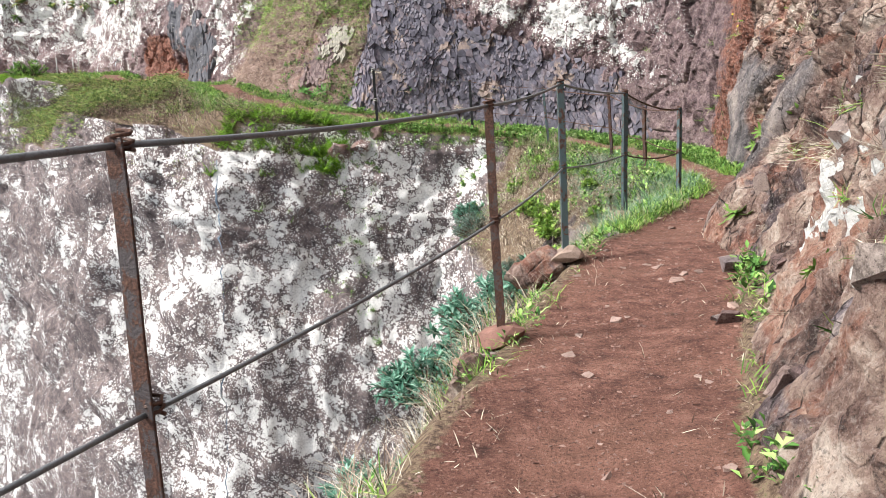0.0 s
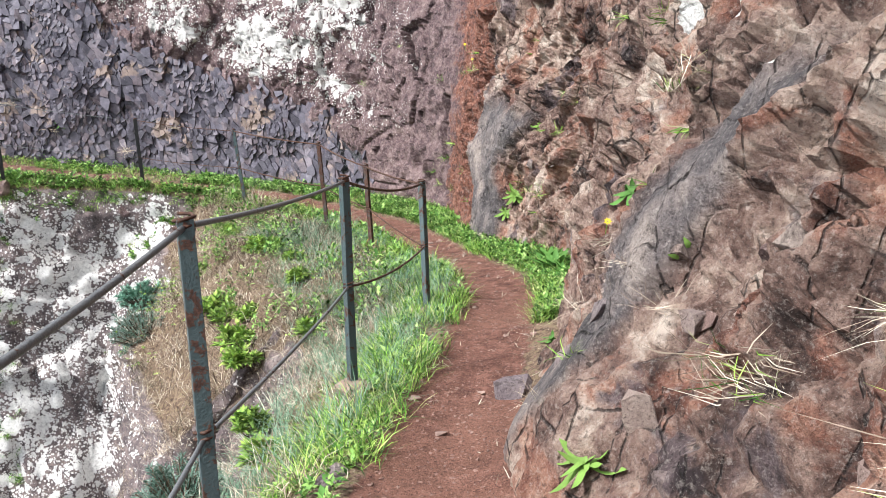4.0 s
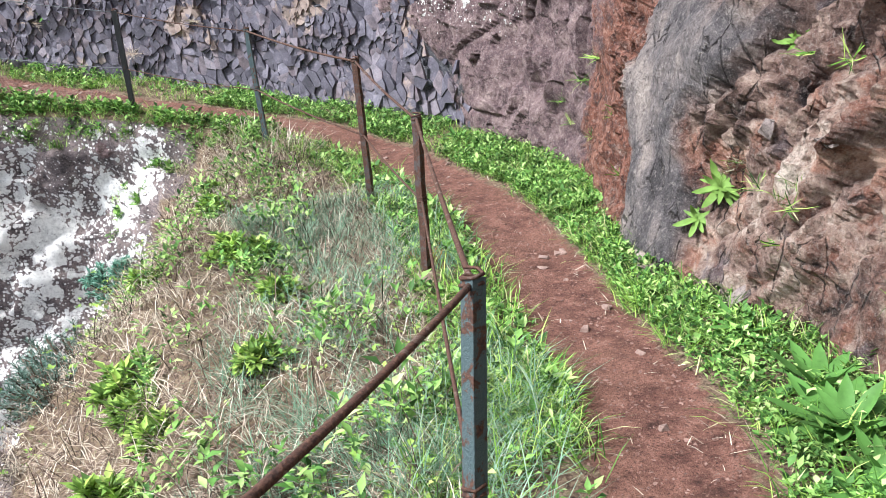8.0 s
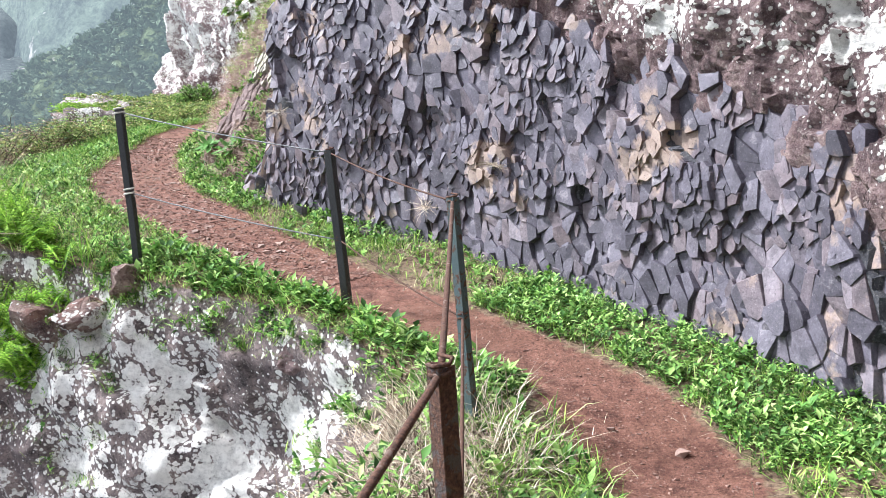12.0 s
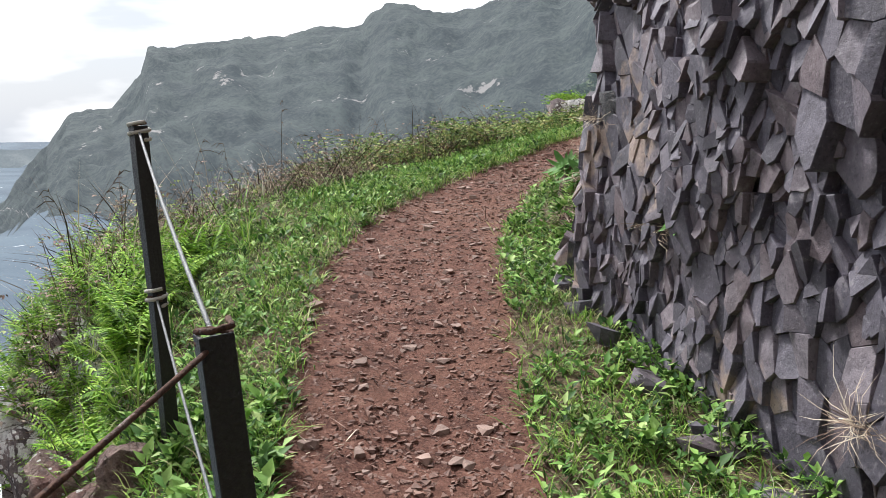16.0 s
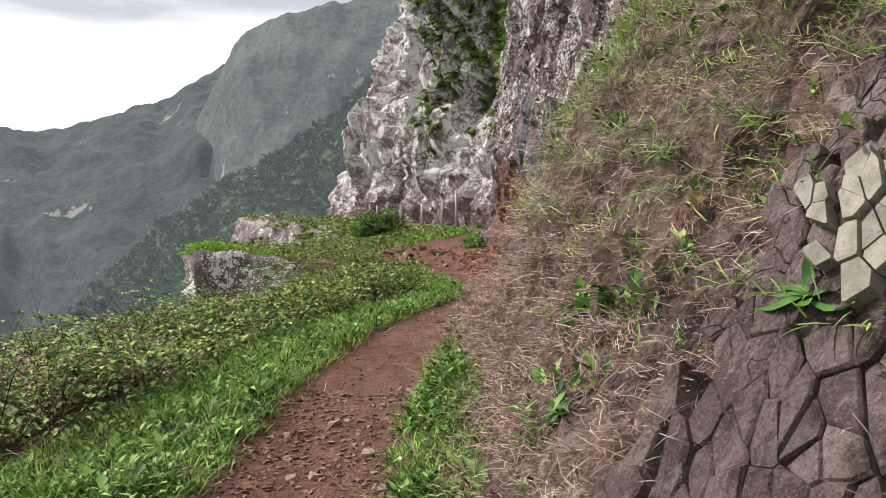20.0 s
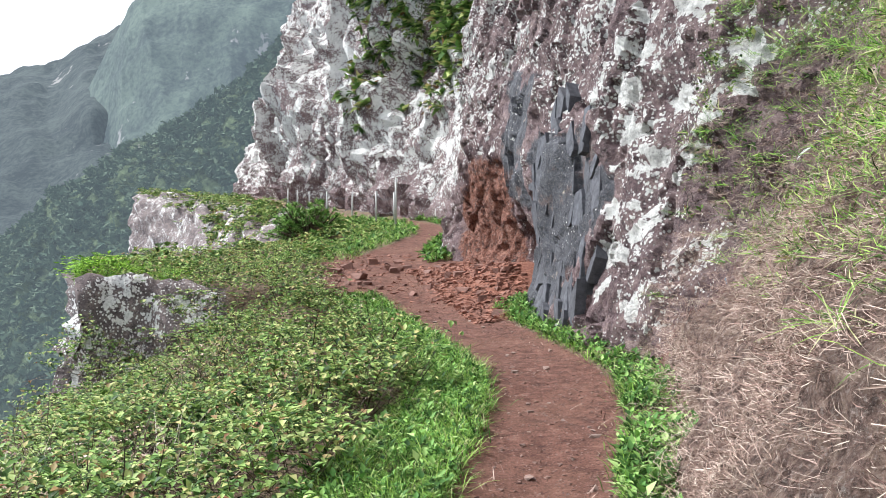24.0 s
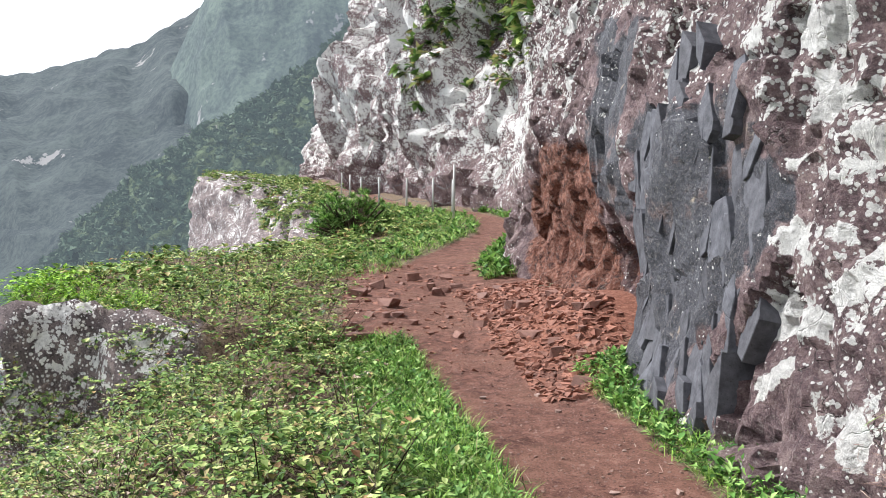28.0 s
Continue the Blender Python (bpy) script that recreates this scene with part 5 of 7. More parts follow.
def lush(name, seed, first, last, lo, hi, grass_per, weed_per, label_g, label_w, tall=(0.09, 0.22), leaf=(0.05, 0.11), level=-0.25):
    """A strip of green grass mixed with broad-leaved weeds."""
    rng = np.random.default_rng(seed)
    c, o = strip(rng, first, last, lo, hi, grass_per, patchy(1.3, level, seed))
    if len(c):
        grass(name + "_grass", GRASS, seed + 1, on_ground(c, o), 11, tall, (0.0028, 0.0062), 0.035, 0.7, 1.15, label_g)
    c, o = strip(rng, first, last, lo, hi, weed_per, patchy(1.1, level - 0.05, seed + 40))
    if len(c):
        weeds(name + "_weed", WEED, seed + 2, on_ground(c, o), 10, leaf, (0.38, 0.6), (0.0, 1.15), label_w)



# ---- jointed rock: the face of a cliff split into plates that fit together ----
def clip(poly, px, py, nx, ny):
    """Cut a polygon by the half plane on the near side of a line."""
    out = []
    for (ax, ay), (bx, by) in zip(poly, poly[1:] + poly[:1]):
        da, db = (ax - px) * nx + (ay - py) * ny, (bx - px) * nx + (by - py) * ny
        if da <= 0:
            out.append((ax, ay))
        if da * db < 0:
            u = da / (da - db)
            out.append((ax + (bx - ax) * u, ay + (by - ay) * u))
    return out


def fracture(width, height, cell, ratio, turn, seed, jitter=0.95, drop=0.0):
    """Uneven cells that cover a width x height face: long along a slanting direction."""
    rng = random.Random(seed)
    ca, sa = math.cos(turn), math.sin(turn)
    reach = width + height
    nx, ny = int(reach / (cell * ratio)) + 2, int(reach / cell) + 2
    pts = {}
    for i in range(-nx, nx):
        for j in range(-ny, ny):
            a, b = i + rng.uniform(0, jitter) + 0.5 * (j % 2), j + rng.uniform(0, jitter)
            x, y = a * cell * ratio * ca - b * cell * sa, a * cell * ratio * sa + b * cell * ca
            if -cell < x < width + cell and -cell < y < height + cell:
                pts[i, j] = (a, b, x, y)
    if drop:
        for key in [k for k in pts if rng.random() < drop]:
            del pts[key]
    cells = []
    for (i, j), (a, b, x, y) in pts.items():
        if not (0 <= x <= width and 0 <= y <= height):
            continue
        poly = [(-1.5, -1.3), (1.4, -1.6), (1.6, 1.3), (-1.3, 1.5)]
        for di in range(-3, 4):
            for dj in range(-3, 4):
                other = pts.get((i + di, j + dj))
                if other is None or (di == 0 and dj == 0):
                    continue
                dx, dy = other[0] - a, other[1] - b
                poly = clip(poly, dx / 2, dy / 2, dx, dy)
        if len(poly) > 2:
            cells.append(((x, y), [(x + (u * cell * ratio * ca - v * cell * sa), y + (u * cell * ratio * sa + v * cell * ca)) for u, v in poly]))
    return cells


def smooth_wall(c, h):
    o = wall_offset(c, h[:, None])[:, 0]
    p, r = centre(c)
    return np.stack([p[:, 0] + r[:, 0] * o, p[:, 1] + r[:, 1] * o, p[:, 2] + h], 1)


def plates(first, last, height, cell, ratio, turn, seed, keep, base, lift, tilt, thick=0.07, gap=0.02, bevel=0.05, proud=0.0, shingle=0.0, drop=0.0):
    """Plates as (station, height, verts, faces); base(places, along, heights) is the wall's slow swell."""
    rng = random.Random(seed)
    cs, ss = wall_map(first, last)
    cells = [k for k in fracture(ss[-1], height, cell, ratio, turn, seed, drop=drop) if keep(float(np.interp(k[0][0], ss, cs)), k[0][1], rng)]
    mid = np.array([k[0] for k in cells])
    mc = np.interp(mid[:, 0], ss, cs)
    e = 0.05
    m0 = smooth_wall(mc, mid[:, 1])
    du = smooth_wall(np.minimum(mc + e, last), mid[:, 1]) - smooth_wall(np.maximum(mc - e, first), mid[:, 1])
    dv = smooth_wall(mc, mid[:, 1] + 0.12) - smooth_wall(mc, mid[:, 1] - 0.12)
    nn = unit(np.cross(du, dv))
    _, r = centre(mc)
    nn *= np.where((nn[:, :2] * r).sum(1) > 0, -1.0, 1.0)[:, None]
    c0, s0 = wall_map(0, 43)
    swells = base(m0, np.interp(mc, c0, s0), mid[:, 1])
    out = []
    for k, ((x, y), poly) in enumerate(cells):
        n = nn[k]
        pv = np.array(poly)
        pv = np.array([x, y]) + (pv - np.array([x, y])) * (1 - gap)
        flat = smooth_wall(np.interp(pv[:, 0], ss, cs), pv[:, 1])
        bulk = swells[k]
        t = np.array([rng.gauss(0, tilt), rng.gauss(0, tilt), rng.gauss(-shingle, tilt)])
        rise = bulk + lift(rng) + (flat - m0[k]) @ t
        ctr = flat.mean(0)
        rim = flat + n * (rise - 0.004)[:, None]
        inner = flat + (ctr - flat) * bevel * rng.uniform(0.6, 1.3) + n * (rise + cell * proud)[:, None]
        back = flat + n * (bulk - thick)
        m = len(flat)
        verts = np.concatenate([back, rim, inner])
        faces = []
        for i in range(m):
            j = (i + 1) % m
            faces.append((i, j, m + j, m + i))
            faces.append((m + i, m + j, 2 * m + j, 2 * m + i))
        if rng.random() < 0.55 and m > 3:
            # a spall: the face breaks along one edge across it
            a = rng.randrange(m)
            b = (a + rng.randrange(2, m - 1)) % m
            apex = (inner[a] * 0.5 + inner[b] * 0.5) + n * cell * rng.uniform(0.01, 0.08)
            verts = np.concatenate([verts, apex[None]])
            faces += [(2 * m + i, 2 * m + (i + 1) % m, 3 * m) for i in range(m)]
        else:
            faces.append(tuple(2 * m + i for i in range(m)))
        out.append((mc[k], y, verts, faces, n))
    return out


def plate_mesh(name, items, material):
    vs, by, at = [], {}, 0
    for _, _, v, faces, _ in items:
        vs.append(v)
        for f in faces:
            by.setdefault(len(f), []).append([i + at for i in f])
        at += len(v)
    me = bpy.data.meshes.new(name)
    v = np.concatenate(vs)
    me.from_pydata(v.tolist(), [], [f for k in by.values() for f in k])
    me.materials.append(material)
    return me


def lay_plates(name, items, near, single, many, wall, joined_name):
    """The plates that the path passes closest to are pieces of their own, the rest one mesh."""
    items = sorted(items, key=near)
    for it in items[:300]:
        ob = new(name, plate_mesh(name, [(it[0], it[1], it[2] - it[2].mean(0), it[3], it[4])], single))
        ob.parent = wall
        ob.matrix_basis = Matrix.Translation(Vector(it[2].mean(0)))
    if items[300:]:
        ob = tagged(new(joined_name, plate_mesh(joined_name, items[300:], many)), kind="stuff")
        ob.parent = wall


WALL1, WALL2, WALL3, WALL4 = ([w for w in WALLS if w.name == k][0] for k in ("wall_1", "wall_2", "wall_3", "wall_4"))


def basalt_keep(c, h, r):
    top = np.interp(c, [14.6, 15.2, 16, 17, 18, 19.5, 20.4], [0.3, 0.9, 1.5, 1.9, 2.2, 3.3, 4.4])
    x = 0.35 * noise.noise(Vector((c * 1.3, h * 1.3, 2.0)))
    return h < top + x + r.gauss(0, 0.1) and c > 14.75 + x + 0.3 * r.random()


def splintered(c, h, r):
    return basalt_keep(c, h, r) and noise.noise(Vector((c * 2.2, h * 1.6, 7.0))) + r.gauss(0, 0.12) > 0.02


near = plates(18.3, 20.85, 4.2, 0.085, 1.35, 1.2, 71, basalt_keep, basalt_swell, lambda r: r.gauss(-0.002, 0.008), 0.13, 0.09, 0.003, 0.025, 0.0, 0.04, 0.3)
near += plates(18.3, 20.85, 4.2, 0.042, 1.5, 1.8, 73, splintered, basalt_swell, lambda r: r.gauss(0.006, 0.008), 0.16, 0.06, 0.003, 0.04, 0.0, 0.06, 0.45)
far_side = plates(14.6, 18.3, 2.7, 0.085, 1.35, 1.2, 72, basalt_keep, basalt_swell, lambda r: r.gauss(-0.002, 0.006), 0.11, 0.09, 0.003, 0.025, 0.0, 0.04, 0.3)
far_side += plates(14.6, 18.3, 2.7, 0.042, 1.5, 1.7, 74, splintered, basalt_swell, lambda r: r.gauss(0.004, 0.006), 0.14, 0.06, 0.003, 0.04, 0.0, 0.05, 0.45)
lay_plates("block", near + far_side, lambda k: abs(k[0] - 19.8) + abs(k[1] - 0.9) * 0.7, BLOCK, BLOCKS, WALL2, "basalt_plates")


column = plates(29.0, 30.5, 2.6, 0.13, 2.2, 1.5, 78, lambda c, h, r: h < 2.1 + r.gauss(0, 0.2) and 29.12 + 0.1 * noise.noise(Vector((h * 3, 0, 1))) < c < 30.35 + 0.15 * noise.noise(Vector((h * 3, 0, 5))), lambda g, along, h: 0.14 * rugged(g * 0.6, 3, 21), lambda r: 0.05 + r.gauss(0, 0.008), 0.06, 0.2, 0.003, 0.03, 0.0, 0.0, 0.12)
lay_plates("block", column, lambda k: k[1], SLATE, SLATE, WALL4, "column_blocks")


def bank_swell(g, along, h):
    return 0.14 * rugged(g * 0.6, 3, 21)


# cream cracked plates and brown jointed blocks in the bank
cream = plates(21.4, 22.95, 1.8, 0.036, 1.5, 0.5, 76, lambda c, h, r: h > 1.02 + 0.2 * (c - 21.5) + 0.35 * noise.noise(Vector((c * 5, h * 4, 3))) and c < 22.02 + 0.2 * h + r.gauss(0, 0.05) and noise.noise(Vector((c * 4, h * 4, 9))) > -0.2, bank_swell, lambda r: 0.1 + r.gauss(0, 0.0015), 0.015, 0.16, 0.03, 0.015, 0.0, 0.0, 0.5)
lay_plates("plate", cream, lambda k: k[1], CREAM, CREAM, WALL3, "cream_plates")
low_rock = plates(21.3, 22.95, 1.9, 0.06, 1.4, 0.8, 77, lambda c, h, r: c > 21.7 + 0.2 * noise.noise(Vector((c * 4, h * 4, 2))) and 0.38 < h < 1.8 and c < 22.35 + 0.12 * h + r.gauss(0, 0.05), bank_swell, lambda r: 0.06 + r.gauss(0, 0.004), 0.06, 0.26, 0.012, 0.14, 0.06, 0.0, 0.4)
lay_plates("rock", low_rock, lambda k: k[1], PLUM, PLUMS, WALL3, "bank_rock")

# ---- trees on the valley slope, too many and too far to count ----
def far_woods(name, mountain_ob, count, size, seed, material, label):
    """Ragged crowns of many small facets, spread over a mountainside."""
    rng = np.random.default_rng(seed)
    me = mountain_ob.data
    n = len(me.polygons)
    mid, area = np.empty(n * 3), np.empty(n)
    me.polygons.foreach_get("center", mid)
    me.polygons.foreach_get("area", area)
    mid = mid.reshape(-1, 3)
    k = rng.choice(n, count, p=area / area.sum())
    at = mid[k] + rng.normal(size=(count, 3)) * np.sqrt(area[k])[:, None] * 0.5 * np.array([1, 1, 0.3])
    crowns = []
    for s in range(6):
        r = random.Random(seed + s)
        pts = []
        for _ in range(26):
            d = Vector((r.gauss(0, 1), r.gauss(0, 1), r.gauss(0, 1))).normalized() * r.uniform(0.55, 1.0)
            pts.append(d)
        crowns.append(np.array(pts))
    vs, ts = [], []
    size = rng.uniform(size[0], size[1], count)
    for i in range(count):
        c = crowns[i % 6]
        # small leaf clumps set round the crown, each a facet
        a = rng.normal(size=(26, 3)) * 0.34
        b = rng.normal(size=(26, 3)) * 0.34
        tri = np.stack([c + a, c + b, c - a - b], 1) * size[i] * np.array([1, 1, 0.85])
        vs.append((tri + at[i]).reshape(-1, 3))
    v = np.concatenate(vs)
    return mesh_of(name, v, [np.arange(len(v)).reshape(-1, 3)], material, label, "trees")


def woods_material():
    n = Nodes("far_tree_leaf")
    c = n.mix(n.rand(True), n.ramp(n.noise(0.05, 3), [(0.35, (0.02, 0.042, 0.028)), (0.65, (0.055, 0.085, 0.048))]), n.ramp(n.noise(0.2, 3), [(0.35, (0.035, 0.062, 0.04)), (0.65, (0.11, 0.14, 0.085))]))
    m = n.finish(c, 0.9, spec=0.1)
    # the leaves glow faintly in place of haze between here and the slope
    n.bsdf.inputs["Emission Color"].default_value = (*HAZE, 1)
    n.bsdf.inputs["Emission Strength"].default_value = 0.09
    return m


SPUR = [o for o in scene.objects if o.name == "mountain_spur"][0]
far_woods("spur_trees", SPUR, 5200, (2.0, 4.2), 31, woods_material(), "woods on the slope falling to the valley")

# ---- loose and broken rock ----
bpy.context.view_layer.update()


def hull(points):
    bm = bmesh.new()
    vs = [bm.verts.new(p) for p in points]
    r = bmesh.ops.convex_hull(bm, input=vs)
    bmesh.ops.delete(bm, geom=[v for v in bm.verts if not v.link_faces], context="VERTS")
    bmesh.ops.dissolve_limit(bm, angle_limit=0.12, verts=bm.verts, edges=bm.edges)
    return bm


def shard(seed, flat, corners=11):
    """An angular broken block about one unit across."""
    rng = random.Random(seed)
    pts = []
    for k in range(corners):
        a = rng.uniform(0, math.tau)
        r = rng.uniform(0.7, 1.0)
        pts.append((r * math.cos(a) * 0.5, r * math.sin(a) * 0.5, flat * rng.choice((-0.5, 0.5)) * rng.uniform(0.88, 1.0)))
    return hull(pts)


def shard_meshes(name, count, flat, material, seed, corners=11):
    out = []
    for k in range(count):
        bm = shard(seed + k, flat * (0.7 + 0.6 * (k % 3) / 2), corners)
        me = bpy.data.meshes.new(name)
        bm.to_mesh(me)
        bm.free()
        me.materials.append(material)
        out.append(me)
    return out


def poly_arrays(me):
    co = np.array([v.co for v in me.vertices])
    return co, [list(p.vertices) for p in me.polygons]


def joined(name, metas, mats, material, label, category, kind="stuff"):
    """Many pieces as one mesh: mats are (mesh number, 4x4)."""
    vs, by_size, at = [], {}, 0
    data = [poly_arrays(m) for m in metas]
    for k, m in mats:
        co, polys = data[k]
        mm = np.array(m)
        vs.append(co @ mm[:3, :3].T + mm[:3, 3])
        for p in polys:
            by_size.setdefault(len(p), []).append([i + at for i in p])
        at += len(co)
    return mesh_of(name, np.concatenate(vs), [np.array(f) for f in by_size.values()], material, label, category, False, kind)


def face_to(n, rng, tilt):
    """A turn that lays a block's flat side along a wall with the normal n, off by a tilt."""
    n = (Vector(n) + Vector((rng.gauss(0, tilt), rng.gauss(0, tilt), rng.gauss(0, tilt)))).normalized()
    return n.to_track_quat("Z", "Y").to_matrix().to_4x4() @ Matrix.Rotation(1.0 + rng.gauss(0, 0.55), 4, "Z")


rng_b = random.Random(71)
shards = shard_meshes("block", 14, 0.42, BLOCK, 900)
nrng = np.random.default_rng(72)
rocks = shard_meshes("rock", 12, 0.6, JOINTED, 980)
# blocks that stand out of the brown wall
def studded(count, first, last, top, size, metas, wall, name, sink, tilt, seed):
    q, r = np.random.default_rng(seed), random.Random(seed)
    pts, out = on_wall(q.uniform(first, last, count), 0.05 + q.beta(1.1, 1.6, count) * top)
    for p, n in zip(pts, out):
        ob = new(name, metas[r.randrange(len(metas))])
        ob.parent = wall
        k = size[0] + (size[1] - size[0]) * r.random() ** 1.8
        ob.matrix_basis = Matrix.Translation(Vector(p) - Vector(n) * k * sink) @ face_to(n, r, tilt) @ Matrix.Diagonal((k * r.uniform(1.0, 1.9), k, k * 0.8, 1))


studded(70, 3.0, 11.2, 1.6, (0.08, 0.22), rocks, WALL1, "rock", 0.2, 0.25, 172)
# overhanging blocks on the tall cliff, above the dark columns
cols = shard_meshes("rock", 6, 0.5, CLIFF, 1010)
for me in cols:
    me.attributes.new("lichen", "FLOAT", "POINT").data.foreach_set("value", np.full(len(me.vertices), 0.8, dtype=np.float32))
c, h = nrng.uniform(29.2, 32.5, 14), nrng.uniform(2.3, 4.2, 14)
pts, out = on_wall(c, h)
for p, n in zip(pts, out):
    ob = new("rock", cols[rng_b.randrange(6)])
    ob.parent = WALL4
    s = rng_b.uniform(0.25, 0.55)
    ob.matrix_basis = Matrix.Translation(Vector(p) - Vector(n) * s * 0.3) @ face_to(n, rng_b, 0.2) @ Matrix.Diagonal((s * rng_b.uniform(1.0, 1.9), s, s * 0.7, 1))


def boulder_at(x, y, z, size, seed, label, attrs=(("brown", 0.5), ("lichen", 0.55))):
    bm = lump(1.0, (1, 1, 1), seed, 3, 0.5, 12)
    bm.transform(Matrix.Translation((x, y, z)) @ Matrix.Rotation(seed * 1.7, 4, "Z") @ Matrix.Diagonal((*size, 1)))
    bm.normal_update()
    for v in bm.verts:
        v.co += v.normal * (0.3 * facets(v.co, 0.12, 0.9, 3.0)[0] + 0.02 * fractal(v.co, 5.0, 3))
    me = bpy.data.meshes.new("boulder")
    bm.to_mesh(me)
    bm.free()
    for key, val in attrs:
        me.attributes.new(key, "FLOAT", "POINT").data.foreach_set("value", np.full(len(me.vertices), val, dtype=np.float32))
    me.materials.append(CLIFF)
    tagged(new("boulder", me), label, "rock", "boulders on the cliff rim")


boulder_at(2.24, 15.4, 0.02, (0.2, 0.17, 0.14), 3, "mossy boulder under the last fence post", (("brown", 0.6), ("green", 0.3)))
boulder_at(1.95, 15.42, -0.22, (0.34, 0.24, 0.2), 4, "lichen-spotted rock on the cliff rim")
boulder_at(1.5, 15.62, -0.3, (0.3, 0.26, 0.24), 5, "lichen-spotted rock on the cliff rim")
boulder_at(3.62, 14.55, -0.3, (0.2, 0.16, 0.13), 6, "pale rock sunk in the grassy rim", (("lichen", 0.7),))
boulder_at(-0.95, 4.55, -0.62, (0.26, 0.2, 0.14), 7, "brown rock below the fence post", (("brown", 1.0),))
boulder_at(-2.15, 3.2, -0.78, (0.24, 0.2, 0.16), 8, "brown rock below the fence post", (("brown", 1.0),))
boulder_at(-0.05, 3.62, -0.62, (0.13, 0.12, 0.1), 9, "brown rock at the wall foot", (("brown", 1.0),))


def stones(name, count, first, last, lo, hi, size, metas, label, group, seed, category="stone", sink=0.25):
    """Loose stones, each a thing of its own."""
    r = random.Random(seed)
    q = np.random.default_rng(seed)
    c, o = strip(q, first, last, lo, hi, 400)
    k = q.choice(len(c), count, replace=False)
    for p in on_ground(c[k], o[k]):
        s = size[0] + (size[1] - size[0]) * r.random() ** 2.2
        ob = tagged(new(name, metas[r.randrange(len(metas))]), label, category, group)
        t = r.uniform(0.45, 0.8)
        ob.matrix_basis = Matrix.Translation((p[0], p[1], p[2] + s * t * (0.25 - sink * 0.5))) @ Matrix.Rotation(r.uniform(0, math.tau), 4, "Z") @ Matrix.Rotation(r.gauss(0, 0.2), 4, "X") @ Matrix.Diagonal((s * r.uniform(1.0, 1.5), s, s * t, 1))


pebbles = shard_meshes("stone", 10, 0.6, STONE, 1100)
stones("stone", 150, 18.3, 24.2, lambda c: -half(c), lambda c: half(c), (0.03, 0.09), pebbles, "small reddish-brown stone lying loose on the path", "stones on the path", 81)
stones("stone", 80, 3, 18, lambda c: -half(c), lambda c: half(c) + 0.05, (0.02, 0.07), pebbles, "small reddish-brown stone lying loose on the path", "stones on the path", 82)
stones("stone", 50, 24, 30, lambda c: -half(c), lambda c: half(c), (0.025, 0.07), pebbles, "small reddish-brown stone lying loose on the path", "stones on the path", 83)
stones("stone", 26, 4.2, 6.2, lambda c: -half(c), lambda c: half(c), (0.04, 0.1), pebbles, "flat reddish stone sunk in the trodden path", "stones in the path", 89, sink=0.95)
stones("stone", 16, 21.6, 23.6, lambda c: -half(c), lambda c: half(c) * 0.4, (0.05, 0.1), pebbles, "flat reddish stone sunk in the trodden path", "stones in the path", 90, sink=0.8)
fallen = shard_meshes("fallen_rock", 10, 0.75, REDSTONE, 1130)
stones("fallen_rock", 46, 31.2, 32.7, lambda c: -half(c) - 0.45, lambda c: half(c) + 0.2, (0.06, 0.25), fallen, "dark red-brown rock fallen on to the path", "fallen rocks", 84, "rock")
stones("fallen_rock", 40, 30.0, 31.6, lambda c: half(c) - 0.25, lambda c: foot(c) + 0.05, (0.06, 0.2), fallen, "dark red-brown rock fallen on to the path", "fallen rocks", 85, "rock")
stones("boulder", 9, 17.6, 20.4, lambda c: foot(c) - 0.1, lambda c: foot(c) + 0.05, (0.14, 0.26), shards, "grey basalt block lying at the foot of the cliff", "blocks at the cliff foot", 86, "rock", 0.1)
stones("boulder", 8, 4.5, 12, lambda c: foot(c) - 0.12, lambda c: foot(c), (0.12, 0.24), rocks, "brown rock lying at the foot of the wall", "rocks at the wall foot", 87, "rock", 0.1)
stones("boulder", 7, 3.8, 8, lambda c: -half(c) - 0.25, lambda c: -half(c) - 0.08, (0.1, 0.22), rocks, "half-buried stone on the edge of the path", "stones on the path edge", 88, "rock", 0.3)


def gravel(name, first, last, lo, hi, per_metre, size, seed, material, metas, label):
    q, r = np.random.default_rng(seed), random.Random(seed)
    c, o = strip(q, first, last, lo, hi, per_metre)
    mats = []
    for p in on_ground(c, o):
        s = size[0] + (size[1] - size[0]) * r.random() ** 2.2
        mats.append((r.randrange(len(metas)), Matrix.Translation((p[0], p[1], p[2] + s * 0.02)) @ Matrix.Rotation(r.uniform(0, math.tau), 4, "Z") @ Matrix.Rotation(r.gauss(0, 0.3), 4, "X") @ Matrix.Diagonal((s * 1.4, s, s * 0.5, 1))))
    joined(name, metas, mats, material, label, "gravel")


tiny = shard_meshes("grit", 6, 0.7, GRIT, 1160, 6)
gravel("gravel_cove", 2, 18, lambda c: -half(c) - 0.05, lambda c: half(c) + 0.08, 620, (0.004, 0.024), 91, GRIT, tiny, "fine gravel on the trodden earth")
gravel("gravel_point", 18, 24.5, lambda c: -half(c), lambda c: half(c), 1500, (0.007, 0.04), 92, GRIT, tiny, "red-brown gravel on the path")
gravel("gravel_ridge", 24.5, 32, lambda c: -half(c), lambda c: half(c), 520, (0.005, 0.028), 93, GRIT, tiny, "fine gravel on the trodden earth")
red_grit = stone_material("scree_chip", (0.13, 0.05, 0.033), (0.4, 0.175, 0.115), True)
gravel("scree", 29.9, 32.3, lambda c: half(c) - 0.35, lambda c: foot(c) + 0.15, 900, (0.02, 0.11), 94, red_grit, tiny, "red scree spilled from the cliff on to the path")
gravel("scree_spill", 30.6, 33.2, lambda c: -half(c) - 0.7, lambda c: half(c), 160, (0.015, 0.09), 95, red_grit, tiny, "scattered red rock chips across the path")

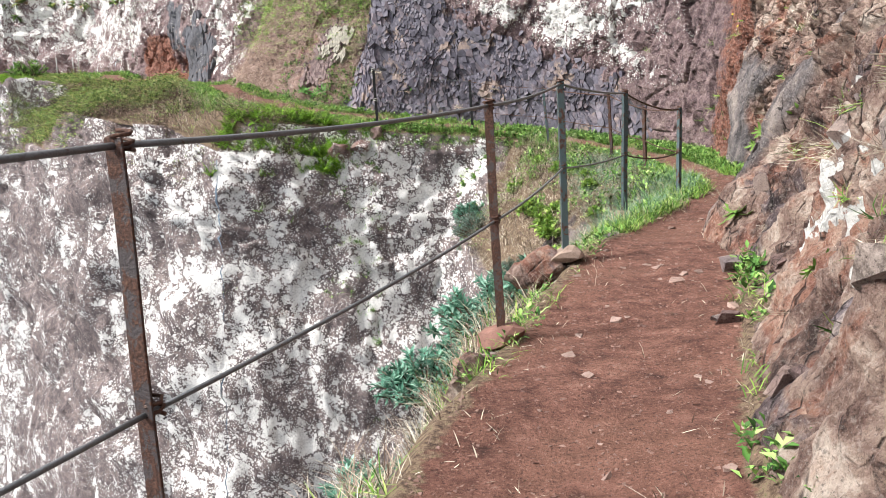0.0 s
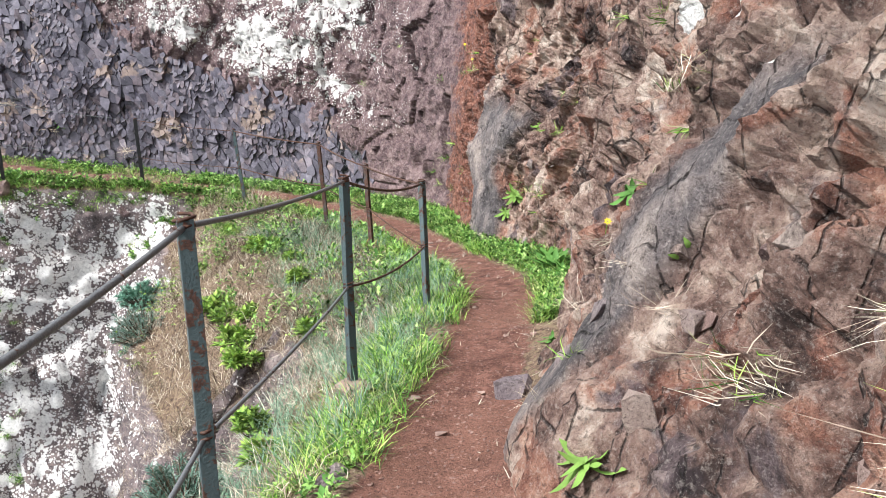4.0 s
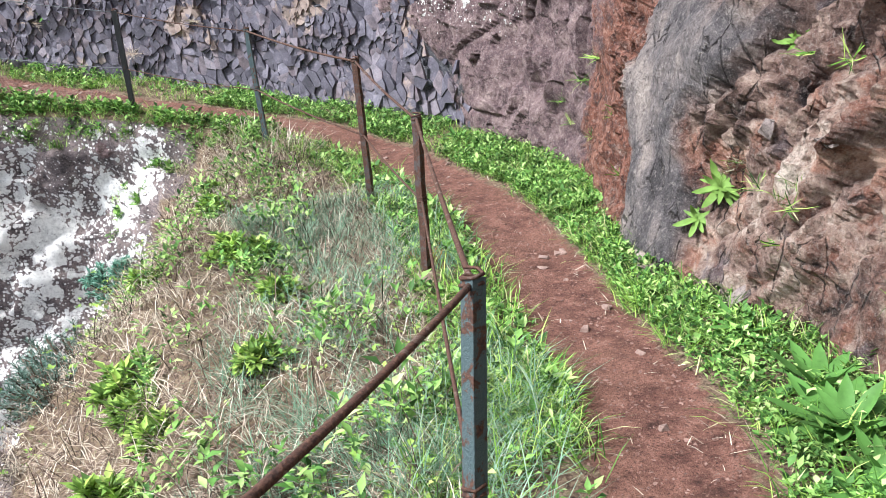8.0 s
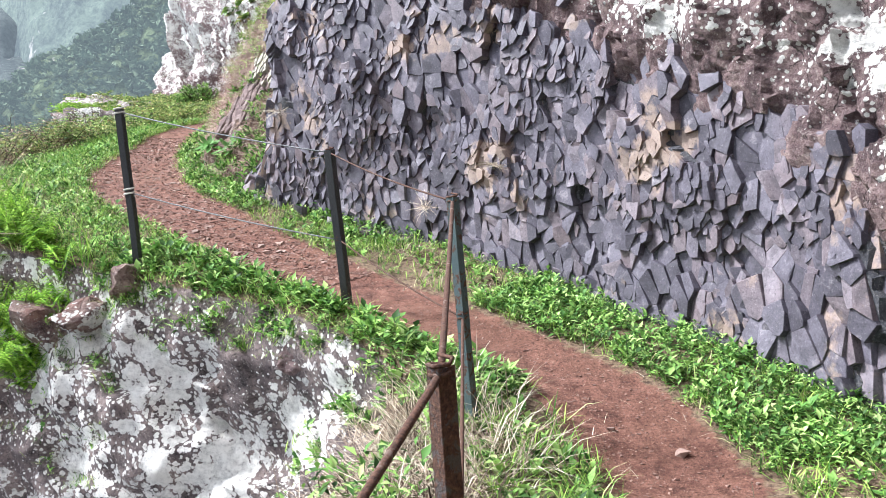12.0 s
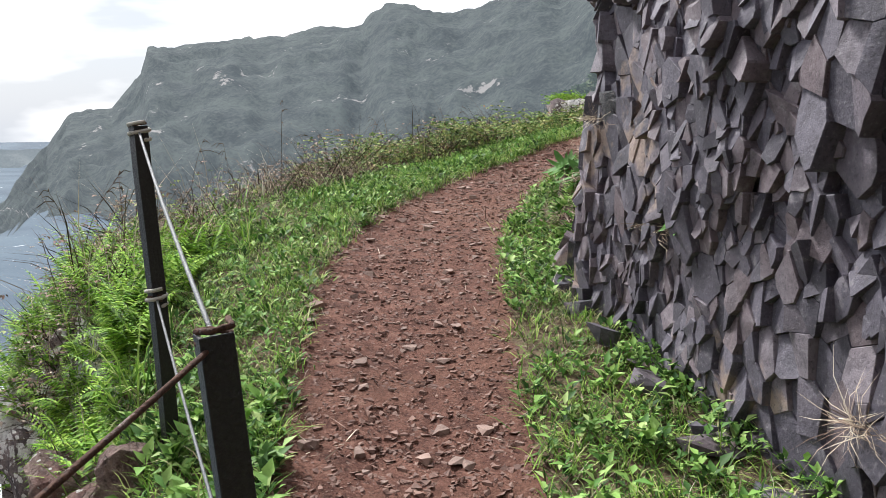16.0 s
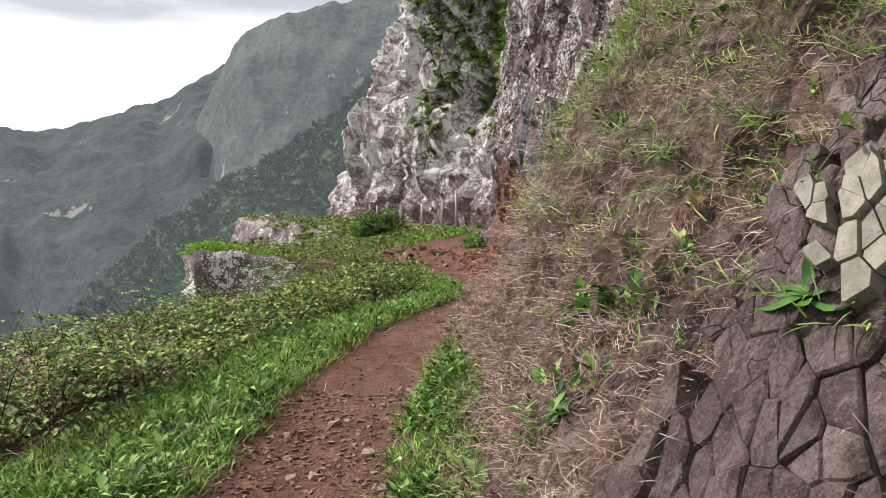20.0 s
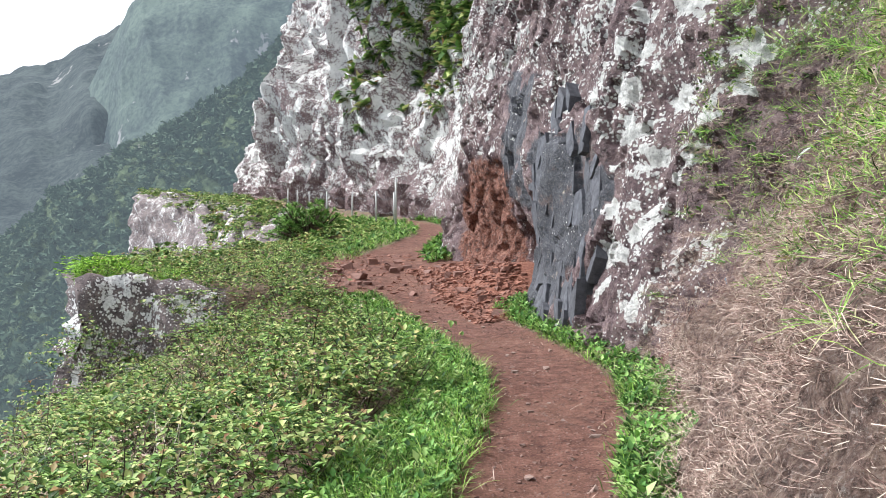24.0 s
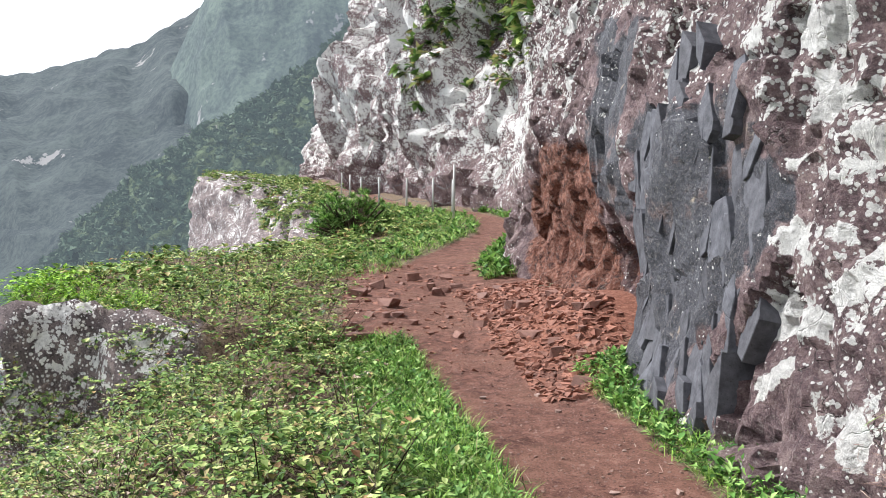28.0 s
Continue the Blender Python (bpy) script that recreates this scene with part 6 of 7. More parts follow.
# the second fence, beyond the rock fall
GREY_POST = rusty_material("pale_post", (0.36, 0.35, 0.33), 0.8)
fence2 = thing("rope_fence", "pale posts with sagging rope beside the far path", "fence")
spots2 = [(36.05, -0.75, 1.2), (36.5, -0.62, 0.85), (37.0, -0.7, 0.85), (37.35, -0.9, 0.85), (37.7, -1.0, 0.85), (38.0, -1.0, 0.85), (38.3, -1.0, 0.85), (38.6, -1.0, 0.85)]
tops2 = []
for st, off, tall in spots2:
    q = Vector(on_ground(np.array([st]), np.array([off]))[0])
    part("post", tube([q - Vector((0, 0, 0.1)), q + Vector((0.02, 0, tall))], 0.026, 8), GREY_POST, fence2)
    tops2.append(q + Vector((0.02, 0, tall - 0.06)))
for a, b in zip(tops2, tops2[1:]):
    part("rope", tube(hang(a, b, 0.16, 10), 0.006, 6), ROPE, fence2)
    part("rope", tube(hang(a - Vector((0, 0, 0.4)), b - Vector((0, 0, 0.4)), 0.12, 10), 0.006, 6), ROPE, fence2)

# ---- the plants, space by space ----
G_LAB, W_LAB = "fresh green grass along the edge of the path", "bright green broad-leaved weeds at the foot of the rock"
# right verge
lush("verge_start", 100, 0, 7, lambda c: half(c) - 0.02, lambda c: foot(c) + 0.12, 14, 16, G_LAB, W_LAB, (0.06, 0.16), (0.03, 0.07), 0.12)
lush("verge_bend", 110, 8.6, 13.2, lambda c: half(c) + 0.03, lambda c: foot(c) + 0.12, 170, 330, G_LAB, W_LAB, (0.07, 0.2), (0.018, 0.048), -0.3)
lush("verge_cove", 120, 12.6, 17.2, lambda c: half(c) + 0.05, lambda c: foot(c) + 0.06, 190, 640, G_LAB, W_LAB, (0.06, 0.16), (0.018, 0.05), -0.3)
lush("verge_gap", 125, 17.0, 18.8, lambda c: half(c) + 0.05, lambda c: foot(c) + 0.06, 110, 60, G_LAB, W_LAB, (0.05, 0.14), (0.025, 0.06), -0.1)
lush("verge_point", 130, 18.4, 24.5, lambda c: half(c) + 0.0, lambda c: foot(c) + 0.2, 190, 150, G_LAB, W_LAB, (0.04, 0.13), (0.02, 0.06), -0.2)
lush("verge_ridge", 140, 24.5, 30.2, lambda c: half(c) + 0.02, lambda c: foot(c) + 0.12, 150, 180, G_LAB, W_LAB, (0.05, 0.15), (0.025, 0.065), -0.2)
lush("verge_far", 150, 32.6, 37, lambda c: half(c) + 0.05, lambda c: foot(c) + 0.3, 70, 45, G_LAB, W_LAB, (0.12, 0.25), (0.08, 0.14), -0.4)
# left verge
lush("edge_start", 160, 2.5, 7.2, lambda c: -half(c) - 0.5, lambda c: -half(c) - 0.02, 40, 22, "grass tufts on the edge of the drop", "small weeds on the edge of the drop", (0.06, 0.2), (0.02, 0.055), 0.0)
lush("edge_bend", 170, 7.0, 10.6, lambda c: -half(c) - 0.6, lambda c: -half(c) - 0.0, 230, 40, "green grass around the fence posts", "green weeds around the fence posts", (0.07, 0.2), (0.02, 0.05), -0.3)
lush("edge_cove", 180, 10.4, 16.2, lambda c: -half(c) - 0.5, lambda c: -half(c) - 0.0, 90, 60, "grass along the inner edge of the path", "weeds along the inner edge of the path", (0.08, 0.24), (0.03, 0.08), -0.3)
lush("edge_cliff", 190, 16.0, 19.2, lambda c: -table(VERGE_L, c) - 0.12, lambda c: -half(c) + 0.0, 160, 150, "grass on the rim of the cliff", "weeds on the rim of the cliff", (0.05, 0.14), (0.03, 0.08), -0.4)
lush("edge_point", 200, 18.9, 23.5, lambda c: -half(c) - 1.25, lambda c: -half(c) + 0.02, 400, 210, "thick green grass beside the path", "small leafy plants in the grass", (0.04, 0.14), (0.018, 0.055), -0.45)
lush("edge_ridge", 210, 23.5, 31.2, lambda c: -half(c) - np.interp(c, [23, 25, 27.5, 31], [1.15, 0.85, 0.5, 0.6]), lambda c: -half(c) + 0.02, 420, 200, "bright green grass strip beside the path", "small leafy plants in the grass", (0.06, 0.17), (0.02, 0.055), -0.6)
lush("edge_far", 220, 32.8, 38, lambda c: -half(c) - 1.6, lambda c: -half(c) - 0.05, 80, 35, "grass beside the far path", "weeds beside the far path", (0.12, 0.28), (0.07, 0.13), -0.3)


def brush(name, seed, first, last, lo, hi, per_metre, height, material, label, leaf=(0.025, 0.055), stems=8.0, twig=TWIG, category="bramble", density=26, ratio=(0.55, 0.8), level=-2.0):
    """A tangle: arching stems with leaves over them, in uneven mounds."""
    rng = np.random.default_rng(seed)
    c, o = strip(rng, first, last, lo, hi, per_metre, patchy(0.8, level, seed + 3))
    root = on_ground(c, o)
    n = len(root)
    mound = np.array([0.5 + 0.85 * noise.noise(Vector((x * 1.1, y * 1.1, seed))) + 0.6 * noise.noise(Vector((x * 2.9, y * 2.9, seed + 7))) for x, y, _ in root])
    top = height * np.clip(mound, 0.1, 1.5)
    # leaves in threes near the top of the tangle
    m = density
    k = np.repeat(np.arange(n), m)
    base = root[k] + np.stack([rng.normal(size=len(k)) * 0.13, rng.normal(size=len(k)) * 0.13, top[k] * rng.beta(2.6, 1.2, len(k))], 1)
    az, el = rng.uniform(0, math.tau, len(k)), rng.normal(0.1, 0.45, len(k))
    vs, ts, at = [], [], 0
    for turn in (0.0, 1.15, -1.15):
        way = np.stack([np.cos(az + turn) * np.cos(el), np.sin(az + turn) * np.cos(el), np.sin(el)], 1)
        L = rng.uniform(leaf[0], leaf[1], len(k)) * (1.15 if turn == 0 else 0.9)
        v, t = leaves_data(rng, base + way * 0.012, way, L, L * rng.uniform(ratio[0], ratio[1], len(k)), 0.2, None, True)
        vs.append(v), ts.append(t + at)
        at += len(v)
    mesh_of(name, np.concatenate(vs), [np.concatenate(ts)], material, label, category)
    # bare stems
    s = int(n * stems / 10)
    k = rng.integers(0, n, s)
    up = np.stack([rng.normal(size=s) * 0.5, rng.normal(size=s) * 0.5, np.ones(s)], 1)
    v, q, t = blades_data(rng, root[k], top[k] * rng.uniform(0.9, 1.7, s) + 0.1, rng.uniform(0.003, 0.007, s), 0.9, 1.2, unit(up))
    mesh_of(name + "_stems", v, [q, t], twig, "bare brown stems in the tangle", "stems")


brush("ridge_brambles", 300, 24.0, 31.6, lambda c: -table(DROP_L, c), lambda c: -half(c) - np.interp(c, [23, 25, 27.5, 31], [1.1, 0.8, 0.45, 0.6]), 150, 0.5, BRAMBLE, "dense tangle of green and yellowing bramble", (0.022, 0.062), 46, density=18)
brush("ridge_dead", 305, 24.0, 31.5, lambda c: -table(DROP_L, c), lambda c: -half(c) - np.interp(c, [23, 25, 27.5, 31], [1.0, 0.7, 0.5, 0.5]), 45, 0.5, DEAD, "withered stems and brown leaves among the brambles", (0.012, 0.03), 60, density=9, level=-0.1)
brush("point_brambles", 310, 20.9, 24.4, lambda c: -table(BANK_L, c) - 0.3, lambda c: -half(c) - 1.15, 34, 0.42, BRAMBLE, "low bramble and scrub on the edge of the headland", (0.018, 0.04), 60, density=8)
brush("point_scrub", 315, 20.2, 25.2, lambda c: -table(BANK_L, c) - 0.2, lambda c: -half(c) - 1.05, 95, 0.5, DEAD, "brown withered scrub on the edge of the headland", (0.014, 0.032), 90, density=9, category="scrub", level=-0.1)
brush("cove_scrub", 320, 9.6, 16.0, lambda c: -table(DROP_L, c), lambda c: -half(c) - 0.4, 30, 0.15, SHRUB, "low green scrub on the slope of the cove", (0.018, 0.04), 40, density=9, level=0.05)
brush("ledge_scrub", 335, 38.6, 42, lambda c: -table(BANK_L, c) - 0.3, lambda c: -half(c) - 0.6, 18, 0.45, BRAMBLE, "green bushes on the far rock ledge", (0.08, 0.2), 6, density=12, level=-0.05)
brush("hanging_scrub", 337, 31.7, 33.6, lambda c: -table(DROP_L, c), lambda c: -table(BANK_L, c) + 0.5, 60, 0.25, FERN, "green ferns hanging over the rock ledge", (0.03, 0.07), 4, density=10, level=0.0)
brush("shelf_scrub", 332, 31.75, 34.4, lambda c: -table(BANK_L, c) + 0.2, lambda c: -half(c) - 0.5, 110, 0.22, BRAMBLE, "low bramble and dry grass over the rock shelf", (0.025, 0.06), 30, density=9)
brush("far_scrub", 330, 32.4, 39, lambda c: -table(BANK_L, c), lambda c: -half(c) - 0.9, 24, 0.3, BRAMBLE, "scrub on the rock ledge", (0.06, 0.12), 8, density=14, level=-0.1)


def dry(name, seed, c, o, per, length, spread, lean, droop, label, width=(0.0025, 0.005)):
    grass(name, STRAW, seed, on_ground(c, o), per, length, width, spread, lean, droop, label, "dry grass")


rng = np.random.default_rng(400)
c, o = strip(rng, 3.2, 7.6, lambda c: -table(BANK_L, c) - np.interp(c, [5, 7], [0.3, 0.8]), lambda c: -half(c) - 0.22, 80)
dry("slope_straw", 401, c, o, 14, (0.12, 0.34), 0.05, 0.7, 1.0, "pale dry grass hanging over the drop")
c, o = strip(rng, 8.4, 16.6, lambda c: -table(DROP_L, c) - 0.7, lambda c: -half(c) - 0.4, 400, patchy(0.9, -0.5, 5))
dry("cove_straw", 402, c, o, 12, (0.06, 0.22), 0.06, 1.2, 1.3, "matted pale dry grass and dead stems")
c, o = strip(rng, 15.0, 17.0, lambda c: -half(c) - 0.9, lambda c: -half(c) - 0.25, 60)
dry("post_straw", 403, c, o, 14, (0.22, 0.42), 0.03, 0.9, 1.1, "tall straw-coloured grass by the fence post")
c, o = strip(rng, 20.4, 31, lambda c: -table(BANK_L, c) - 0.2, lambda c: -half(c) - 0.9, 30, patchy(1.0, 0.0, 9))
dry("ridge_straw", 404, c, o, 8, (0.25, 0.6), 0.04, 0.8, 0.9, "dry stalks standing in the scrub")
c, o = strip(rng, 19.5, 22.6, lambda c: -table(BANK_L, c), lambda c: -half(c) - 0.9, 26)
dry("point_stalks", 405, c, o, 2, (0.4, 0.85), 0.03, 0.4, 0.7, "thin dry stalks against the sea")
spots = []
for st, off, n in ((9.9, -1.3, 26), (10.6, -1.9, 24), (11.2, -1.2, 30), (11.6, -2.2, 26), (12.1, -1.6, 34), (12.6, -2.3, 26), (13.0, -1.5, 30), (13.4, -2.1, 24), (13.9, -1.3, 26), (14.4, -1.9, 22), (14.8, -1.2, 22), (15.4, -1.3, 20), (9.3, -1.2, 18), (10.2, -0.95, 18), (15.9, -0.8, 16)):
    spots.append(on_ground(st + rng.normal(size=n) * 0.13, off + rng.normal(size=n) * 0.15))
spots = np.concatenate(spots)
weeds("cove_bushes", WEED, 418, spots + np.array([[0, 0, 0.05]]), 9, (0.03, 0.075), (0.32, 0.5), (0.0, 1.2), "light green leafy clumps among the dry stems", "bush", stem=0.09)
c, o = strip(rng, 9.4, 16.2, lambda c: -table(DROP_L, c) - 0.6, lambda c: -half(c) - 0.5, 90)
grass("cove_twigs", TWIG, 419, on_ground(c, o), 7, (0.15, 0.42), (0.003, 0.006), 0.05, 1.4, 1.0, "bare tangled twigs on the slope", "twigs")
c, o = strip(rng, 16.8, 20.6, lambda c: half(c) + 0.1, lambda c: foot(c) + 0.05, 60, patchy(1.2, -0.1, 33))
dry("verge_straw", 406, c, o, 9, (0.06, 0.18), 0.05, 1.0, 1.4, "dry grass and litter at the foot of the basalt", (0.0015, 0.003))
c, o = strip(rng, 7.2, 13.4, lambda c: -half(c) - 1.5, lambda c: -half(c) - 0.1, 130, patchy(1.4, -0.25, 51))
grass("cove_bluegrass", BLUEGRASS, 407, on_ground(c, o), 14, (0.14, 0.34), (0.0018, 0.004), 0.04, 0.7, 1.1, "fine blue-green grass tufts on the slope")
# the bank above the path: hanging straw, green tufts, vine leaves
bank_c = rng.uniform(20.9, 28.2, 4300)
bank_h = rng.beta(1.0, 1.5, 4300) * 3.4
keep = ~((bank_c > 21.65) & (bank_c < 22.3 + 0.12 * bank_h) & (bank_h > 0.12) & (bank_h < 2.0))
keep &= rng.uniform(0, 1, len(bank_c)) > np.clip((bank_h - 1.0) * 0.55, 0, 0.8)
pts, out = on_wall(bank_c[keep], bank_h[keep])
grass("bank_straw", DEAD, 410, pts, 34, (0.03, 0.12), (0.0012, 0.0027), 0.085, 1.0, 1.8, "dry brown grass hanging down the bank", "dry grass", unit(out * 1.0 + np.array([[0, 0, 0.2]])))
bank_c, bank_h = rng.uniform(20.9, 28.3, 1700), 0.5 + rng.beta(1.9, 1.0, 1700) * 3.3
keep = ~((bank_c > 21.6) & (bank_c < 22.6) & (bank_h < 2.0)) & (rng.uniform(0, 1, 1700) < 0.25 + 0.4 * bank_h)
bank_c, bank_h = bank_c[keep], bank_h[keep]
pts, out = on_wall(bank_c, bank_h)
grass("bank_grass", GRASS, 411, pts, 30, (0.07, 0.2), (0.0025, 0.005), 0.06, 0.8, 1.6, "green grass tufts hanging on the bank", "grass", unit(out * 0.7 + np.array([[0, 0, 0.7]])))
bank_c, bank_h = rng.uniform(21, 28.0, 620), 0.9 + rng.beta(1.5, 1.2, 620) * 2.8
pts, out = on_wall(bank_c, bank_h)
grass("bank_herbs", SHRUB, 409, pts, 30, (0.03, 0.12), (0.002, 0.005), 0.09, 0.9, 1.5, "yellow-green herbs hanging on the upper bank", "grass", unit(out * 0.8 + np.array([[0, 0, 0.5]])))
bank_c, bank_h = rng.uniform(21, 28.3, 1300), 0.7 + rng.beta(1.8, 1.0, 1300) * 3.4
pts, out = on_wall(bank_c, bank_h)
weeds("bank_leaves", BRAMBLE, 412, pts + out * 0.06, 8, (0.02, 0.055), (0.5, 0.8), (-0.4, 0.8), "yellowing vine leaves over the bank", "vine", out)
bank_c, bank_h = np.r_[rng.uniform(20.6, 21.8, 170), rng.uniform(22.3, 23.4, 50)], rng.beta(1.0, 1.5, 220) * 1.0
keep = ~((bank_c > 21.7) & (bank_c < 22.9) & (bank_h > 0.25))
bank_c, bank_h = bank_c[keep], bank_h[keep]
pts, out = on_wall(bank_c, bank_h)
weeds("bank_weeds", WEED, 413, pts + out * 0.02, 8, (0.04, 0.1), (0.28, 0.42), (0.1, 1.0), "long-leaved green weeds on the bank", "weeds", out * 0.5)
# tufts on the cliffs
cc, hh = rng.uniform(3.5, 15, 60), rng.uniform(0.3, 2.6, 60)
pts, out = on_wall(cc, hh)
grass("cliff_tufts", GRASS, 414, pts, 14, (0.06, 0.17), (0.003, 0.006), 0.02, 0.7, 1.2, "small grass tufts in cracks of the rock", "grass", unit(out + np.array([[0, 0, 0.6]])))
cc, hh = rng.uniform(4, 9, 22), rng.uniform(0.05, 1.0, 22)
pts, out = on_wall(cc, hh)
grass("cliff_straw", STRAW, 415, pts, 26, (0.06, 0.2), (0.001, 0.0022), 0.03, 0.9, 1.5, "dry grass hanging from the rock", "dry grass", unit(out + np.array([[0, 0, 0.3]])))
cc, hh = rng.uniform(35.6, 38.4, 900), 3.0 + rng.beta(2, 2, 900) * 8
pts, out = on_wall(cc, hh)
if len(pts):
    weeds("cliff_ivy", BRAMBLE, 416, pts, 10, (0.18, 0.4), (0.5, 0.8), (-0.5, 0.8), "green creeper on the far cliff", "creeper", out)


def ferns(name, seed, spots, fronds, length, label):
    """Bracken: fronds with paired leaflets."""
    rng = np.random.default_rng(seed)
    vs, ts, at = [], [], 0
    n = len(spots) * fronds
    root = np.repeat(spots, fronds, 0)
    az = rng.uniform(0, math.tau, n)
    L = rng.uniform(length[0], length[1], n)
    rise, flat = rng.uniform(0.7, 1.9, n), rng.uniform(0.35, 0.85, n)
    side = np.stack([np.cos(az), np.sin(az), 0 * az], 1)
    across = unit(np.stack([-np.sin(az), np.cos(az), rng.normal(0, 0.35, n)], 1))
    for k in range(13):
        u = (k + 2) / 15
        p = root + side * (L * u * flat)[:, None] + np.array([[0, 0, 1.0]]) * (L * (rise * u - 0.75 * u * u))[:, None]
        w = L * 0.3 * (1 - u) ** 0.8 * (0.6 + 0.4 * min(1, u * 4))
        for s in (-1, 1):
            v, t = leaves_data(rng, p, across * s + side * 0.45, w, w * 0.3, 0.05, None, True)
            vs.append(v), ts.append(t + at)
            at += len(v)
    return mesh_of(name, np.concatenate(vs), [np.concatenate(ts)], FERN, label, "fern")


c, o = strip(rng, 19.5, 21.1, lambda c: -table(BANK_L, c) - 0.1, lambda c: -half(c) - 0.75, 100, patchy(1.1, -0.25, 17))
ferns("bracken", 420, on_ground(c, o), 7, (0.16, 0.36), "bright green bracken on the cliff edge")


def spurge(name, place, size, seed, label, n=46, blade=1.0, foliage=SPURGE):
    """A rounded bush of stems that end in whorls of narrow leaves."""
    rng = np.random.default_rng(seed)
    bush = thing(name, label, "bush", "bushes below the path", place)
    d = unit(np.stack([rng.normal(size=n), rng.normal(size=n), np.abs(rng.normal(size=n)) * 0.8 + 0.15], 1))
    tips = d * size * rng.uniform(0.6, 1.0, (n, 1))
    bm = bmesh.new()
    for tip in tips:
        t = tube([Vector((0, 0, -0.05)), Vector(tip) * 0.5 + Vector((0, 0, -0.03)), Vector(tip)], 0.012 * size * 2, 5, 0.5)
        me = bpy.data.meshes.new("stem")
        t.to_mesh(me)
        t.free()
        bm.from_mesh(me)
        bpy.data.meshes.remove(me)
    part("woody_stem", bm, TWIG, bush, "grey woody stems")
    m = 26
    k = np.repeat(np.arange(n), m)
    az, el = rng.uniform(0, math.tau, n * m), rng.normal(0.25, 0.45, n * m)
    way = unit(np.stack([np.cos(az) * np.cos(el), np.sin(az) * np.cos(el), np.sin(el)], 1) + d[k] * 0.8)
    L = rng.uniform(0.04, 0.085, n * m) * (0.6 + size) * blade
    v, t = leaves_data(rng, tips[k] - d[k] * rng.uniform(0, 0.1, (n * m, 1)), way, L, L * 0.2 * blade ** 2, 0.1, None, True)
    crown = mesh_of("crown", v, [t], foliage, "narrow grey-green leaves", "", kind="")
    for key in ("category", "kind"):
        if key in crown:
            del crown[key]
    crown.parent = bush
    return bush


def rooted(x, y, z):
    """The point of the ground nearest to a place."""
    found = [g.closest_point_on_mesh(Vector((x, y, z)))[1] for g in GROUNDS[:2]]
    return min(found, key=lambda q: (q - Vector((x, y, z))).length)


for k, (x, y, z, size) in enumerate(((-1.5, 5.45, -0.85, 0.46), (-1.2, 5.55, -0.6, 0.4), (-1.75, 5.2, -1.0, 0.4), (-0.9, 5.75, -0.75, 0.3), (3.05, 13.5, -1.55, 0.4), (2.8, 12.5, -2.0, 0.42), (-2.6, 4.2, -1.3, 0.4))):
    q = rooted(x, y, z)
    spurge("spurge_bush", tuple(q), size, 500 + k, "blue-green spurge bush with whorls of narrow leaves", 90, 1.15)
for k, (x, y, z, size) in enumerate(((2.7, 11.8, -1.75, 0.5), (2.3, 11.2, -1.6, 0.4), (0.2, 7.2, -1.1, 0.32))):
    spurge("broom_bush", tuple(rooted(x, y, z)), size, 520 + k, "feathery grey-green bush on the brink of the drop", 130, 0.8, BROOM)
for k, (x, y, z, size) in enumerate(((3.31, 10.67, -0.5, 0.19), (3.5, 10.5, -0.5, 0.13), (2.68, 10.12, -1.2, 0.24), (2.5, 9.8, -1.2, 0.18), (2.05, 9.19, -1.09, 0.22), (2.4, 9.4, -0.95, 0.14), (-0.4, 5.96, -0.5, 0.17), (3.0, 11.4, -0.9, 0.16),
                                     (3.6, 11.6, -0.6, 0.13), (1.6, 8.6, -1.0, 0.16), (2.9, 9.2, -0.7, 0.13), (1.0, 7.6, -0.85, 0.15), (2.2, 8.2, -0.7, 0.12), (3.3, 9.9, -0.62, 0.12), (3.9, 12.4, -0.5, 0.12), (0.4, 6.6, -0.75, 0.13))):
    spurge("leafy_shrub", tuple(rooted(x, y, z)), size, 540 + k, "light green leafy shrub among dead stems", 34, 1.45, SHRUB)
far = on_ground(np.array([36.0]), np.array([-2.9]))[0]
spurge("spurge_bush", tuple(far), 1.0, 510, "large rounded green bush beside the far path", 260, 1.1, WEED)


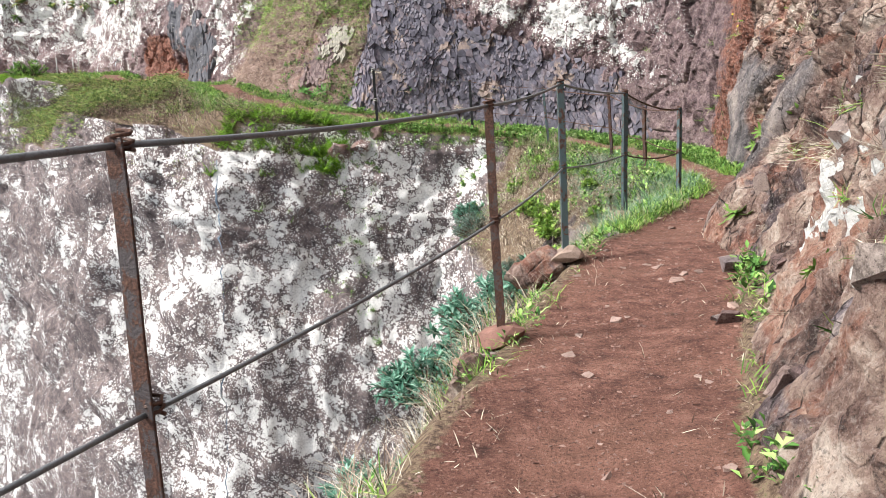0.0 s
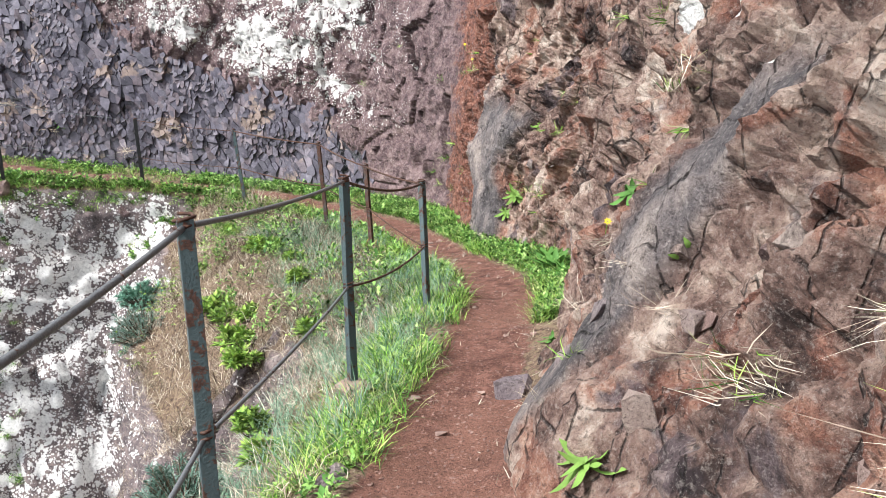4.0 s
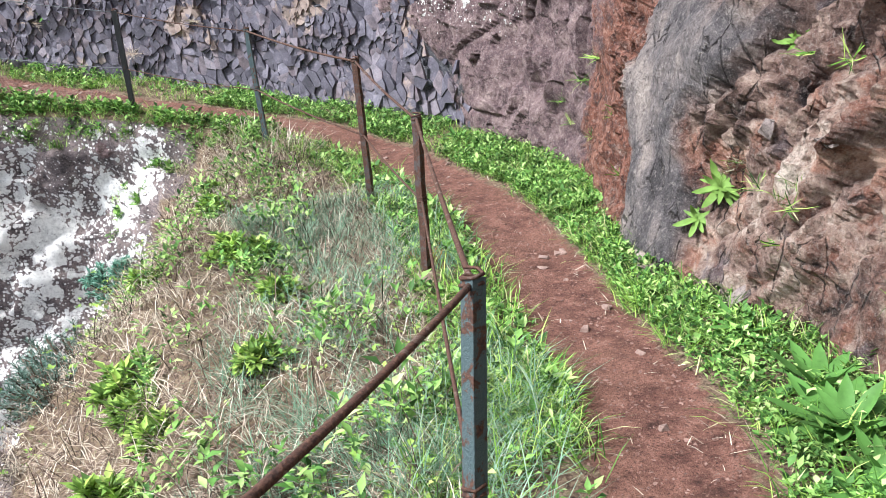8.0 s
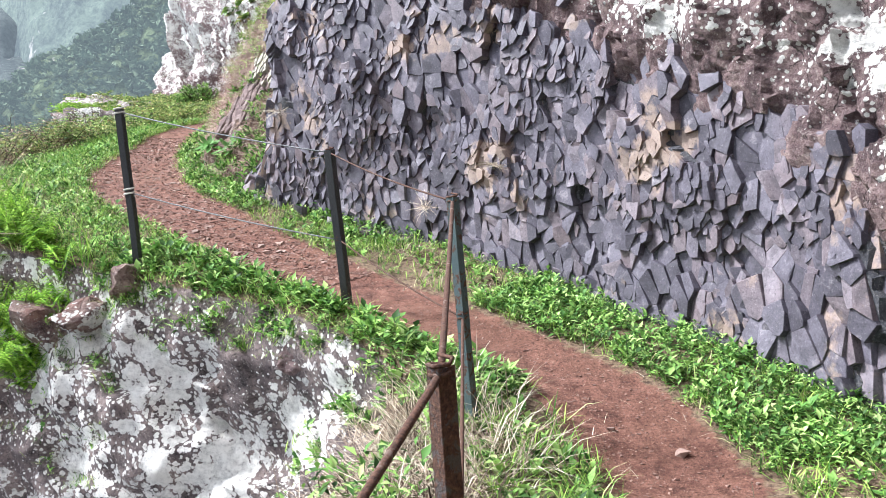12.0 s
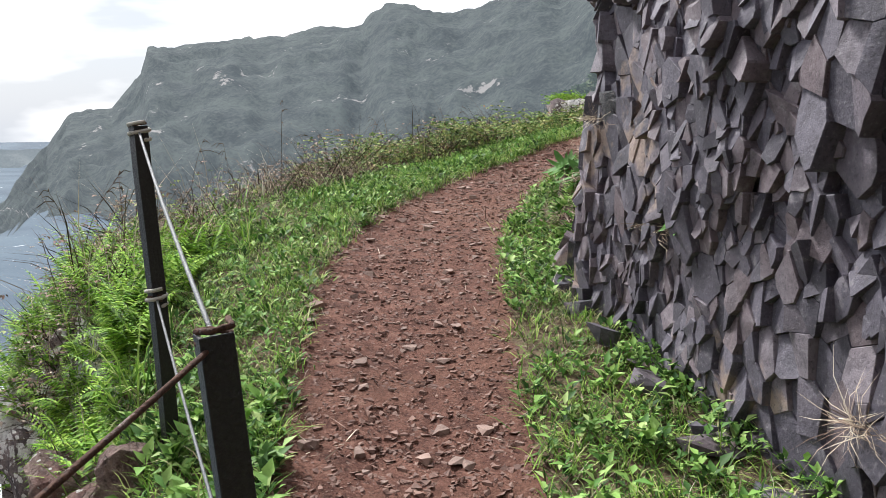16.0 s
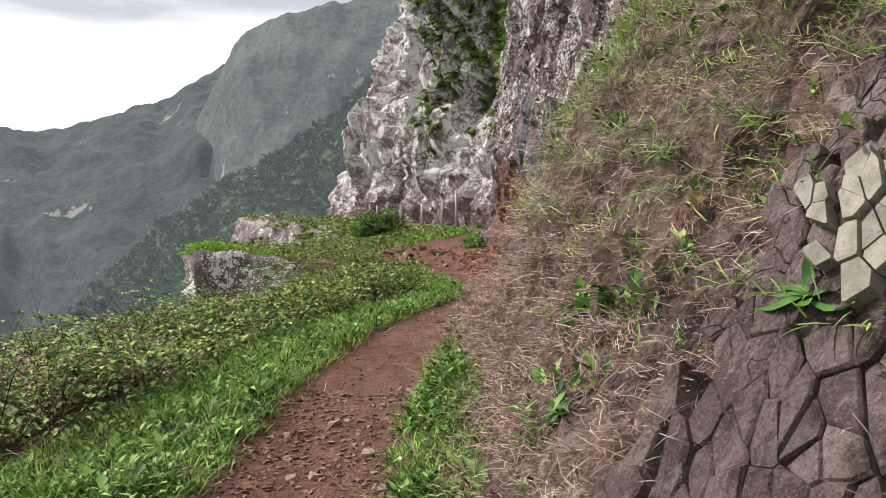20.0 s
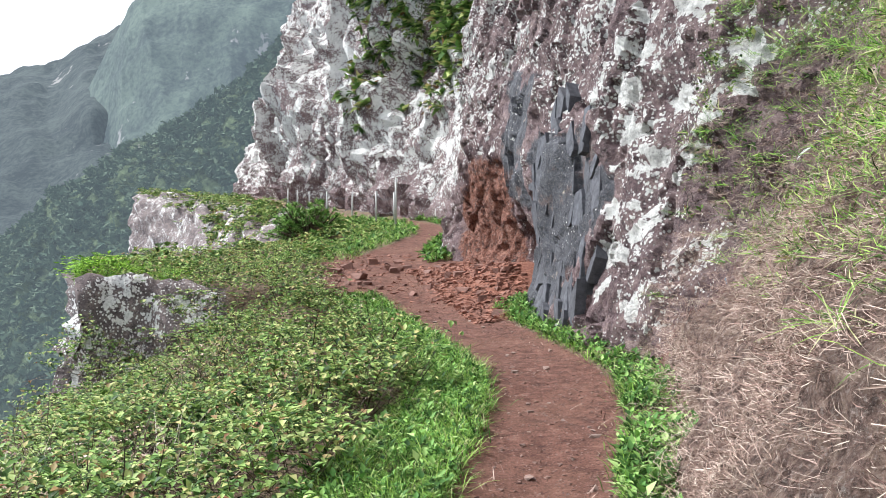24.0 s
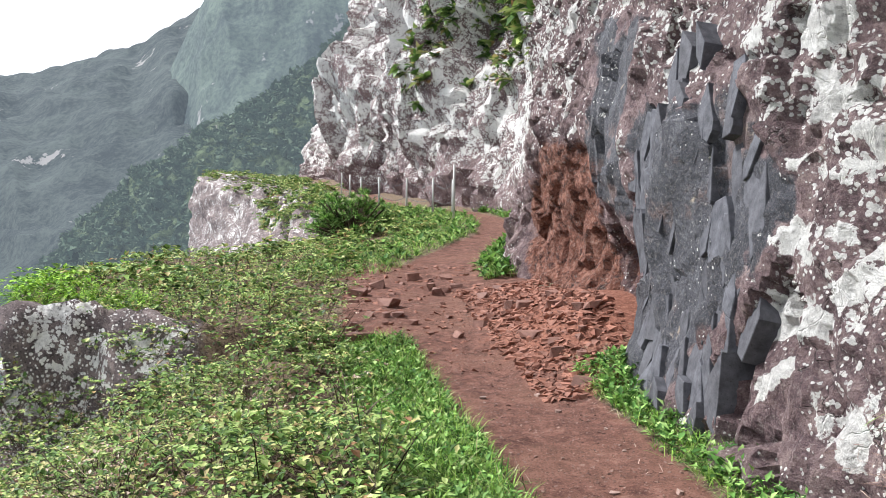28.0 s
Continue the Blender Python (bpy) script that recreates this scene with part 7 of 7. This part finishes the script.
def rosette(place, count, length, ratio, seed, up=(0, 0, 1), label="leafy green rosette plant growing at the foot of the rock", material=None, rise=(0.35, 1.2)):
    """A rosette plant: every leaf is a part."""
    rng = random.Random(seed)
    plant = thing("rosette_plant", label, "plant", "rosette plants", tuple(place))
    q = Vector((0, 0, 1)).rotation_difference(Vector(up).normalized())
    meshes = []
    for m in range(3):
        bm = bmesh.new()
        L = length * (0.85 + 0.15 * m)
        cols = []
        for i in range(7):
            u = i / 6
            w = L * ratio * (math.sin(math.pi * min(1, 0.12 + u * 0.88) ** 1.25) ** 0.8) * 0.5 + 0.002
            x, z = L * u, -L * 0.35 * u * u + 0.02 * math.sin(u * 5 + m)
            cols.append([bm.verts.new((x, -w, z + w * 0.3)), bm.verts.new((x, 0, z)), bm.verts.new((x, w, z + w * 0.3))])
        for a, b in zip(cols, cols[1:]):
            for j in (0, 1):
                bm.faces.new((a[j], b[j], b[j + 1], a[j + 1]))
        for f in bm.faces:
            f.smooth = True
        me = bpy.data.meshes.new("leaf")
        bm.to_mesh(me)
        bm.free()
        me.materials.append(material or WEED)
        meshes.append(me)
    for k in range(count):
        leaf = new("leaf", meshes[k % 3])
        leaf.parent = plant
        u = k / max(1, count - 1)
        el = rise[0] + (rise[1] - rise[0]) * u + rng.uniform(-0.12, 0.12)
        leaf.matrix_basis = q.to_matrix().to_4x4() @ Matrix.Rotation(k * 2.4 + rng.uniform(-0.2, 0.2), 4, "Z") @ Matrix.Rotation(-el, 4, "Y") @ Matrix.Scale(1.0 - 0.35 * u + rng.uniform(-0.1, 0.1), 4)
    return plant


for k, (st, off, cnt, size) in enumerate(((9.85, 0.6, 30, 0.28), (10.15, 0.66, 24, 0.25), (9.6, 0.62, 18, 0.2), (9.45, 0.5, 16, 0.2), (10.7, 0.6, 14, 0.22), (14.6, 0.75, 16, 0.2), (15.3, 0.7, 14, 0.17), (12.3, -0.8, 10, 0.12), (21.6, -0.85, 9, 0.13), (17.0, 0.8, 10, 0.13),
                                          (20.2, 0.75, 12, 0.14), (8.3, 0.42, 9, 0.1), (5.6, 0.5, 8, 0.08), (6.5, 0.45, 7, 0.08), (28.2, 0.75, 12, 0.16), (27.6, 0.8, 10, 0.15))):
    rosette(on_ground(np.array([st]), np.array([off]))[0], cnt, size, 0.26, 600 + k)
def clinging(x, y, z):
    """The point of the rock walls nearest to a place, and the way out of it."""
    found = [(g, *g.closest_point_on_mesh(Vector((x, y, z)))) for g in WALLS[:3]]
    g, _, q, n, _ = min(found, key=lambda k: (k[2] - Vector((x, y, z))).length)
    st = int(np.argmin(np.hypot(STATIONS[:, 0] - x, STATIONS[:, 1] - y)))
    inward = Vector((STATIONS[st, 0] - q.x, STATIONS[st, 1] - q.y, 0))
    return q, (n if n.dot(inward) > 0 else -n)


for k, (x, y, z, size, cnt) in enumerate(((5.1, 8.3, -0.02, 0.16, 22), (5.05, 8.4, -0.2, 0.13, 14), (5.3, 8.1, 0.6, 0.11, 12), (0.93, 4.0, 0.39, 0.11, 16), (0.63, 4.06, -0.4, 0.15, 16), (-1.06, 2.16, -0.25, 0.1, 14), (-0.3, 3.3, -0.45, 0.1, 12), (1.3, 4.5, 0.5, 0.09, 12),
                                          (2.6, 15.9, 0.75, 0.1, 12))):
    q, out = clinging(x, y, z)
    rosette(q, cnt, size, 0.24, 640 + k, tuple(out + Vector((0, 0, 0.6))), "small rosette plant rooted in a crack of the rock", SHRUB if k < 6 else WEED)
for k, (st, h, size, cnt) in enumerate(((23.35, 0.75, 0.12, 12), (23.0, 0.5, 0.1, 12), (22.4, 0.45, 0.17, 16), (22.1, 0.3, 0.2, 20), (21.85, 0.25, 0.24, 18), (22.15, 1.05, 0.14, 12), (21.6, 0.35, 0.22, 16), (22.7, 0.12, 0.2, 16), (25.2, 0.1, 0.14, 14), (26.4, 0.15, 0.14, 14))):
    pts, out = on_wall(np.array([st]), np.array([h]))
    if len(pts):
        rosette(pts[0], cnt, size, 0.26, 660 + k, tuple(out[0] + np.array([0, 0, 0.5])), "long-leaved green plant rooted in the bank", WEED)
# long pale tufts hanging from ledges of the brown wall
for k, (x, y, z, size) in enumerate(((-0.06, 2.87, 0.19, 0.34), (0.2, 3.0, 0.4, 0.26), (0.35, 3.55, 0.15, 0.24), (-0.9, 2.0, 0.6, 0.22), (1.0, 4.3, 1.0, 0.2), (-1.7, 1.3, 0.1, 0.24), (5.2, 8.0, 0.2, 0.2))):
    q, out = clinging(x, y, z)
    rng = np.random.default_rng(750 + k)
    spots = np.array(q)[None] + rng.normal(size=(9, 3)) * 0.045
    grass("ledge_tuft", STRAW, 760 + k, spots, 9, (size * 0.4, size), (0.002, 0.0045), 0.012, 0.9, 1.6, "pale dry grass tuft hanging from a ledge of rock", "dry grass", np.tile(unit(np.array(out) + np.array([0, 0, 0.7])), (9, 1)))
    grass("ledge_grass", GRASS, 770 + k, spots, 3, (size * 0.4, size * 0.8), (0.002, 0.004), 0.012, 0.8, 1.4, "green blades in a dry tuft on the rock", "grass", np.tile(unit(np.array(out) + np.array([0, 0, 0.8])), (9, 1)))


# ---- single plants ----
def seed_stalk(place, tall, lean, bend, seed, label):
    """A tall dry grass stalk with a drooping, branched head."""
    r = random.Random(seed)
    stalk = thing("grass_stalk", label, "grass stalk", "tall dry stalks", tuple(place))
    pts = [Vector((math.cos(lean) * bend * (u ** 2), math.sin(lean) * bend * (u ** 2), tall * (u - 0.18 * bend * u ** 3))) for u in (k / 9 for k in range(10))]
    part("stem", tube(pts, 0.003, 5, 0.4), TWIG, stalk)
    for k in range(5):
        a = pts[-1 - k % 3]
        w = Vector((math.cos(lean + r.uniform(-1, 1)), math.sin(lean + r.uniform(-1, 1)), r.uniform(-0.2, 0.5))) * r.uniform(0.05, 0.12)
        part("seed_head", tube([a, a + w * 0.5 + Vector((0, 0, 0.01)), a + w - Vector((0, 0, 0.02))], 0.0035, 5, 0.5), TWIG, stalk)


for k, (st, off, tall, lean, bend) in enumerate(((20.3, -1.5, 0.75, 2.6, 0.3), (20.6, -1.9, 0.6, 3.4, 0.2), (20.9, -2.1, 0.55, 1.2, 0.2), (21.4, -2.4, 0.6, 2.2, 0.3), (22.0, -2.3, 0.75, 0.5, 0.15), (22.5, -1.9, 0.95, 5.6, 0.45),
                                                 (22.2, -2.1, 0.6, 3.0, 0.1), (23.4, -2.2, 0.6, 4.0, 0.3), (24.2, -2.3, 0.7, 3.0, 0.3), (24.8, -2.1, 0.6, 1.0, 0.2))):
    seed_stalk(on_ground(np.array([st]), np.array([off]))[0], tall, lean, bend, 700 + k, "tall thin dry grass stalk against the sea")


def flower(place, out, seed):
    r = random.Random(seed)
    f = thing("yellow_flower", "small yellow flower growing on the rock", "flower", "yellow flowers", tuple(place))
    o = Vector(out).normalized()
    tip = o * 0.09 + Vector((0, 0, 0.05))
    part("stem", tube([Vector((0, 0, 0)), tip * 0.6, tip], 0.002, 5), GRASS, f)
    for k in range(7):
        bm = bmesh.new()
        a = k * math.tau / 7
        side = o.orthogonal().normalized()
        d = Matrix.Rotation(a, 3, o) @ side
        w = o.cross(d)
        vs = [bm.verts.new(tip + d * x + w * y + o * z) for x, y, z in ((0.003, 0, 0), (0.012, 0.005, 0.002), (0.02, 0, 0.0), (0.012, -0.005, 0.002))]
        bm.faces.new(vs)
        part("petal", bm, YELLOW, f)


for k, (st, h) in enumerate(((7.72, 0.73), (7.6, 0.68), (7.8, 0.8), (12.9, 2.0), (13.1, 2.2))):
    pts, out = on_wall(np.array([st]), np.array([h]))
    if len(pts):
        flower(pts[0], -centre(np.array([st]))[1][0].tolist()[0] * Vector((1, 0, 0)) + Vector((0, -0.6, 0.5)), 730 + k)
# rust-brown dead plant at a post, dry tufts hanging on the basalt
rust = on_ground(12.0 + rng.normal(size=40) * 0.05, -0.62 + rng.normal(size=40) * 0.04)
grass("dead_plant", RUSTLEAF, 740, rust, 9, (0.06, 0.16), (0.003, 0.006), 0.02, 0.9, 1.0, "rust-brown dead plant by the fence post", "dead plant")
pts, out = on_wall(np.repeat([19.35, 18.3, 17.6, 19.9], 5) + rng.normal(size=20) * 0.02, np.repeat([0.62, 0.35, 0.85, 0.95], 5))
grass("basalt_tufts", STRAW, 741, pts + out * 0.075, 14, (0.08, 0.2), (0.0015, 0.003), 0.015, 0.8, 1.9, "pale dry tufts hanging on the basalt", "dry grass", unit(out + np.array([[0, 0, 0.2]])))

ferns("ledge_fern", 745, on_ground(rng.uniform(31.74, 32.1, 40), rng.uniform(-4.25, -2.9, 40)), 7, (0.14, 0.3), "bright green ferns on top of the rock ledge")

rng = np.random.default_rng(800)
c, o = strip(rng, 3, 19, lambda c: -half(c) - 0.15, lambda c: half(c) + 0.15, 60, lambda c, o, r: np.abs(o) > half(c) * r.uniform(0.2, 1.15, len(c)))
dry("path_litter", 801, c, o, 3, (0.02, 0.09), 0.05, 3.5, 0.4, "dry blades and leaf litter lying on the path", (0.002, 0.006))
c, o = strip(rng, 19, 30, lambda c: -half(c) - 0.25, lambda c: half(c) + 0.2, 75, lambda c, o, r: np.abs(o) > half(c) * r.uniform(0.5, 1.2, len(c)))
grass("edge_litter", DEAD, 802, on_ground(c, o), 5, (0.02, 0.1), (0.002, 0.006), 0.06, 3.0, 0.5, "brown dead blades along the edge of the path", "litter")
c, o = strip(rng, 4.0, 6.4, lambda c: -half(c) - 0.7, lambda c: -half(c) - 0.22, 16)
dry("brink_tufts", 803, c, o, 26, (0.16, 0.42), 0.05, 0.9, 1.1, "long pale grass tufts on the brink")
grass("brink_green", GRASS, 804, on_ground(c, o), 12, (0.12, 0.34), (0.0025, 0.005), 0.04, 0.6, 0.9, "green blades in the pale tufts")
c, o = strip(rng, 4.6, 8.4, lambda c: -half(c) - 0.5, lambda c: -half(c) + 0.05, 22, patchy(1.6, -0.05, 61))
weeds("brink_weeds", WEED, 805, on_ground(c, o), 12, (0.02, 0.06), (0.25, 0.42), (0.1, 1.1), "small green weeds on the edge of the path")
c, o = strip(rng, 20.2, 25.5, lambda c: -table(BANK_L, c) - 0.1, lambda c: -half(c) - 1.1, 22)
grass("arching_stems", TWIG, 806, on_ground(c, o) + np.array([[0, 0, 0.15]]), 2, (0.35, 0.8), (0.004, 0.008), 0.05, 1.3, 1.5, "dark arching bramble stems against the sea", "stems")
c, o = strip(rng, 25.0, 31.0, lambda c: -table(DROP_L, c) + 0.2, lambda c: -half(c) - 0.9, 14)
grass("bramble_canes", TWIG, 807, on_ground(c, o) + np.array([[0, 0, 0.2]]), 2, (0.35, 0.8), (0.004, 0.008), 0.05, 1.3, 1.5, "dark arching canes over the bramble", "stems")
c, o = strip(rng, 19.0, 25.0, lambda c: -half(c) - 1.5, lambda c: -half(c) - 0.1, 14)
weeds("grass_plants", WEED, 808, on_ground(c, o), 9, (0.05, 0.11), (0.28, 0.42), (0.2, 1.1), "broad-leaved plants standing in the grass")
c, o = strip(rng, 19.3, 22.6, lambda c: -table(BANK_L, c), lambda c: -half(c) - 0.6, 20, patchy(1.2, -0.1, 71))
grass("tall_grass", GRASS, 809, on_ground(c, o), 12, (0.18, 0.42), (0.004, 0.01), 0.03, 0.5, 1.0, "tall broad grass blades on the headland")
c, o = strip(rng, 18.6, 25.0, lambda c: -half(c) - 1.3, lambda c: -half(c) + 0.02, 60, patchy(1.5, -0.1, 72))
grass("dead_patches", DEAD, 810, on_ground(c, o), 9, (0.03, 0.12), (0.0015, 0.0035), 0.06, 1.2, 1.2, "dead brown blades in the grass", "dry grass")
